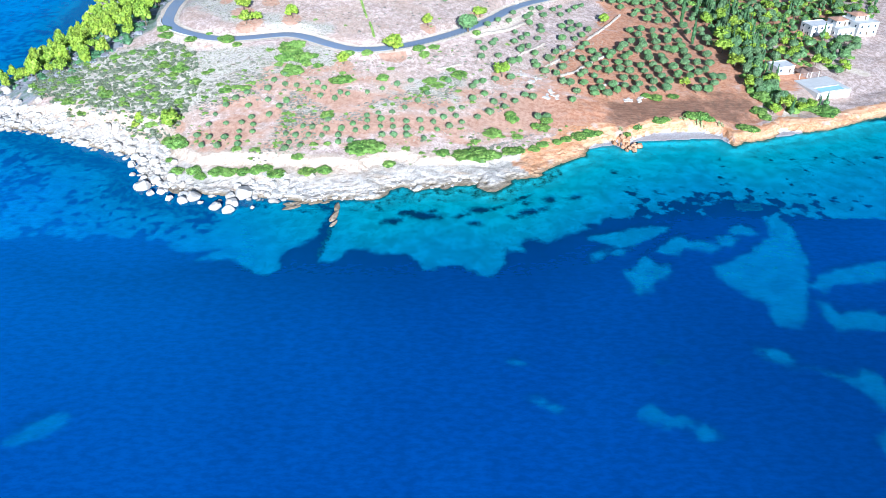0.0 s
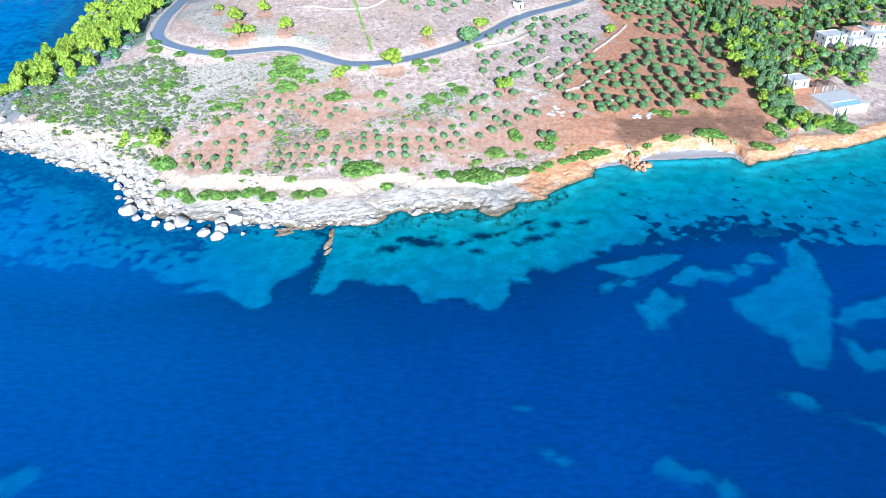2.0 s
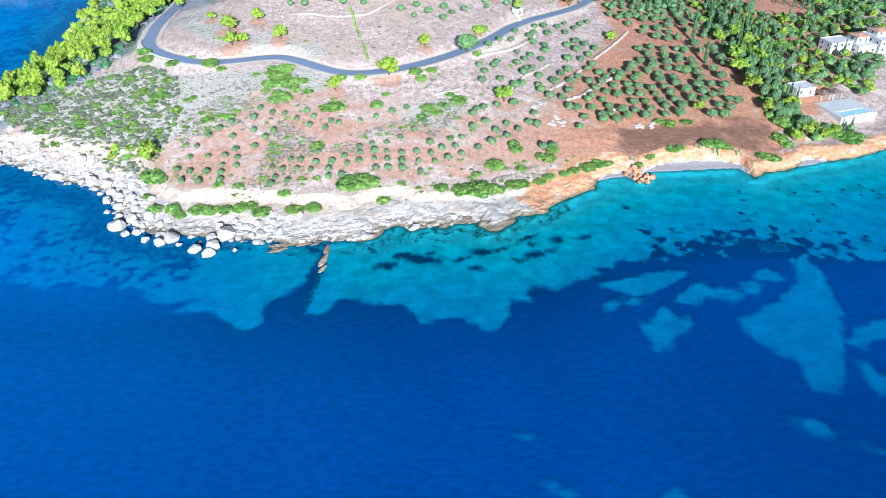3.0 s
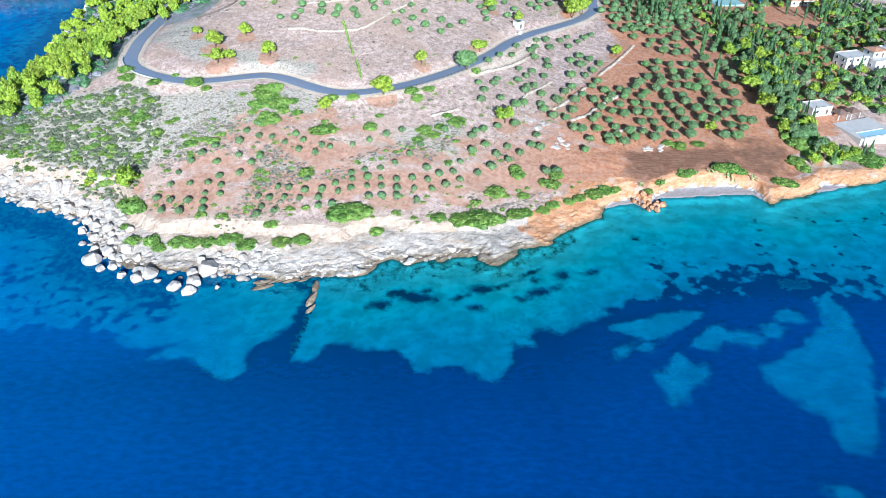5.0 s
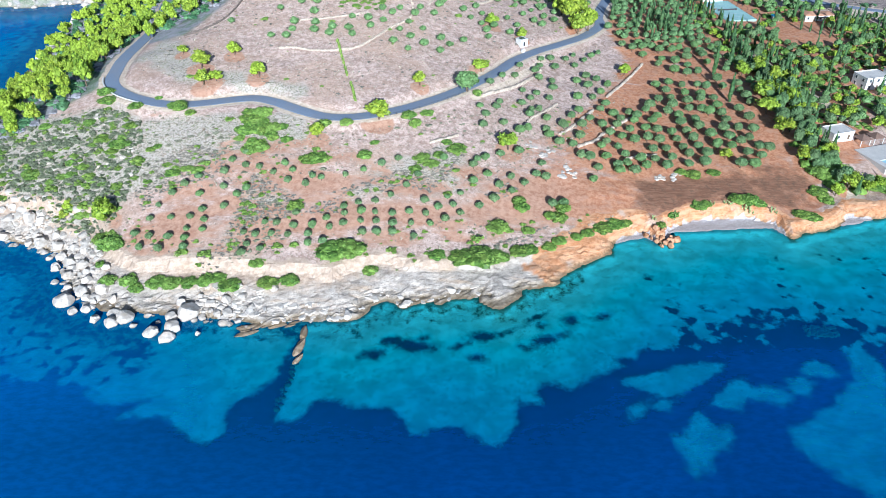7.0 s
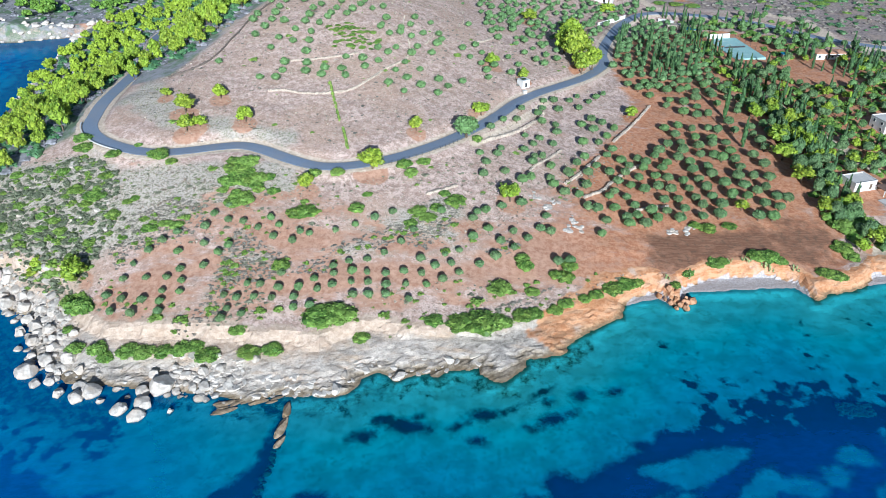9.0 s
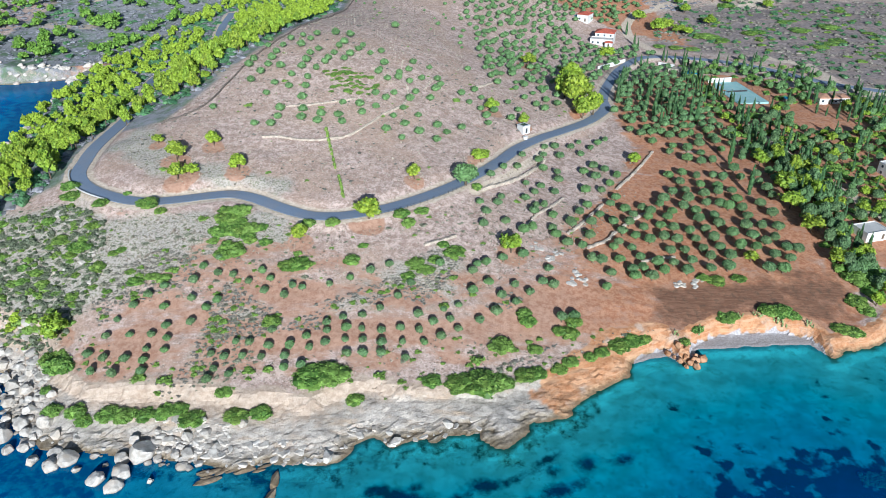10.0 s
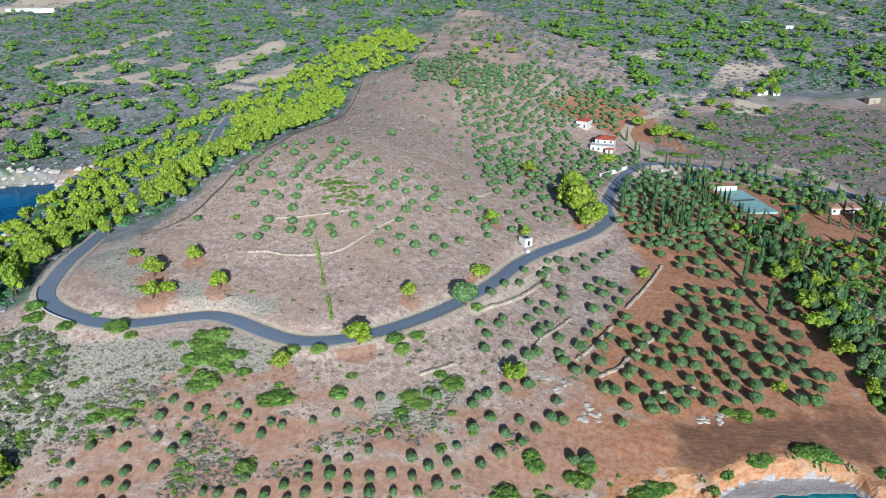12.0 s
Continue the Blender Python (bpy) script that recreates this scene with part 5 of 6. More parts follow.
spots = np.concatenate([fill(SLOPE, 3.4, rng), fill(FRONT, 3.0, rng, clumps), fill(SHELF, 4.0, rng, clumps), fill([(-72, 232), (-56, 236), (-60, 258), (-76, 262)], 1.6, rng)])
stuff("grey_tufts", NEAR_BRUSH, [(x, y, min(1.8, 0.4 + rng.exponential(0.4)), rng.uniform(0.35, 0.7)) for x, y in spots], GREY_LEAF, "grey dry thorny tufts over the slope", "brush", rng)
west = lambda x, y: rng.random(x.shape) < np.where(x < -112, 0.4, 0.12)
spots = np.concatenate([fill(SLOPE, 4.2, rng, west), fill(FRONT, 5, rng, clumps), fill(TOP, 12, rng, clumps), fill(SHELF, 5, rng, lambda x, y: inland(x, y) > 9)])
stuff("green_tufts", NEAR_BRUSH, [(x, y, 0.6 + rng.exponential(0.6), rng.uniform(0.5, 0.8)) for x, y in spots], BUSH_LEAF, "small bright green shrubs scattered over the slope", "shrubs", rng)
spots = fill(TOP, 3.2, rng, lambda x, y: rough(x, y, 26, 81) + (rng.random(x.shape) - 0.5) * 1.4 > 0.05)
stuff("dry_tufts", NEAR_BRUSH, [(x, y, min(1.2, 0.3 + rng.exponential(0.25)), 0.6) for x, y in spots], THORN_LEAF, "dry tufts on the grazed hill", "brush", rng)
DRY_TUFT = foliage("dry_grass_tufts", (0.25, 0.20, 0.16), (0.45, 0.385, 0.315), (0.30, 0.28, 0.17))
spots = np.concatenate([fill(TOP, 1.7, rng), fill(FRONT, 1.5, rng), fill(SLOPE, 1.5, rng), fill(SHELF, 2.2, rng), fill([(0, 270), (60, 300), (76, 370), (60, 420), (30, 370), (0, 320)], 2.4, rng)])
stuff("dry_grass_tufts", TUFT, [(x, y, min(0.8, 0.2 + rng.exponential(0.15)), rng.uniform(0.35, 0.7)) for x, y in spots], DRY_TUFT, "tufts of dry grass and thorn over the whole slope", "dry grass", rng)

# thicket of the western point and the gully below the road
CRAGS = [(-205, 300), (-190, 312), (-168, 302), (-150, 302), (-134, 304), (-118, 296), (-112, 270), (-116, 248), (-134, 254), (-152, 266), (-175, 276)]
mixed = fill(CRAGS, 3.2, rng, lambda x, y: rough(x, y, 18, 51) + (rng.random(x.shape) - 0.5) * 1.2 > -0.35)
for x, y in mixed[rng.permutation(len(mixed))][:90]:
    plant(BUSH_KINDS, "bush", "rounded green shrub among pale rocks and grey scrub", "bush", "shrubs of the rocky point", x, y, min(3.0, 0.7 + rng.exponential(0.7)), rng, rng.uniform(0.5, 0.8))
stuff("point_shrubs", NEAR_BRUSH, [(x, y, rng.uniform(0.8, 2.4), rng.uniform(0.6, 1.0)) for x, y in fill(CRAGS, 1.9, rng, lambda x, y: rng.random(x.shape) < 0.75)], THORN_LEAF, "grey thorny scrub over the rocky point", "brush", rng)
stuff("point_thicket", NEAR_BRUSH, [(x, y, min(3.6, 0.9 + rng.exponential(0.8)), rng.uniform(0.5, 0.9)) for x, y in fill(CRAGS, 2.3, rng, lambda x, y: rough(x, y, 14, 71) + (rng.random(x.shape) - 0.5) > 0.35)], BUSH_LEAF, "dark green thicket over the rocky point", "shrubs", rng)
GULLY = [(-81, 303), (-72, 303), (-71, 298), (-67, 290), (-67, 280), (-74, 276), (-81, 283), (-80, 293)]
for x, y in fill(GULLY, 2.7, rng, lambda x, y: rng.random(x.shape) < 0.8, 0.4, 4.2):
    plant(BUSH_KINDS, "bush", "thick green shrub in a gully below the road", "bush", "shrubs of the gully", x, y, rng.uniform(1.6, 2.8), rng, rng.uniform(0.6, 0.9))
BANDS = [[(-77, 237), (-75, 249), (-71, 258), (-66, 249), (-69, 244), (-71, 237), (-78, 230), (-86, 235)], [(-74, 262), (-71, 270), (-65, 266), (-58, 261), (-55, 250), (-62, 248), (-69, 248), (-74, 253)],
         [(-27, 272), (-18, 278), (-12, 288), (-2, 293), (2, 288), (-5, 275), (-11, 266), (-20, 268), (-26, 264), (-38, 260), (-46, 262), (-33, 268)], [(-111, 262), (-108, 274), (-96, 282), (-83, 279), (-82, 268), (-92, 263), (-100, 261), (-106, 253)],
         [(-62, 260), (-55, 260), (-50, 254), (-44, 260), (-38, 258), (-42, 252), (-55, 251)], [(8, 268), (16, 275), (20, 273), (12, 266)], [(10, 246), (24, 254), (30, 258), (20, 248)]]
spots = np.concatenate([fill(b, 1.15, rng, lambda x, y: rng.random(x.shape) < 0.8) for b in BANDS])
stuff("grey_thickets", NEAR_BRUSH, [(x, y, rng.uniform(0.4, 1.2), rng.uniform(0.4, 0.8)) for x, y in spots], GREY_LEAF, "grey-brown thorny thickets between the olive terraces", "brush", rng)
spots = np.concatenate([fill(b, 3.2, rng, lambda x, y: rng.random(x.shape) < 0.6) for b in BANDS])
stuff("green_thickets", NEAR_BRUSH, [(x, y, rng.uniform(0.7, 2.0), rng.uniform(0.5, 0.9)) for x, y in spots], BUSH_LEAF, "green shrubs in thickets between the olive terraces", "shrubs", rng)

# row of slender shrubs running down the hill
hedge = [(-53, 353, 0), (-46, 328, 0), (-44, 322.5, 0), (-41, 311, 0)]
line = smooth_line(hedge, 14)
stuff("hedge_row", LOW_BRUSH, [(x, y, rng.uniform(0.6, 1.0), 2.6) for x, y, _ in line if not 323 < y < 328], BUSH_LEAF, "narrow row of green shrubs running down the hill", "hedge", rng)

# ---- the wooded gardens in the east ----
GARDEN = [(126, 296), (134, 278), (200, 296), (300, 330), (320, 430), (216, 462), (208, 510), (186, 528), (140, 530), (128, 510), (127, 440), (131, 358), (130, 312)]
EMPTY = [[(138, 438), (168, 446), (162, 496), (138, 494)], [(184, 446), (208, 446), (210, 468), (184, 468)], [(164, 418), (196, 416), (196, 446), (170, 450)],
         [(143, 296), (162, 292), (182, 302), (172, 326), (144, 326)], [(179, 362), (218, 360), (218, 386), (179, 384)]]


def free(x, y):
    ok = np.ones(x.shape, bool)
    for poly in EMPTY:
        ok &= ~inside(x, y, poly)
    d, _ = seg_dist(x, y, [(190, 532), (209, 520), (211, 488), (221, 467), (260, 430)])
    return ok & (d > 3.5) & (x < 150 + (y - 270) * 0.62)


spots = fill(GARDEN, 4.4, rng, free)
kind = rng.random(len(spots))
dark = spots[(kind < 0.28)]
cyp = spots[(kind >= 0.28) & (kind < 0.40)]
for x, y in np.concatenate([dark, cyp[::2]])[:140]:
    plant(OLIVE_KINDS, "garden_tree", "dark green leafy tree in a dense garden", "tree", "garden trees", x, y, rng.uniform(0.75, 1.2), rng, 1.2)
stuff("garden_wood", FAR_OLIVES, [(x, y, rng.uniform(0.7, 1.2), 1.15) for x, y in np.concatenate([dark, cyp[::2]])[140:]], OLIVE_LEAF, "dense leafy garden trees among houses", "trees", rng)
THICK = [(128, 300), (133, 283), (141, 288), (143, 330), (150, 372), (138, 384), (130, 345)]
for x, y in fill(THICK, 3.8, rng, lambda x, y: rng.random(x.shape) < 0.85):
    if rng.random() < 0.2:
        plant(PINE_KINDS, "pine_tree", "yellow-green pine standing among garden trees", "pine tree", "garden pines", x, y, rng.uniform(0.9, 1.3), rng, 1.1)
        continue
    plant(OLIVE_KINDS, "garden_tree", "tall dark green tree in a thick garden belt", "tree", "garden trees", x, y, rng.uniform(0.7, 1.25), rng, rng.uniform(1.1, 1.8))
LINES = [[(149, 408), (149, 391), (151, 380), (151, 365)], [(143, 332), (149, 360), (146, 376)], [(150, 398), (149, 410)], [(104, 436), (108, 429), (95, 414)], [(90, 426), (110, 494)], [(128, 500), (139, 440)], [(134, 496), (143, 438)],
         [(112, 582), (113, 560), (115, 550)], [(188, 462), (206, 439)], [(141, 318), (144, 308)], [(79, 440), (86, 468), (101, 505)], [(104, 512), (124, 527)], [(126, 526), (168, 514), (205, 482)], [(128, 500), (127, 462)], [(214, 470), (214, 440)], [(180, 440), (204, 420)], [(134, 415), (138, 373)], [(133, 352), (145, 330)], [(139, 480), (138, 446), (136, 388)]]
own = []
for a, b, *more in LINES:
    run = [a, b, *more]
    for p, q in zip(run[:-1], run[1:]):
        n = max(2, int(math.dist(p, q) / 4.6))
        own += [(p[0] + (q[0] - p[0]) * k / n + rng.uniform(-0.5, 0.5), p[1] + (q[1] - p[1]) * k / n) for k in range(n + 1) if rng.random() < 0.6]
TALL = [(94, 423), (101, 441), (103, 429), (107, 434), (114, 442), (114, 430), (114, 420), (101, 460), (115, 347), (127, 387), (116, 375), (182, 455), (186, 455), (197, 435), (202, 436), (207, 437), (212, 440)]
for x, y in TALL:
    plant(CYPRESS_KINDS, "cypress_tree", "tall dark green cypress standing among olive trees", "cypress", "tall cypresses", x, y, rng.uniform(1.15, 1.5), rng, rng.uniform(1.0, 1.2))
for x, y in own + [tuple(p) for p in cyp if rng.random() < 0.8]:
    plant(CYPRESS_KINDS, "cypress_tree", "slender dark green cypress in a garden row", "cypress", "garden cypresses", x, y, rng.uniform(0.65, 1.1), rng, rng.uniform(0.8, 1.1))
lime = spots[(kind >= 0.40) & (kind < 0.50)]
for x, y in lime[:60]:
    plant(PINE_KINDS, "pine_tree", "yellow-green pine standing among garden trees", "pine tree", "garden pines", x, y, rng.uniform(0.6, 1.0), rng, 1.0)
low = spots[kind >= 0.50]
stuff("garden_shrubs", LOW_BRUSH, [(x, y, rng.uniform(2.0, 4.2), rng.uniform(0.6, 1.0)) for x, y in low], BUSH_LEAF, "mixed green garden shrubs and hedges", "shrubs", rng)
EDGE = [(70, 428), (66, 410), (54, 395), (40, 376), (40, 340), (46, 300), (66, 290), (120, 298), (128, 312), (130, 358), (126, 440), (128, 512), (112, 520), (96, 500), (84, 470), (78, 445)]
PLACED = np.array(OLIVES_MIDDLE + OLIVES_EAST + OLIVES_EAST_LOW + OLIVES_EAST_HIGH + OLIVES_ROAD)
GROVE_END = [(0, 0), (128, 0), (128, 372), (100, 394), (60, 402), (30, 402), (0, 380)]


def grove_rows(x, y):
    """Free places between the olives already set, leaving the bare plots."""
    ok = np.min(np.hypot(x[:, None] - PLACED[:, 0], y[:, None] - PLACED[:, 1]), axis=1) > 5.0
    for poly in ([(62, 345), (74, 345), (92, 366), (90, 392), (76, 395), (64, 372)], [(54, 396), (66, 388), (78, 400), (74, 420)]):
        ok &= ~inside(x, y, poly)
    return ok & ~inside(x, y, GROVE_END)


spots = fill(EDGE, 6.2, rng, grove_rows, 0.25)
spots = spots[np.argsort(spots[:, 1])]
for x, y in spots[:24]:
    plant(OLIVE_KINDS, "olive_tree", "large grey-green olive tree on reddish soil by cypresses", "olive tree", "olive grove", x, y, rng.uniform(0.85, 1.1), rng)
stuff("upper_olives", FAR_OLIVES, [(x, y, rng.uniform(0.85, 1.15), 1.0) for x, y in spots[24:]], OLIVE_LEAF, "olive trees on red soil by the road", "olive trees", rng)
BUSHY = [(150, 560), (220, 540), (300, 480), (330, 560), (300, 660), (220, 650), (150, 620)]
ASHEN = [(128, 556), (153, 547), (190, 540), (214, 505), (226, 475), (330, 440), (330, 660), (277, 690), (192, 680), (133, 612)]
spots = fill(ASHEN, 3.4, rng, lambda x, y: rough(x, y, 40, 61) + (rng.random(x.shape) - 0.5) > 0.15)
stuff("field_scrub", LOW_BRUSH, [(x, y, rng.uniform(0.8, 2.6), rng.uniform(0.4, 0.8)) for x, y in spots], GREY_LEAF, "grey-brown scrub in patches over bare fields", "brush", rng)
spots = fill(ASHEN, 7, rng, lambda x, y: rough(x, y, 50, 67) + (rng.random(x.shape) - 0.5) > 0.0)
stuff("field_thickets", LOW_BRUSH, [(x, y, rng.uniform(1.5, 4.0), rng.uniform(0.5, 0.8)) for x, y in spots], MAQUIS_LEAF, "dark green thickets over bare fields", "shrubs", rng)
spots = fill(BUSHY, 11, rng, lambda x, y: rng.random(x.shape) < 0.5)
stuff("field_shrubs", LOW_BRUSH, [(x, y, rng.uniform(2.5, 5.0), rng.uniform(0.35, 0.5)) for x, y in spots], BUSH_LEAF, "low spreading green shrubs on bare fields", "shrubs", rng)
for x, y in [(135, 591), (140, 594), (143, 596), (148, 588), (151, 590), (154, 585), (197, 675), (208, 671), (224, 700), (234, 701), (250, 714), (165, 635), (237, 666), (90, 531), (126, 611), (270, 742), (264, 715), (175, 607)]:
    plant(PINE_KINDS, "pine_tree", "full yellow-green pine beside a dirt track", "pine tree", "pines of the far field", x, y, rng.uniform(1.3, 1.9), rng, rng.uniform(0.7, 0.95))
for x, y, s in [(60, 434, 2.0), (55, 425, 2.2), (64, 420, 1.8), (52, 436, 1.9), (58, 414, 1.5)]:
    plant(PINE_KINDS, "pine_tree", "tall full yellow-green pine beside the road bend", "pine tree", "pines of the bend", x, y, s, rng, 1.25)
for x, y in [(164, 579), (168, 577), (173, 571), (196, 585), (202, 588), (232, 618), (256, 601), (248, 568), (240, 562), (231, 554), (139, 556), (149, 552), (129, 559), (276, 586), (282, 646), (234, 595), (205, 667)]:
    plant(BUSH_KINDS, "bush", "low spreading green shrub on a bare field", "bush", "shrubs of the far field", x, y, rng.uniform(3.5, 6.5), rng, 0.3)
PATCH = [(-61, 394), (-50, 401), (-36, 395), (-36, 384), (-49, 377), (-57, 381)]
for x, y, r in [(a, b, rng.uniform(0.7, 1.7)) for a, b in fill(PATCH, 2.3, rng, lambda x, y: rng.random(x.shape) < 0.6)]:
    plant(BUSH_KINDS, "bush", "low green shrubs on a stony patch of the hill", "bush", "shrubs of the hill", x, y, r, rng, rng.uniform(0.4, 0.6))

# ---- rocks of the shore ----
def rock_mesh(name, rng, material, level=3, cuts=13):
    """A broken boulder: a ball cut by slanting planes, with worn faces."""
    v, f = (BALL1, BALL2, BALL3)[level - 1]
    v = v * rng.uniform(0.9, 1.1, (len(v), 1)) * (1.0, rng.uniform(0.7, 0.95), rng.uniform(0.65, 0.9))
    for k in range(cuts):
        n = rng.normal(size=3)
        n /= np.linalg.norm(n)
        d = np.maximum(v @ n - rng.uniform(0.48, 0.8), 0)
        v = v - d[:, None] * n * 0.99
    return mesh_of(name, v, f, [material])


BOULDER_KINDS = [rock_mesh("boulder", rng, LIMESTONE) for k in range(7)]
for x, y, r in BOULDERS + BOULDERS_SHELF + BOULDERS_POINT:
    z = max(floor_at(x, y), -1.0)
    ob = tagged(new("boulder", BOULDER_KINDS[int(rng.integers(7))]), "large pale limestone boulder at the water's edge", "boulder", "shore boulders")
    ob.matrix_basis = Matrix.LocRotScale((x, y, z + r * 0.35), Euler(rng.uniform(-0.4, 0.4, 2).tolist() + [rng.uniform(0, 6.28)]), (r * 1.1, r * 1.1, r * 1.05))
PILE = [(66, 256), (68, 259), (70, 256), (67, 253.5), (64.5, 258), (71, 258), (66, 260.5), (69, 261), (72.5, 256.5), (67.5, 257), (70, 253.5), (63, 259.5), (68.5, 255)]
RED_KIND = [rock_mesh("fallen_rock", rng, ORANGE_ROCK, 3, 18) for k in range(3)]
for x, y in PILE:
    ob = tagged(new("fallen_rock", RED_KIND[int(rng.integers(3))]), "broken orange rock fallen from the cliff", "rock", "fallen rocks")
    r = rng.uniform(0.9, 2.0)
    ob.matrix_basis = Matrix.LocRotScale((x, y, max(floor_at(x, y), 0) + r * 0.3), Euler(rng.uniform(0, 3, 3).tolist()), (r, r, r * 0.8))
REEF_KINDS = [rock_mesh("reef_rock", rng, REEF_ROCK, 2, 6) for k in range(3)]
RIDGE_KIND = rock_mesh("reef_ridge", rng, REEF_ROCK, 3, 20)
for x, y, sx, sy, sz, turn in ((-45.7, 209.6, 1.7, 4.2, 1.3, 10), (-45.7, 203.6, 1.9, 5.6, 1.5, -4), (-45.2, 198.6, 1.4, 3.4, 0.9, -14)):
    ob = tagged(new("reef_ridge", RIDGE_KIND), "long brown rock ridge of a reef running out to sea", "rock", "reef ridge")
    ob.matrix_basis = Matrix.LocRotScale((x, y, -0.1), Euler((0, 0, radians(turn))), (sx, sy, sz))
for k in range(26):
    f = k / 25
    r = rng.uniform(0.5, 1.1)
    ob = tagged(new("reef_rock", REEF_KINDS[k % 3]), "sunken brown rock of a narrow reef under clear water", "rock", "reef rocks")
    ob.matrix_basis = Matrix.LocRotScale((-45.8 - 1.8 * f + rng.uniform(-0.9, 0.9), 198 - 18 * f + rng.uniform(-0.6, 0.6), -0.75), Euler((0, 0, rng.uniform(0, 6))), (r * 1.0, r * 1.3, r * 0.6))
for k in range(22):
    a = rng.uniform(0, 1)
    x, y = -65 + 17 * a + rng.uniform(-2, 2), 208.5 + 7 * a + rng.uniform(-1.5, 2.5)
    r = rng.uniform(0.7, 1.6)
    ob = tagged(new("reef_rock", REEF_KINDS[k % 3]), "brown wave-washed shelf rock at the water line", "rock", "shelf rocks")
    ob.matrix_basis = Matrix.LocRotScale((x, y, 0.0), Euler((0, 0, rng.uniform(0.2, 0.7))), (r * 2.4, r * 0.8, r * 0.35))

RUBBLE = [as_tris(rock.vertices and np.array([q.co[:] for q in rock.vertices]), [list(p.vertices) for p in rock.polygons]) for rock in [rock_mesh("rubble", rng, LIMESTONE, 2, 14) for k in range(5)]]


def along_shore(x0, x1, n, reach):
    """Places near the shoreline between two x, up to reach metres inland."""
    xs = rng.uniform(x0, x1, n * 14)
    ys = rng.uniform(205, 310, n * 14)
    d = inland(xs, ys)
    ok = (d > -2.5) & (d < reach)
    return np.stack([xs[ok], ys[ok]], 1)[:n]


SLABS = []
for k in range(5):
    v = BALL2[0] * rng.uniform(0.9, 1.1, (len(BALL2[0]), 1))
    for n in ([1, 0, 0], [-1, 0, 0], [0, 1, 0], [0, -1, 0], [0, 0, 1], [0.7, 0.7, 0.1], [-0.6, 0.7, 0.3], [0.5, -0.8, 0.2]):
        n = np.array(n) + rng.normal(size=3) * 0.18
        n /= np.linalg.norm(n)
        v = v - np.maximum(v @ n - rng.uniform(0.4, 0.62), 0)[:, None] * n
    SLABS.append(as_tris(v * (1.5, 0.9, 0.55), BALL2[1].tolist()))


def shelf_spots(x0, x1, n, low, high):
    xs, ys = rng.uniform(x0, x1, n * 20), rng.uniform(205, 262, n * 20)
    d = inland(xs, ys) / shore_width(xs)
    ok = (d > low) & (d < high)
    return np.stack([xs[ok], ys[ok]], 1)[:n]


spots = np.concatenate([shelf_spots(-80, -60, 90, 0.1, 0.6), shelf_spots(-68, -40, 70, -0.03, 0.35), shelf_spots(-40, -12, 40, 0.0, 0.35), shelf_spots(-12, 6, 16, 0.0, 0.4)])
stuff("shelf_slabs", SLABS, [(x, y, min(2.2, 0.5 + rng.exponential(0.45)), rng.uniform(0.5, 1.0)) for x, y in spots], LIMESTONE, "broken limestone slabs jutting from the rock shelf", "rocks", rng)
spots = np.concatenate([along_shore(-225, -112, 760, 12), along_shore(-115, -92, 26, 5), along_shore(-80, -62, 80, 8)])
stuff("shore_rubble", RUBBLE, [(x, y, min(2.4, 0.45 + rng.exponential(0.6)), 0.8) for x, y in spots], LIMESTONE, "pale limestone rubble along the shore", "rocks", rng)
cove = fill([(-330, 536), (-292, 530), (-262, 540), (-244, 530), (-232, 560), (-262, 572), (-330, 566)], 6.0, rng, lambda x, y: rng.random(x.shape) < 0.4)
xs, ys = rng.uniform(-345, -236, 9000), rng.uniform(425, 560, 9000)
d = inland(xs, ys)
ok = (d > -2) & (d < 9)
cove = np.concatenate([cove, np.stack([xs[ok], ys[ok]], 1)[:100]])
stuff("cove_rocks", RUBBLE, [(x, y, rng.uniform(1.4, 3.6), rng.uniform(0.6, 1.2)) for x, y in cove], LIMESTONE, "pale broken cliff rocks round the cove", "rocks", rng)
crag = fill([(-160, 262), (-120, 252), (-112, 270), (-118, 298), (-150, 296)], 4.5, rng, lambda x, y: rng.random(x.shape) < 0.45)
stuff("slope_stones", RUBBLE, [(x, y, rng.uniform(0.4, 1.5), 0.7) for x, y in crag], LIMESTONE, "pale outcropping stones among the scrub", "rocks", rng)
spots = rng.uniform((98.6, 209.6), (107.4, 213.8), (150, 2))
stuff("sunken_stones", RUBBLE, [(x, y, rng.uniform(0.6, 1.0), 0.8) for x, y in spots], LIMESTONE, "rectangular bed of pale stones under shallow water", "rocks", rng)

OUTCROPS = [(39, 289, 3), (40, 285, 3.5), (36, 283, 3), (30, 294, 2), (33, 297, 1.6), (26, 299, 2), (72, 287, 3), (78, 287, 3.5), (-121, 289, 2.5), (-118, 281, 2), (-125, 279, 3), (-131, 297, 2.5), (-137, 300, 2)]
spots = [(x + rng.normal(0, r * 0.32), y + rng.normal(0, r * 0.32), rng.uniform(0.5, 1.5), rng.uniform(0.35, 0.6)) for x, y, r in OUTCROPS for k in range(8)]
stuff("field_outcrops", RUBBLE, spots, LIMESTONE, "pale rocks breaking through the red field soil", "rocks", rng)


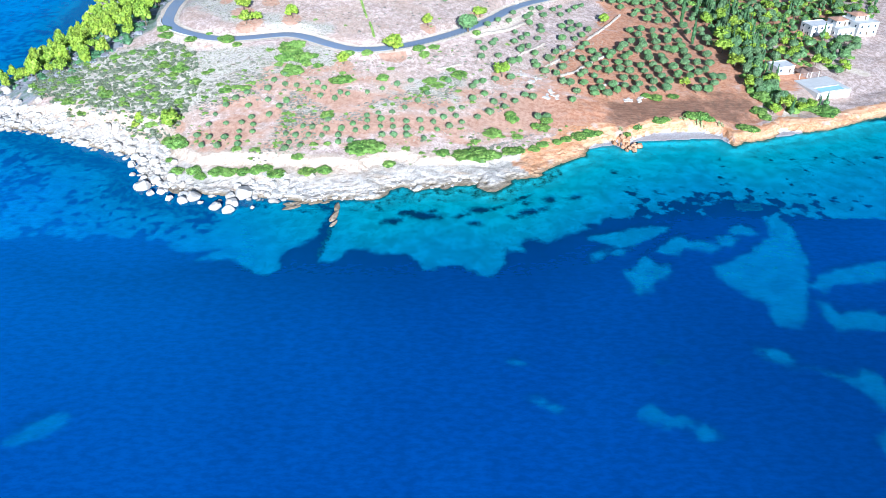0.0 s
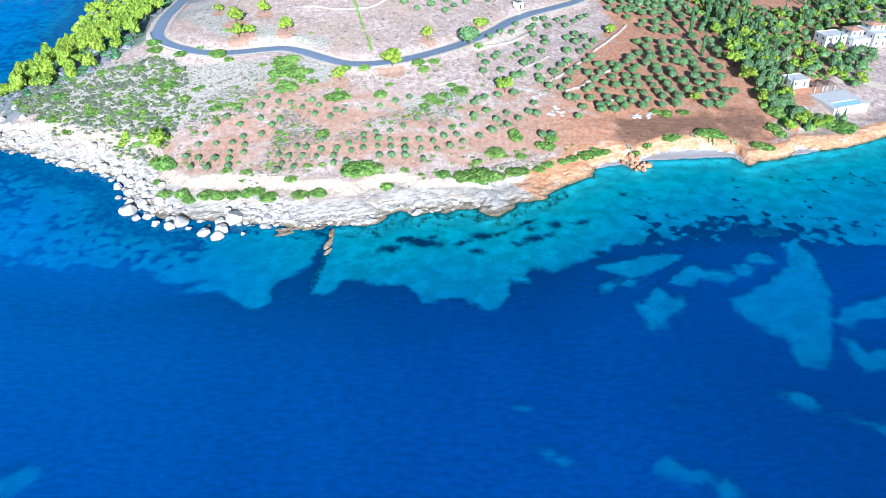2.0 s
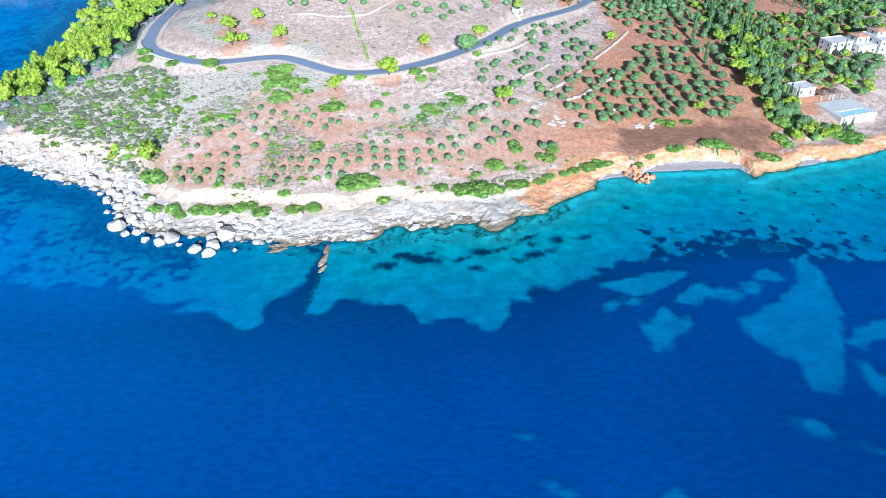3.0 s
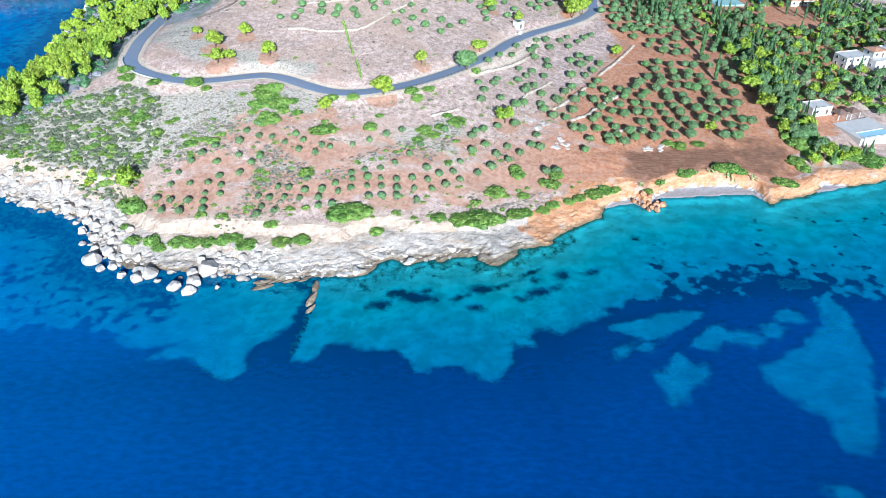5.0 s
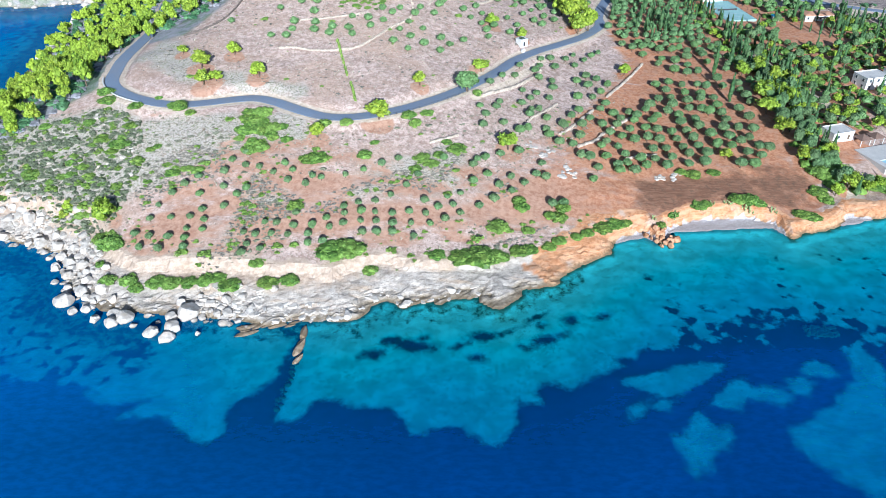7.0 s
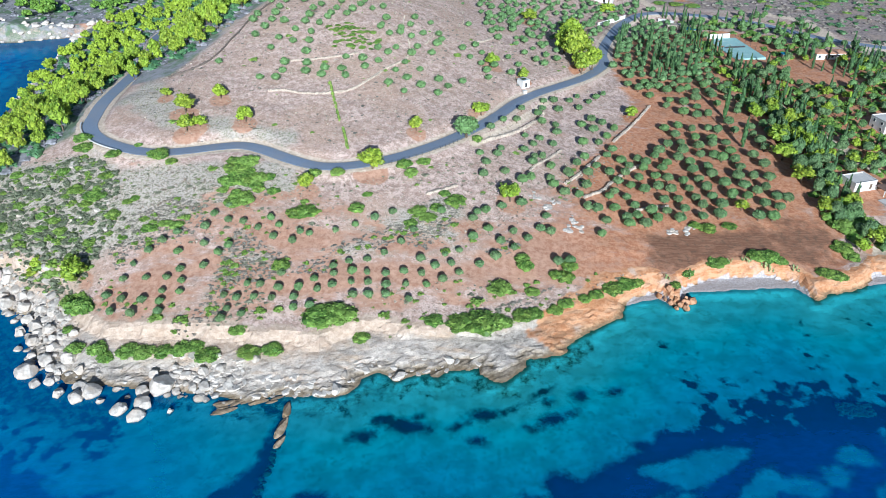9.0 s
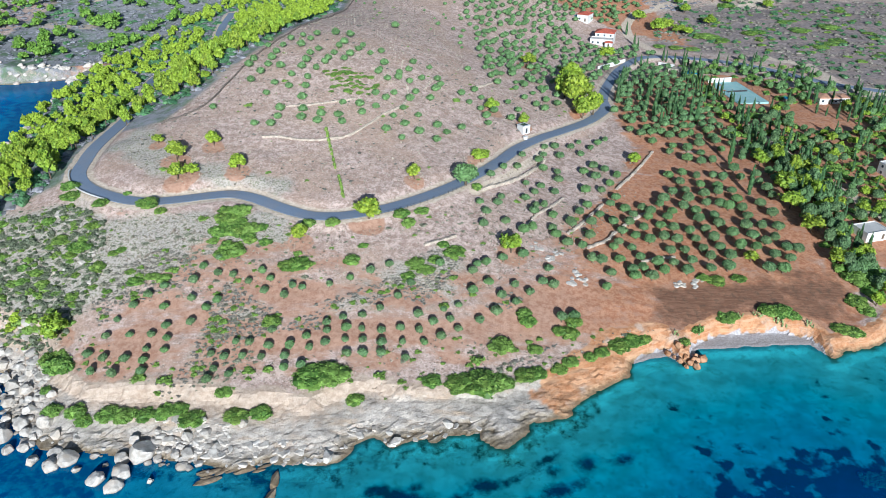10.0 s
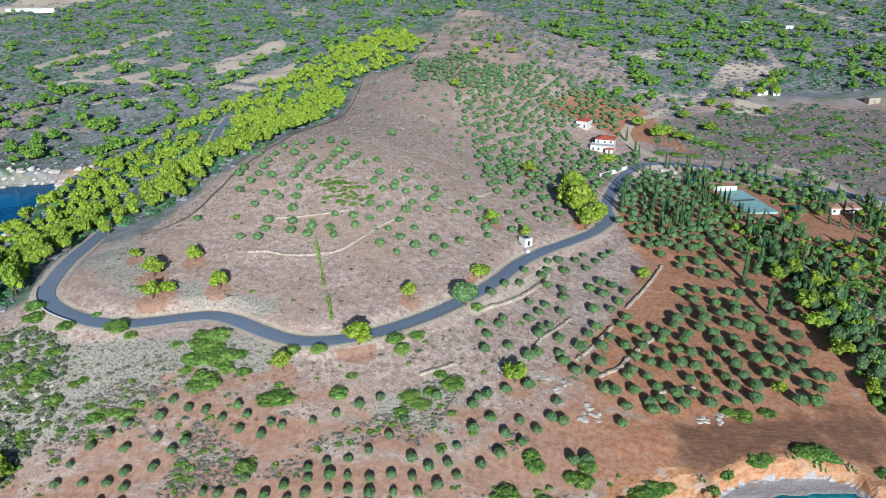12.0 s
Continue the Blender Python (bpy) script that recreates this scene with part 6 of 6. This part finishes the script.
def prickly_pear(rng):
    """Upright oval pads growing one out of another."""
    pieces, heads = [], [(rng.uniform(-0.9, 0.9), rng.uniform(-0.7, 0.7), 0.0) for k in range(7)]
    for k in range(34):
        x, y, z = heads[k % len(heads)] if k < 7 else heads[int(rng.integers(len(heads)))]
        a, tilt = rng.uniform(0, 3.14), rng.uniform(-0.5, 0.5)
        r = rng.uniform(0.24, 0.36)
        v = BALL1[0] * (r * 0.75, 0.07, r)
        v = np.stack([v[:, 0] + tilt * v[:, 2], v[:, 1], v[:, 2]], 1)
        c, q = math.cos(a), math.sin(a)
        v = np.stack([c * v[:, 0] - q * v[:, 1] + x, q * v[:, 0] + c * v[:, 1] + y, v[:, 2] + z + r * 0.85], 1)
        pieces.append((v, BALL1[1]))
        heads.append((x + c * tilt * r, y + q * tilt * r, min(z + r * 1.6, 1.9)))
    return merged(pieces)


PEAR_KINDS = [mesh_of("prickly_pear", *prickly_pear(rng), [PEAR_LEAF]) for k in range(3)]
for x, y, r in [(73.5, 266.5, 1.3), (75, 267.6, 1.0), (94.6, 273.4, 1.1), (92.8, 273.6, 0.8), (100.2, 271.9, 1.4), (102, 271.3, 1.1), (109, 269.8, 1.3), (88, 272.6, 0.9), (66, 263.5, 0.9)]:
    at = Matrix.LocRotScale((x, y, floor_at(x, y) - 0.05), Euler((0, 0, rng.uniform(0, 6.28))), (r, r, r))
    part("crown", PEAR_KINDS[int(rng.integers(3))], thing("prickly_pear", "pale green prickly pear on the cliff edge", "cactus", "prickly pears", at))

# ---- walls, fences and roadside things ----
def stone_wall(line, high, wide, label, material=STONE):
    """A dry wall of rough blocks laid along a line."""
    pts = smooth_line([(x, y, 0) for x, y in line], 10)
    run = np.r_[0, np.cumsum(np.hypot(*np.diff(pts[:, :2], axis=0).T))]
    s, vs, fs = 0.0, [], []
    while s < run[-1]:
        size = rng.uniform(0.5, 1.0)
        x, y = np.interp(s, run, pts[:, 0]), np.interp(s, run, pts[:, 1])
        x2, y2 = np.interp(s + size, run, pts[:, 0]), np.interp(s + size, run, pts[:, 1])
        a, z = math.atan2(y2 - y, x2 - x), floor_at(x, y)
        h, w = high * rng.uniform(0.7, 1.2), wide * rng.uniform(0.8, 1.2)
        c, q = math.cos(a), math.sin(a)
        base = len(vs)
        for u, t, e in ((0, -0.5, -0.4), (1, -0.5, -0.4), (1, 0.5, -0.4), (0, 0.5, -0.4), (0.06, -0.42, 1), (0.94, -0.42, 1), (0.94, 0.42, 1), (0.06, 0.42, 1)):
            dx, dy = u * size, t * w + rng.uniform(-0.05, 0.05)
            vs.append((x + c * dx - q * dy, y + q * dx + c * dy, z + (h if e > 0 else e)))
        fs += [tuple(base + i for i in face) for face in ((4, 5, 6, 7), (0, 1, 5, 4), (1, 2, 6, 5), (2, 3, 7, 6), (3, 0, 4, 7))]
        s += size + rng.uniform(0, 0.08)
    return tagged(new("dry_stone_wall", mesh_of("dry_stone_wall", vs, fs, [material])), label, "wall", "field walls")


for line, h, w in (([(-76, 344), (-70, 345), (-60, 344), (-52, 346), (-44, 350), (-37, 360), (-30, 372), (-24, 380), (-23, 390), (-24, 397)], 0.4, 0.5), ([(-72, 366), (-62, 369), (-52, 373), (-44, 377)], 0.3, 0.4),
                   ([(6, 326), (11, 330), (18, 336), (26, 346), (32, 355), (35, 362)], 0.6, 0.8), ([(25, 312), (28, 318), (34, 325), (39, 332)], 0.4, 0.5), ([(38, 309), (45, 318), (54, 332)], 0.5, 0.6),
                   ([(44, 302), (52, 308), (56, 314), (65, 324), (74, 333)], 0.5, 0.7), ([(62, 346), (70, 358), (76, 368), (85, 384)], 0.5, 0.6), ([(62, 297), (68, 300), (74, 301)], 0.4, 0.5),
                   ([(-27, 404), (-27, 420)], 0.2, 0.3), ([(-16, 398), (-12, 413)], 0.2, 0.4), ([(5, 414), (12, 423), (20, 440)], 0.3, 0.5), ([(-12, 291), (-2, 297)], 0.4, 0.5)):
    stone_wall(line, h + 0.35, w + 0.35, "low pale dry-stone terrace wall between olive trees")
stone_wall([(-120, 357), (-112, 362), (-104, 372), (-95, 408), (-83, 442), (-67, 522), (-70, 645), (-68, 654), (-44, 656), (-24, 751), (-20, 820)], 0.8, 0.5, "dark weathered stone wall along the ridge", plain("weathered_stone", (0.17, 0.14, 0.12), 0.95, 0.8, 0.4))


def offset_line(x0, x1, side):
    """Part of the road's edge between two x, shifted sideways."""
    d = np.gradient(ROAD_LINE[:, :2], axis=0)
    d /= np.linalg.norm(d, axis=1)[:, None]
    p = ROAD_LINE[:, :2] + np.stack([d[:, 1], -d[:, 0]], 1) * side
    ok = (ROAD_LINE[:, 0] > x0) & (ROAD_LINE[:, 0] < x1) & (ROAD_LINE[:, 1] < 450)
    return np.c_[p[ok], ROAD_LINE[ok, 2]]


kerb = offset_line(-141, -119, 3.2)
tagged(new("parapet", ribbon("parapet", np.c_[kerb[:, :2], kerb[:, 2] + 0.7], 0.2, 0.0, WHITEWASH)), "low whitewashed parapet on the bend of the road", "wall", kind="structure")
for lo, hi, side, label in ((-118, 70, 3.05, "outer"), (-136, 60, -3.05, "inner")):
    strip = offset_line(lo, hi, side)
    tagged(new("trim", ribbon("verge", strip, 0.22, -0.02, CONCRETE)), "pale gravel verge along the " + label + " edge of the road", "verge", kind="structure")
post_mesh = box_mesh("post", DARK_METAL, (-0.05, -0.05, -0.3, 0.05, 0.05, 1.1), bevel=0.01)
edge = offset_line(-34, 0, 3.6)
fence = thing("roadside_fence", "thin dark post-and-wire fence along the road", "fence", at=pose(*edge[0]))
base = Vector(edge[0])
for p in edge:
    part("post", post_mesh, fence, at=Matrix.Translation(Vector((p[0], p[1], floor_at(p[0], p[1]))) - base))
for h in (0.45, 0.95):
    v, f = [], []
    for k, p in enumerate(edge):
        z = floor_at(p[0], p[1]) + h
        for dx, dz in ((-0.03, 0), (0.03, 0), (0, 0.05)):
            v.append((p[0] + dx - base.x, p[1] + dx - base.y, z + dz - base.z))
        if k:
            b = 3 * (k - 1)
            f += [(b + i, b + (i + 1) % 3, b + 3 + (i + 1) % 3, b + 3 + i) for i in range(3)]
    part("wire", mesh_of("wire", v, f, [DARK_METAL]), fence)

# small white hut by the road
hut = thing("roadside_hut", "small white flat-roofed hut beside the road", "hut", at=pose(27.6, 384.5, floor_at(27.6, 384.5), 0, 0, 35))
part("wall", box_mesh("wall", WHITEWASH, (-2, -2, -0.5, 2, 2, 3.0)), hut)
part("roof", box_mesh("roof", WHITEWASH, (-2.15, -2.15, 3.0, 2.15, 2.15, 3.2)), hut)
part("solar_panel", box_mesh("panel", GLASS_DARK, (-1.3, -1.3, 3.22, 1.3, 1.3, 3.32)), hut, "dark panel lying on the roof")
part("door", box_mesh("door", DARK_METAL, (-0.5, -2.05, 0.0, 0.5, -1.98, 2.05)), hut)
cab = thing("utility_cabinet", "white metal cabinet in front of the hut", "cabinet", at=pose(28, 379.5, floor_at(28, 379.5), 0, 0, 30))
part("body", box_mesh("body", WHITEWASH, (-0.8, -0.6, -0.1, 0.8, 0.6, 1.4)), cab)
part("lid", box_mesh("lid", WHITEWASH, (-0.9, -0.7, 1.4, 0.9, 0.7, 1.52)), cab)


# ---- houses ----
def hip_roof(name, x0, y0, x1, y1, z, rise, material, eave=0.4):
    x0, y0, x1, y1 = x0 - eave, y0 - eave, x1 + eave, y1 + eave
    k = min(x1 - x0, y1 - y0) / 2
    long_x = x1 - x0 > y1 - y0
    a, b = ((x0 + k, (y0 + y1) / 2), (x1 - k, (y0 + y1) / 2)) if long_x else (((x0 + x1) / 2, y0 + k), ((x0 + x1) / 2, y1 - k))
    v = [(x0, y0, z), (x1, y0, z), (x1, y1, z), (x0, y1, z), (*a, z + rise), (*b, z + rise), (x0, y0, z - 0.18), (x1, y0, z - 0.18), (x1, y1, z - 0.18), (x0, y1, z - 0.18)]
    f = [(0, 1, 5, 4), (1, 2, 5), (2, 3, 4, 5), (3, 0, 4)] if long_x else [(0, 1, 4), (1, 2, 5, 4), (2, 3, 5), (3, 0, 4, 5)]
    f += [(6, 9, 8, 7), (0, 6, 7, 1), (1, 7, 8, 2), (2, 8, 9, 3), (3, 9, 6, 0)]
    return mesh_of(name, v, f, [material])


WINDOW = box_mesh("window_frame", WHITEWASH, (-0.65, -0.06, 0, 0.65, 0.02, 0.08), (-0.65, -0.06, 1.32, 0.65, 0.02, 1.4), (-0.65, -0.06, 0.08, -0.57, 0.02, 1.32), (0.57, -0.06, 0.08, 0.65, 0.02, 1.32), bevel=0.0)
PANE = box_mesh("pane", GLASS_DARK, (-0.57, -0.03, 0.08, 0.57, 0.0, 1.32), bevel=0.0)
DOOR = box_mesh("door", BARK, (-0.5, -0.06, 0, 0.5, 0.0, 2.1), bevel=0.01)


def block(house, x0, y0, x1, y1, z0, z1, roof, rise=1.4, storeys=1, wall=WHITEWASH):
    """One block of a house: walls, roof and the windows on its sunny sides."""
    part("wall", box_mesh("wall", wall, (x0, y0, z0 - 1.5, x1, y1, z1), bevel=0.03), house)
    if roof == "flat":
        part("roof", box_mesh("roof", PAVING, (x0 + 0.25, y0 + 0.25, z1 + 0.01, x1 - 0.25, y1 - 0.25, z1 + 0.08), bevel=0), house)
        lip = [(x0 - 0.05, y0 - 0.05, z1, x1 + 0.05, y0 + 0.2, z1 + 0.4), (x0 - 0.05, y1 - 0.2, z1, x1 + 0.05, y1 + 0.05, z1 + 0.4), (x0 - 0.05, y0 + 0.2, z1, x0 + 0.2, y1 - 0.2, z1 + 0.4), (x1 - 0.2, y0 + 0.2, z1, x1 + 0.05, y1 - 0.2, z1 + 0.4)]
        part("parapet", box_mesh("parapet", wall, *lip, bevel=0.01), house)
    else:
        part("roof", hip_roof("roof", x0, y0, x1, y1, z1 + 0.02, rise, roof), house)
    high = (z1 - z0) / storeys
    for s in range(storeys):
        n = max(1, int((x1 - x0) / 3.2))
        for k in range(n):
            x = x0 + (x1 - x0) * (k + 0.5) / n
            if s == 0 and k == n // 2:
                part("door", DOOR, house, at=pose(x, y0 - 0.02, z0))
                continue
            w = part("window", WINDOW, house, at=pose(x, y0 - 0.02, z0 + s * high + 0.9))
            part("pane", PANE, w)
        for k in range(max(1, int((y1 - y0) / 4.5))):
            w = part("window", WINDOW, house, at=pose(x0 - 0.02, y0 + (y1 - y0) * (k + 0.5) / max(1, int((y1 - y0) / 4.5)), z0 + s * high + 0.9, 0, 0, -90))
            part("pane", PANE, w)


def house(name, label, x, y, turn, z=None):
    return thing(name, label, "house", at=pose(x, y, floor_at(x, y) if z is None else z, 0, 0, turn))


red = house("villa", "white country house with bright red hipped roofs", 92, 560, -18)
block(red, -7, -6, 7, 1, 0, 3.4, "flat")
block(red, -5, 1, 7, 11, 0, 6.2, TILE_RED, 1.8, 2)
block(red, 3, -9, 7.5, -6, 0, 2.6, TILE_RED, 0.8)
annexe = house("annexe", "small white house with a red and blue roof", 86, 598, -30)
block(annexe, -4, -5, 4, 5, 0, 4.5, TILE_RED, 1.3)
part("awning", box_mesh("awning", BLUE_SHEET, (-6.5, -4, 2.7, -4.1, 4, 2.85)), annexe, "blue sheet awning")
far_house = house("bungalow", "white bungalow with a clay-tiled roof among trees", 196, 458, 0)
block(far_house, -8, -4, 2, 4, 0, 3.2, TILE_CLAY, 1.2)
block(far_house, 2, -3, 8, 4, 0, 3.0, TILE_CLAY, 1.0)
part("porch", box_mesh("porch", DARK_METAL, (-2, -6, 2.4, 4, -4.05, 2.55)), far_house, "dark porch roof")
big = house("hillside_house", "white terraced house of flat-roofed blocks", 196, 372, 15)
block(big, -16, -3, -4, 6, 0, 5.5, "flat", storeys=2)
block(big, -3, -7, 7, 5, 0, 4.0, "flat")
block(big, -1, -2, 6, 5, 4.05, 7.0, TILE_CLAY, 0.9)
block(big, 8, -8, 20, 6, 0, 6.2, "flat", storeys=2)
block(big, 10, -2, 18, 5, 6.25, 8.6, TILE_CLAY, 0.8)

# seaside house with terrace and pool
tz = 7.2
sea_house = house("seaside_house", "low flat-roofed house with a pale roof by a terrace", 149.5, 319.5, 16, 8.6)
block(sea_house, -4.5, -4, 5, 3.5, 0, 3.0, "flat")
pav = thing("pavilion", "open pavilion with brown pyramid tiled roofs", "pavilion", at=pose(161, 316, tz, 0, 0, 16))
for k in range(2):
    x = -5 + 6.2 * k
    part("roof", hip_roof("roof", x, -2, x + 4.4, 2.4, 2.7, 1.5, TILE_BROWN), pav)
    for px, py in ((x, -2), (x + 4.2, -2), (x, 2.2), (x + 4.2, 2.2)):
        part("pillar", box_mesh("pillar", WHITEWASH, (px, py, -0.5, px + 0.25, py + 0.25, 2.7)), pav)
deck = tagged(new("terrace", box_mesh("terrace", PAVING, (-9, -3, -5, 9, 7.5, 0), (-9, -8.5, -5, -6.5, -3, 0), (6.5, -8.5, -5, 9, -3, 0), (-6.5, -8.5, -5, 6.5, -7.6, 0), bevel=0)), "broad pale paved terrace above the shore", "terrace", kind="structure")
deck.matrix_basis = pose(164.5, 306, tz, 0, 0, 18)
pool = thing("swimming_pool", "rectangular pale blue swimming pool set in a terrace", "pool", at=pose(164.5, 306, tz, 0, 0, 18))
part("basin", box_mesh("basin", PAVING, (-6.5, -7.6, -2, 6.5, -3, -1.4), bevel=0), pool)
part("water_surface", box_mesh("water", POOL, (-6.49, -7.59, -0.4, 6.49, -3.01, -0.15), bevel=0), pool)
part("coping", box_mesh("coping", WHITEWASH, (-6.8, -7.9, 0.005, 6.8, -7.6, 0.09), (-6.8, -3.0, 0.005, 6.8, -2.7, 0.09), bevel=0.01), pool)

# tennis court
court = thing("tennis_court", "green tennis court with a white windbreak screen", "tennis court", at=pose(150.5, 470, floor_at(150.5, 470) + 0.3, 0, 0, 8))
part("surface", box_mesh("surface", COURT, (-8.5, -18, -1.5, 8.5, 18, 0), bevel=0), court)
lines = [(-5.5, -11.9, 0.004, -5.4, 11.9, 0.012), (5.4, -11.9, 0.004, 5.5, 11.9, 0.012), (-5.4, -11.9, 0.004, 5.4, -11.8, 0.012), (-5.4, 11.8, 0.004, 5.4, 11.9, 0.012), (-4.1, -6.4, 0.004, 4.1, -6.3, 0.012), (-4.1, 6.3, 0.004, 4.1, 6.4, 0.012), (-0.05, -6.3, 0.004, 0.05, 6.3, 0.012)]
part("marking", box_mesh("marking", WHITEWASH, *lines, bevel=0), court, "white court lines")
part("net", box_mesh("net", DARK_METAL, (-5.6, -0.02, 0.05, 5.6, 0.02, 0.95), bevel=0), court)
part("screen", box_mesh("screen", WHITEWASH, (-8.5, 17.9, 0, 5, 18.05, 2.6), bevel=0), court, "white windbreak screen")
tall = box_mesh("post", DARK_METAL, (-0.05, -0.05, 0, 0.05, 0.05, 3.0), bevel=0)
for y in range(-18, 19, 6):
    for x in (-8.4, 8.4):
        part("post", tall, court, at=pose(x, y, 0))
tank = thing("covered_tank", "low tank covered with turquoise sheeting", "tank", at=pose(133, 503, floor_at(133, 503)))
part("wall", box_mesh("wall", CONCRETE, (-4, -3, -0.5, 4, 3, 1.2)), tank)
part("cover", box_mesh("cover", BLUE_SHEET, (-4.2, -3.2, 1.2, 4.2, 3.2, 1.4)), tank, "turquoise sheeting")
for (x0, y0), (x1, y1) in (((80, 503), (99, 519)), ((120, 522), (128, 516))):
    size = math.hypot(x1 - x0, y1 - y0)
    w = tagged(new("garden_wall", box_mesh("garden_wall", WHITEWASH, (0, -0.2, -1, size, 0.2, 1.6))), "plain white garden wall beside the road", "wall", "garden walls")
    w.matrix_basis = pose(x0, y0, floor_at(x0, y0) + 0.2, 0, 0, math.degrees(math.atan2(y1 - y0, x1 - x0)))

# sheds at the far diggings
for x, y, sx, sy, h, m, label in ((252, 716, 9, 5, 3, WHITEWASH, "low white shed near diggings"), (236, 724, 6, 4, 2.6, CONCRETE, "small grey shed near diggings"), (264, 716, 6, 4, 2.4, WHITEWASH, "small white shed near diggings"),
                                  (350, 1030, 34, 8, 4, BLUE_SHEET, "long far shed with blue sheet roof"), (388, 1000, 10, 8, 4, WHITEWASH, "white far farm shed"), (-620, 1195, 70, 14, 5, WHITEWASH, "long white greenhouse on a far slope"),
                                  (330, 690, 10, 6, 4, CONCRETE, "ruined stone hut among pines"), (172, 455, 4, 3, 2.6, BLUE_SHEET, "small blue shed beside a bungalow"), (126, 505, 10, 4, 3, CONCRETE, "low grey outbuilding by a wall")):
    s = thing("shed", label, "shed", at=pose(x, y, floor_at(x, y), 0, 0, rng.uniform(-12, 12)))
    part("wall", box_mesh("wall", CONCRETE if m is BLUE_SHEET else m, (-sx / 2, -sy / 2, -1.5, sx / 2, sy / 2, h)), s)
    part("roof", box_mesh("roof", m, (-sx / 2 - 0.3, -sy / 2 - 0.3, h, sx / 2 + 0.3, sy / 2 + 0.3, h + 0.25)), s)
    part("door", DOOR, s, at=pose(0, -sy / 2 - 0.02, 0))
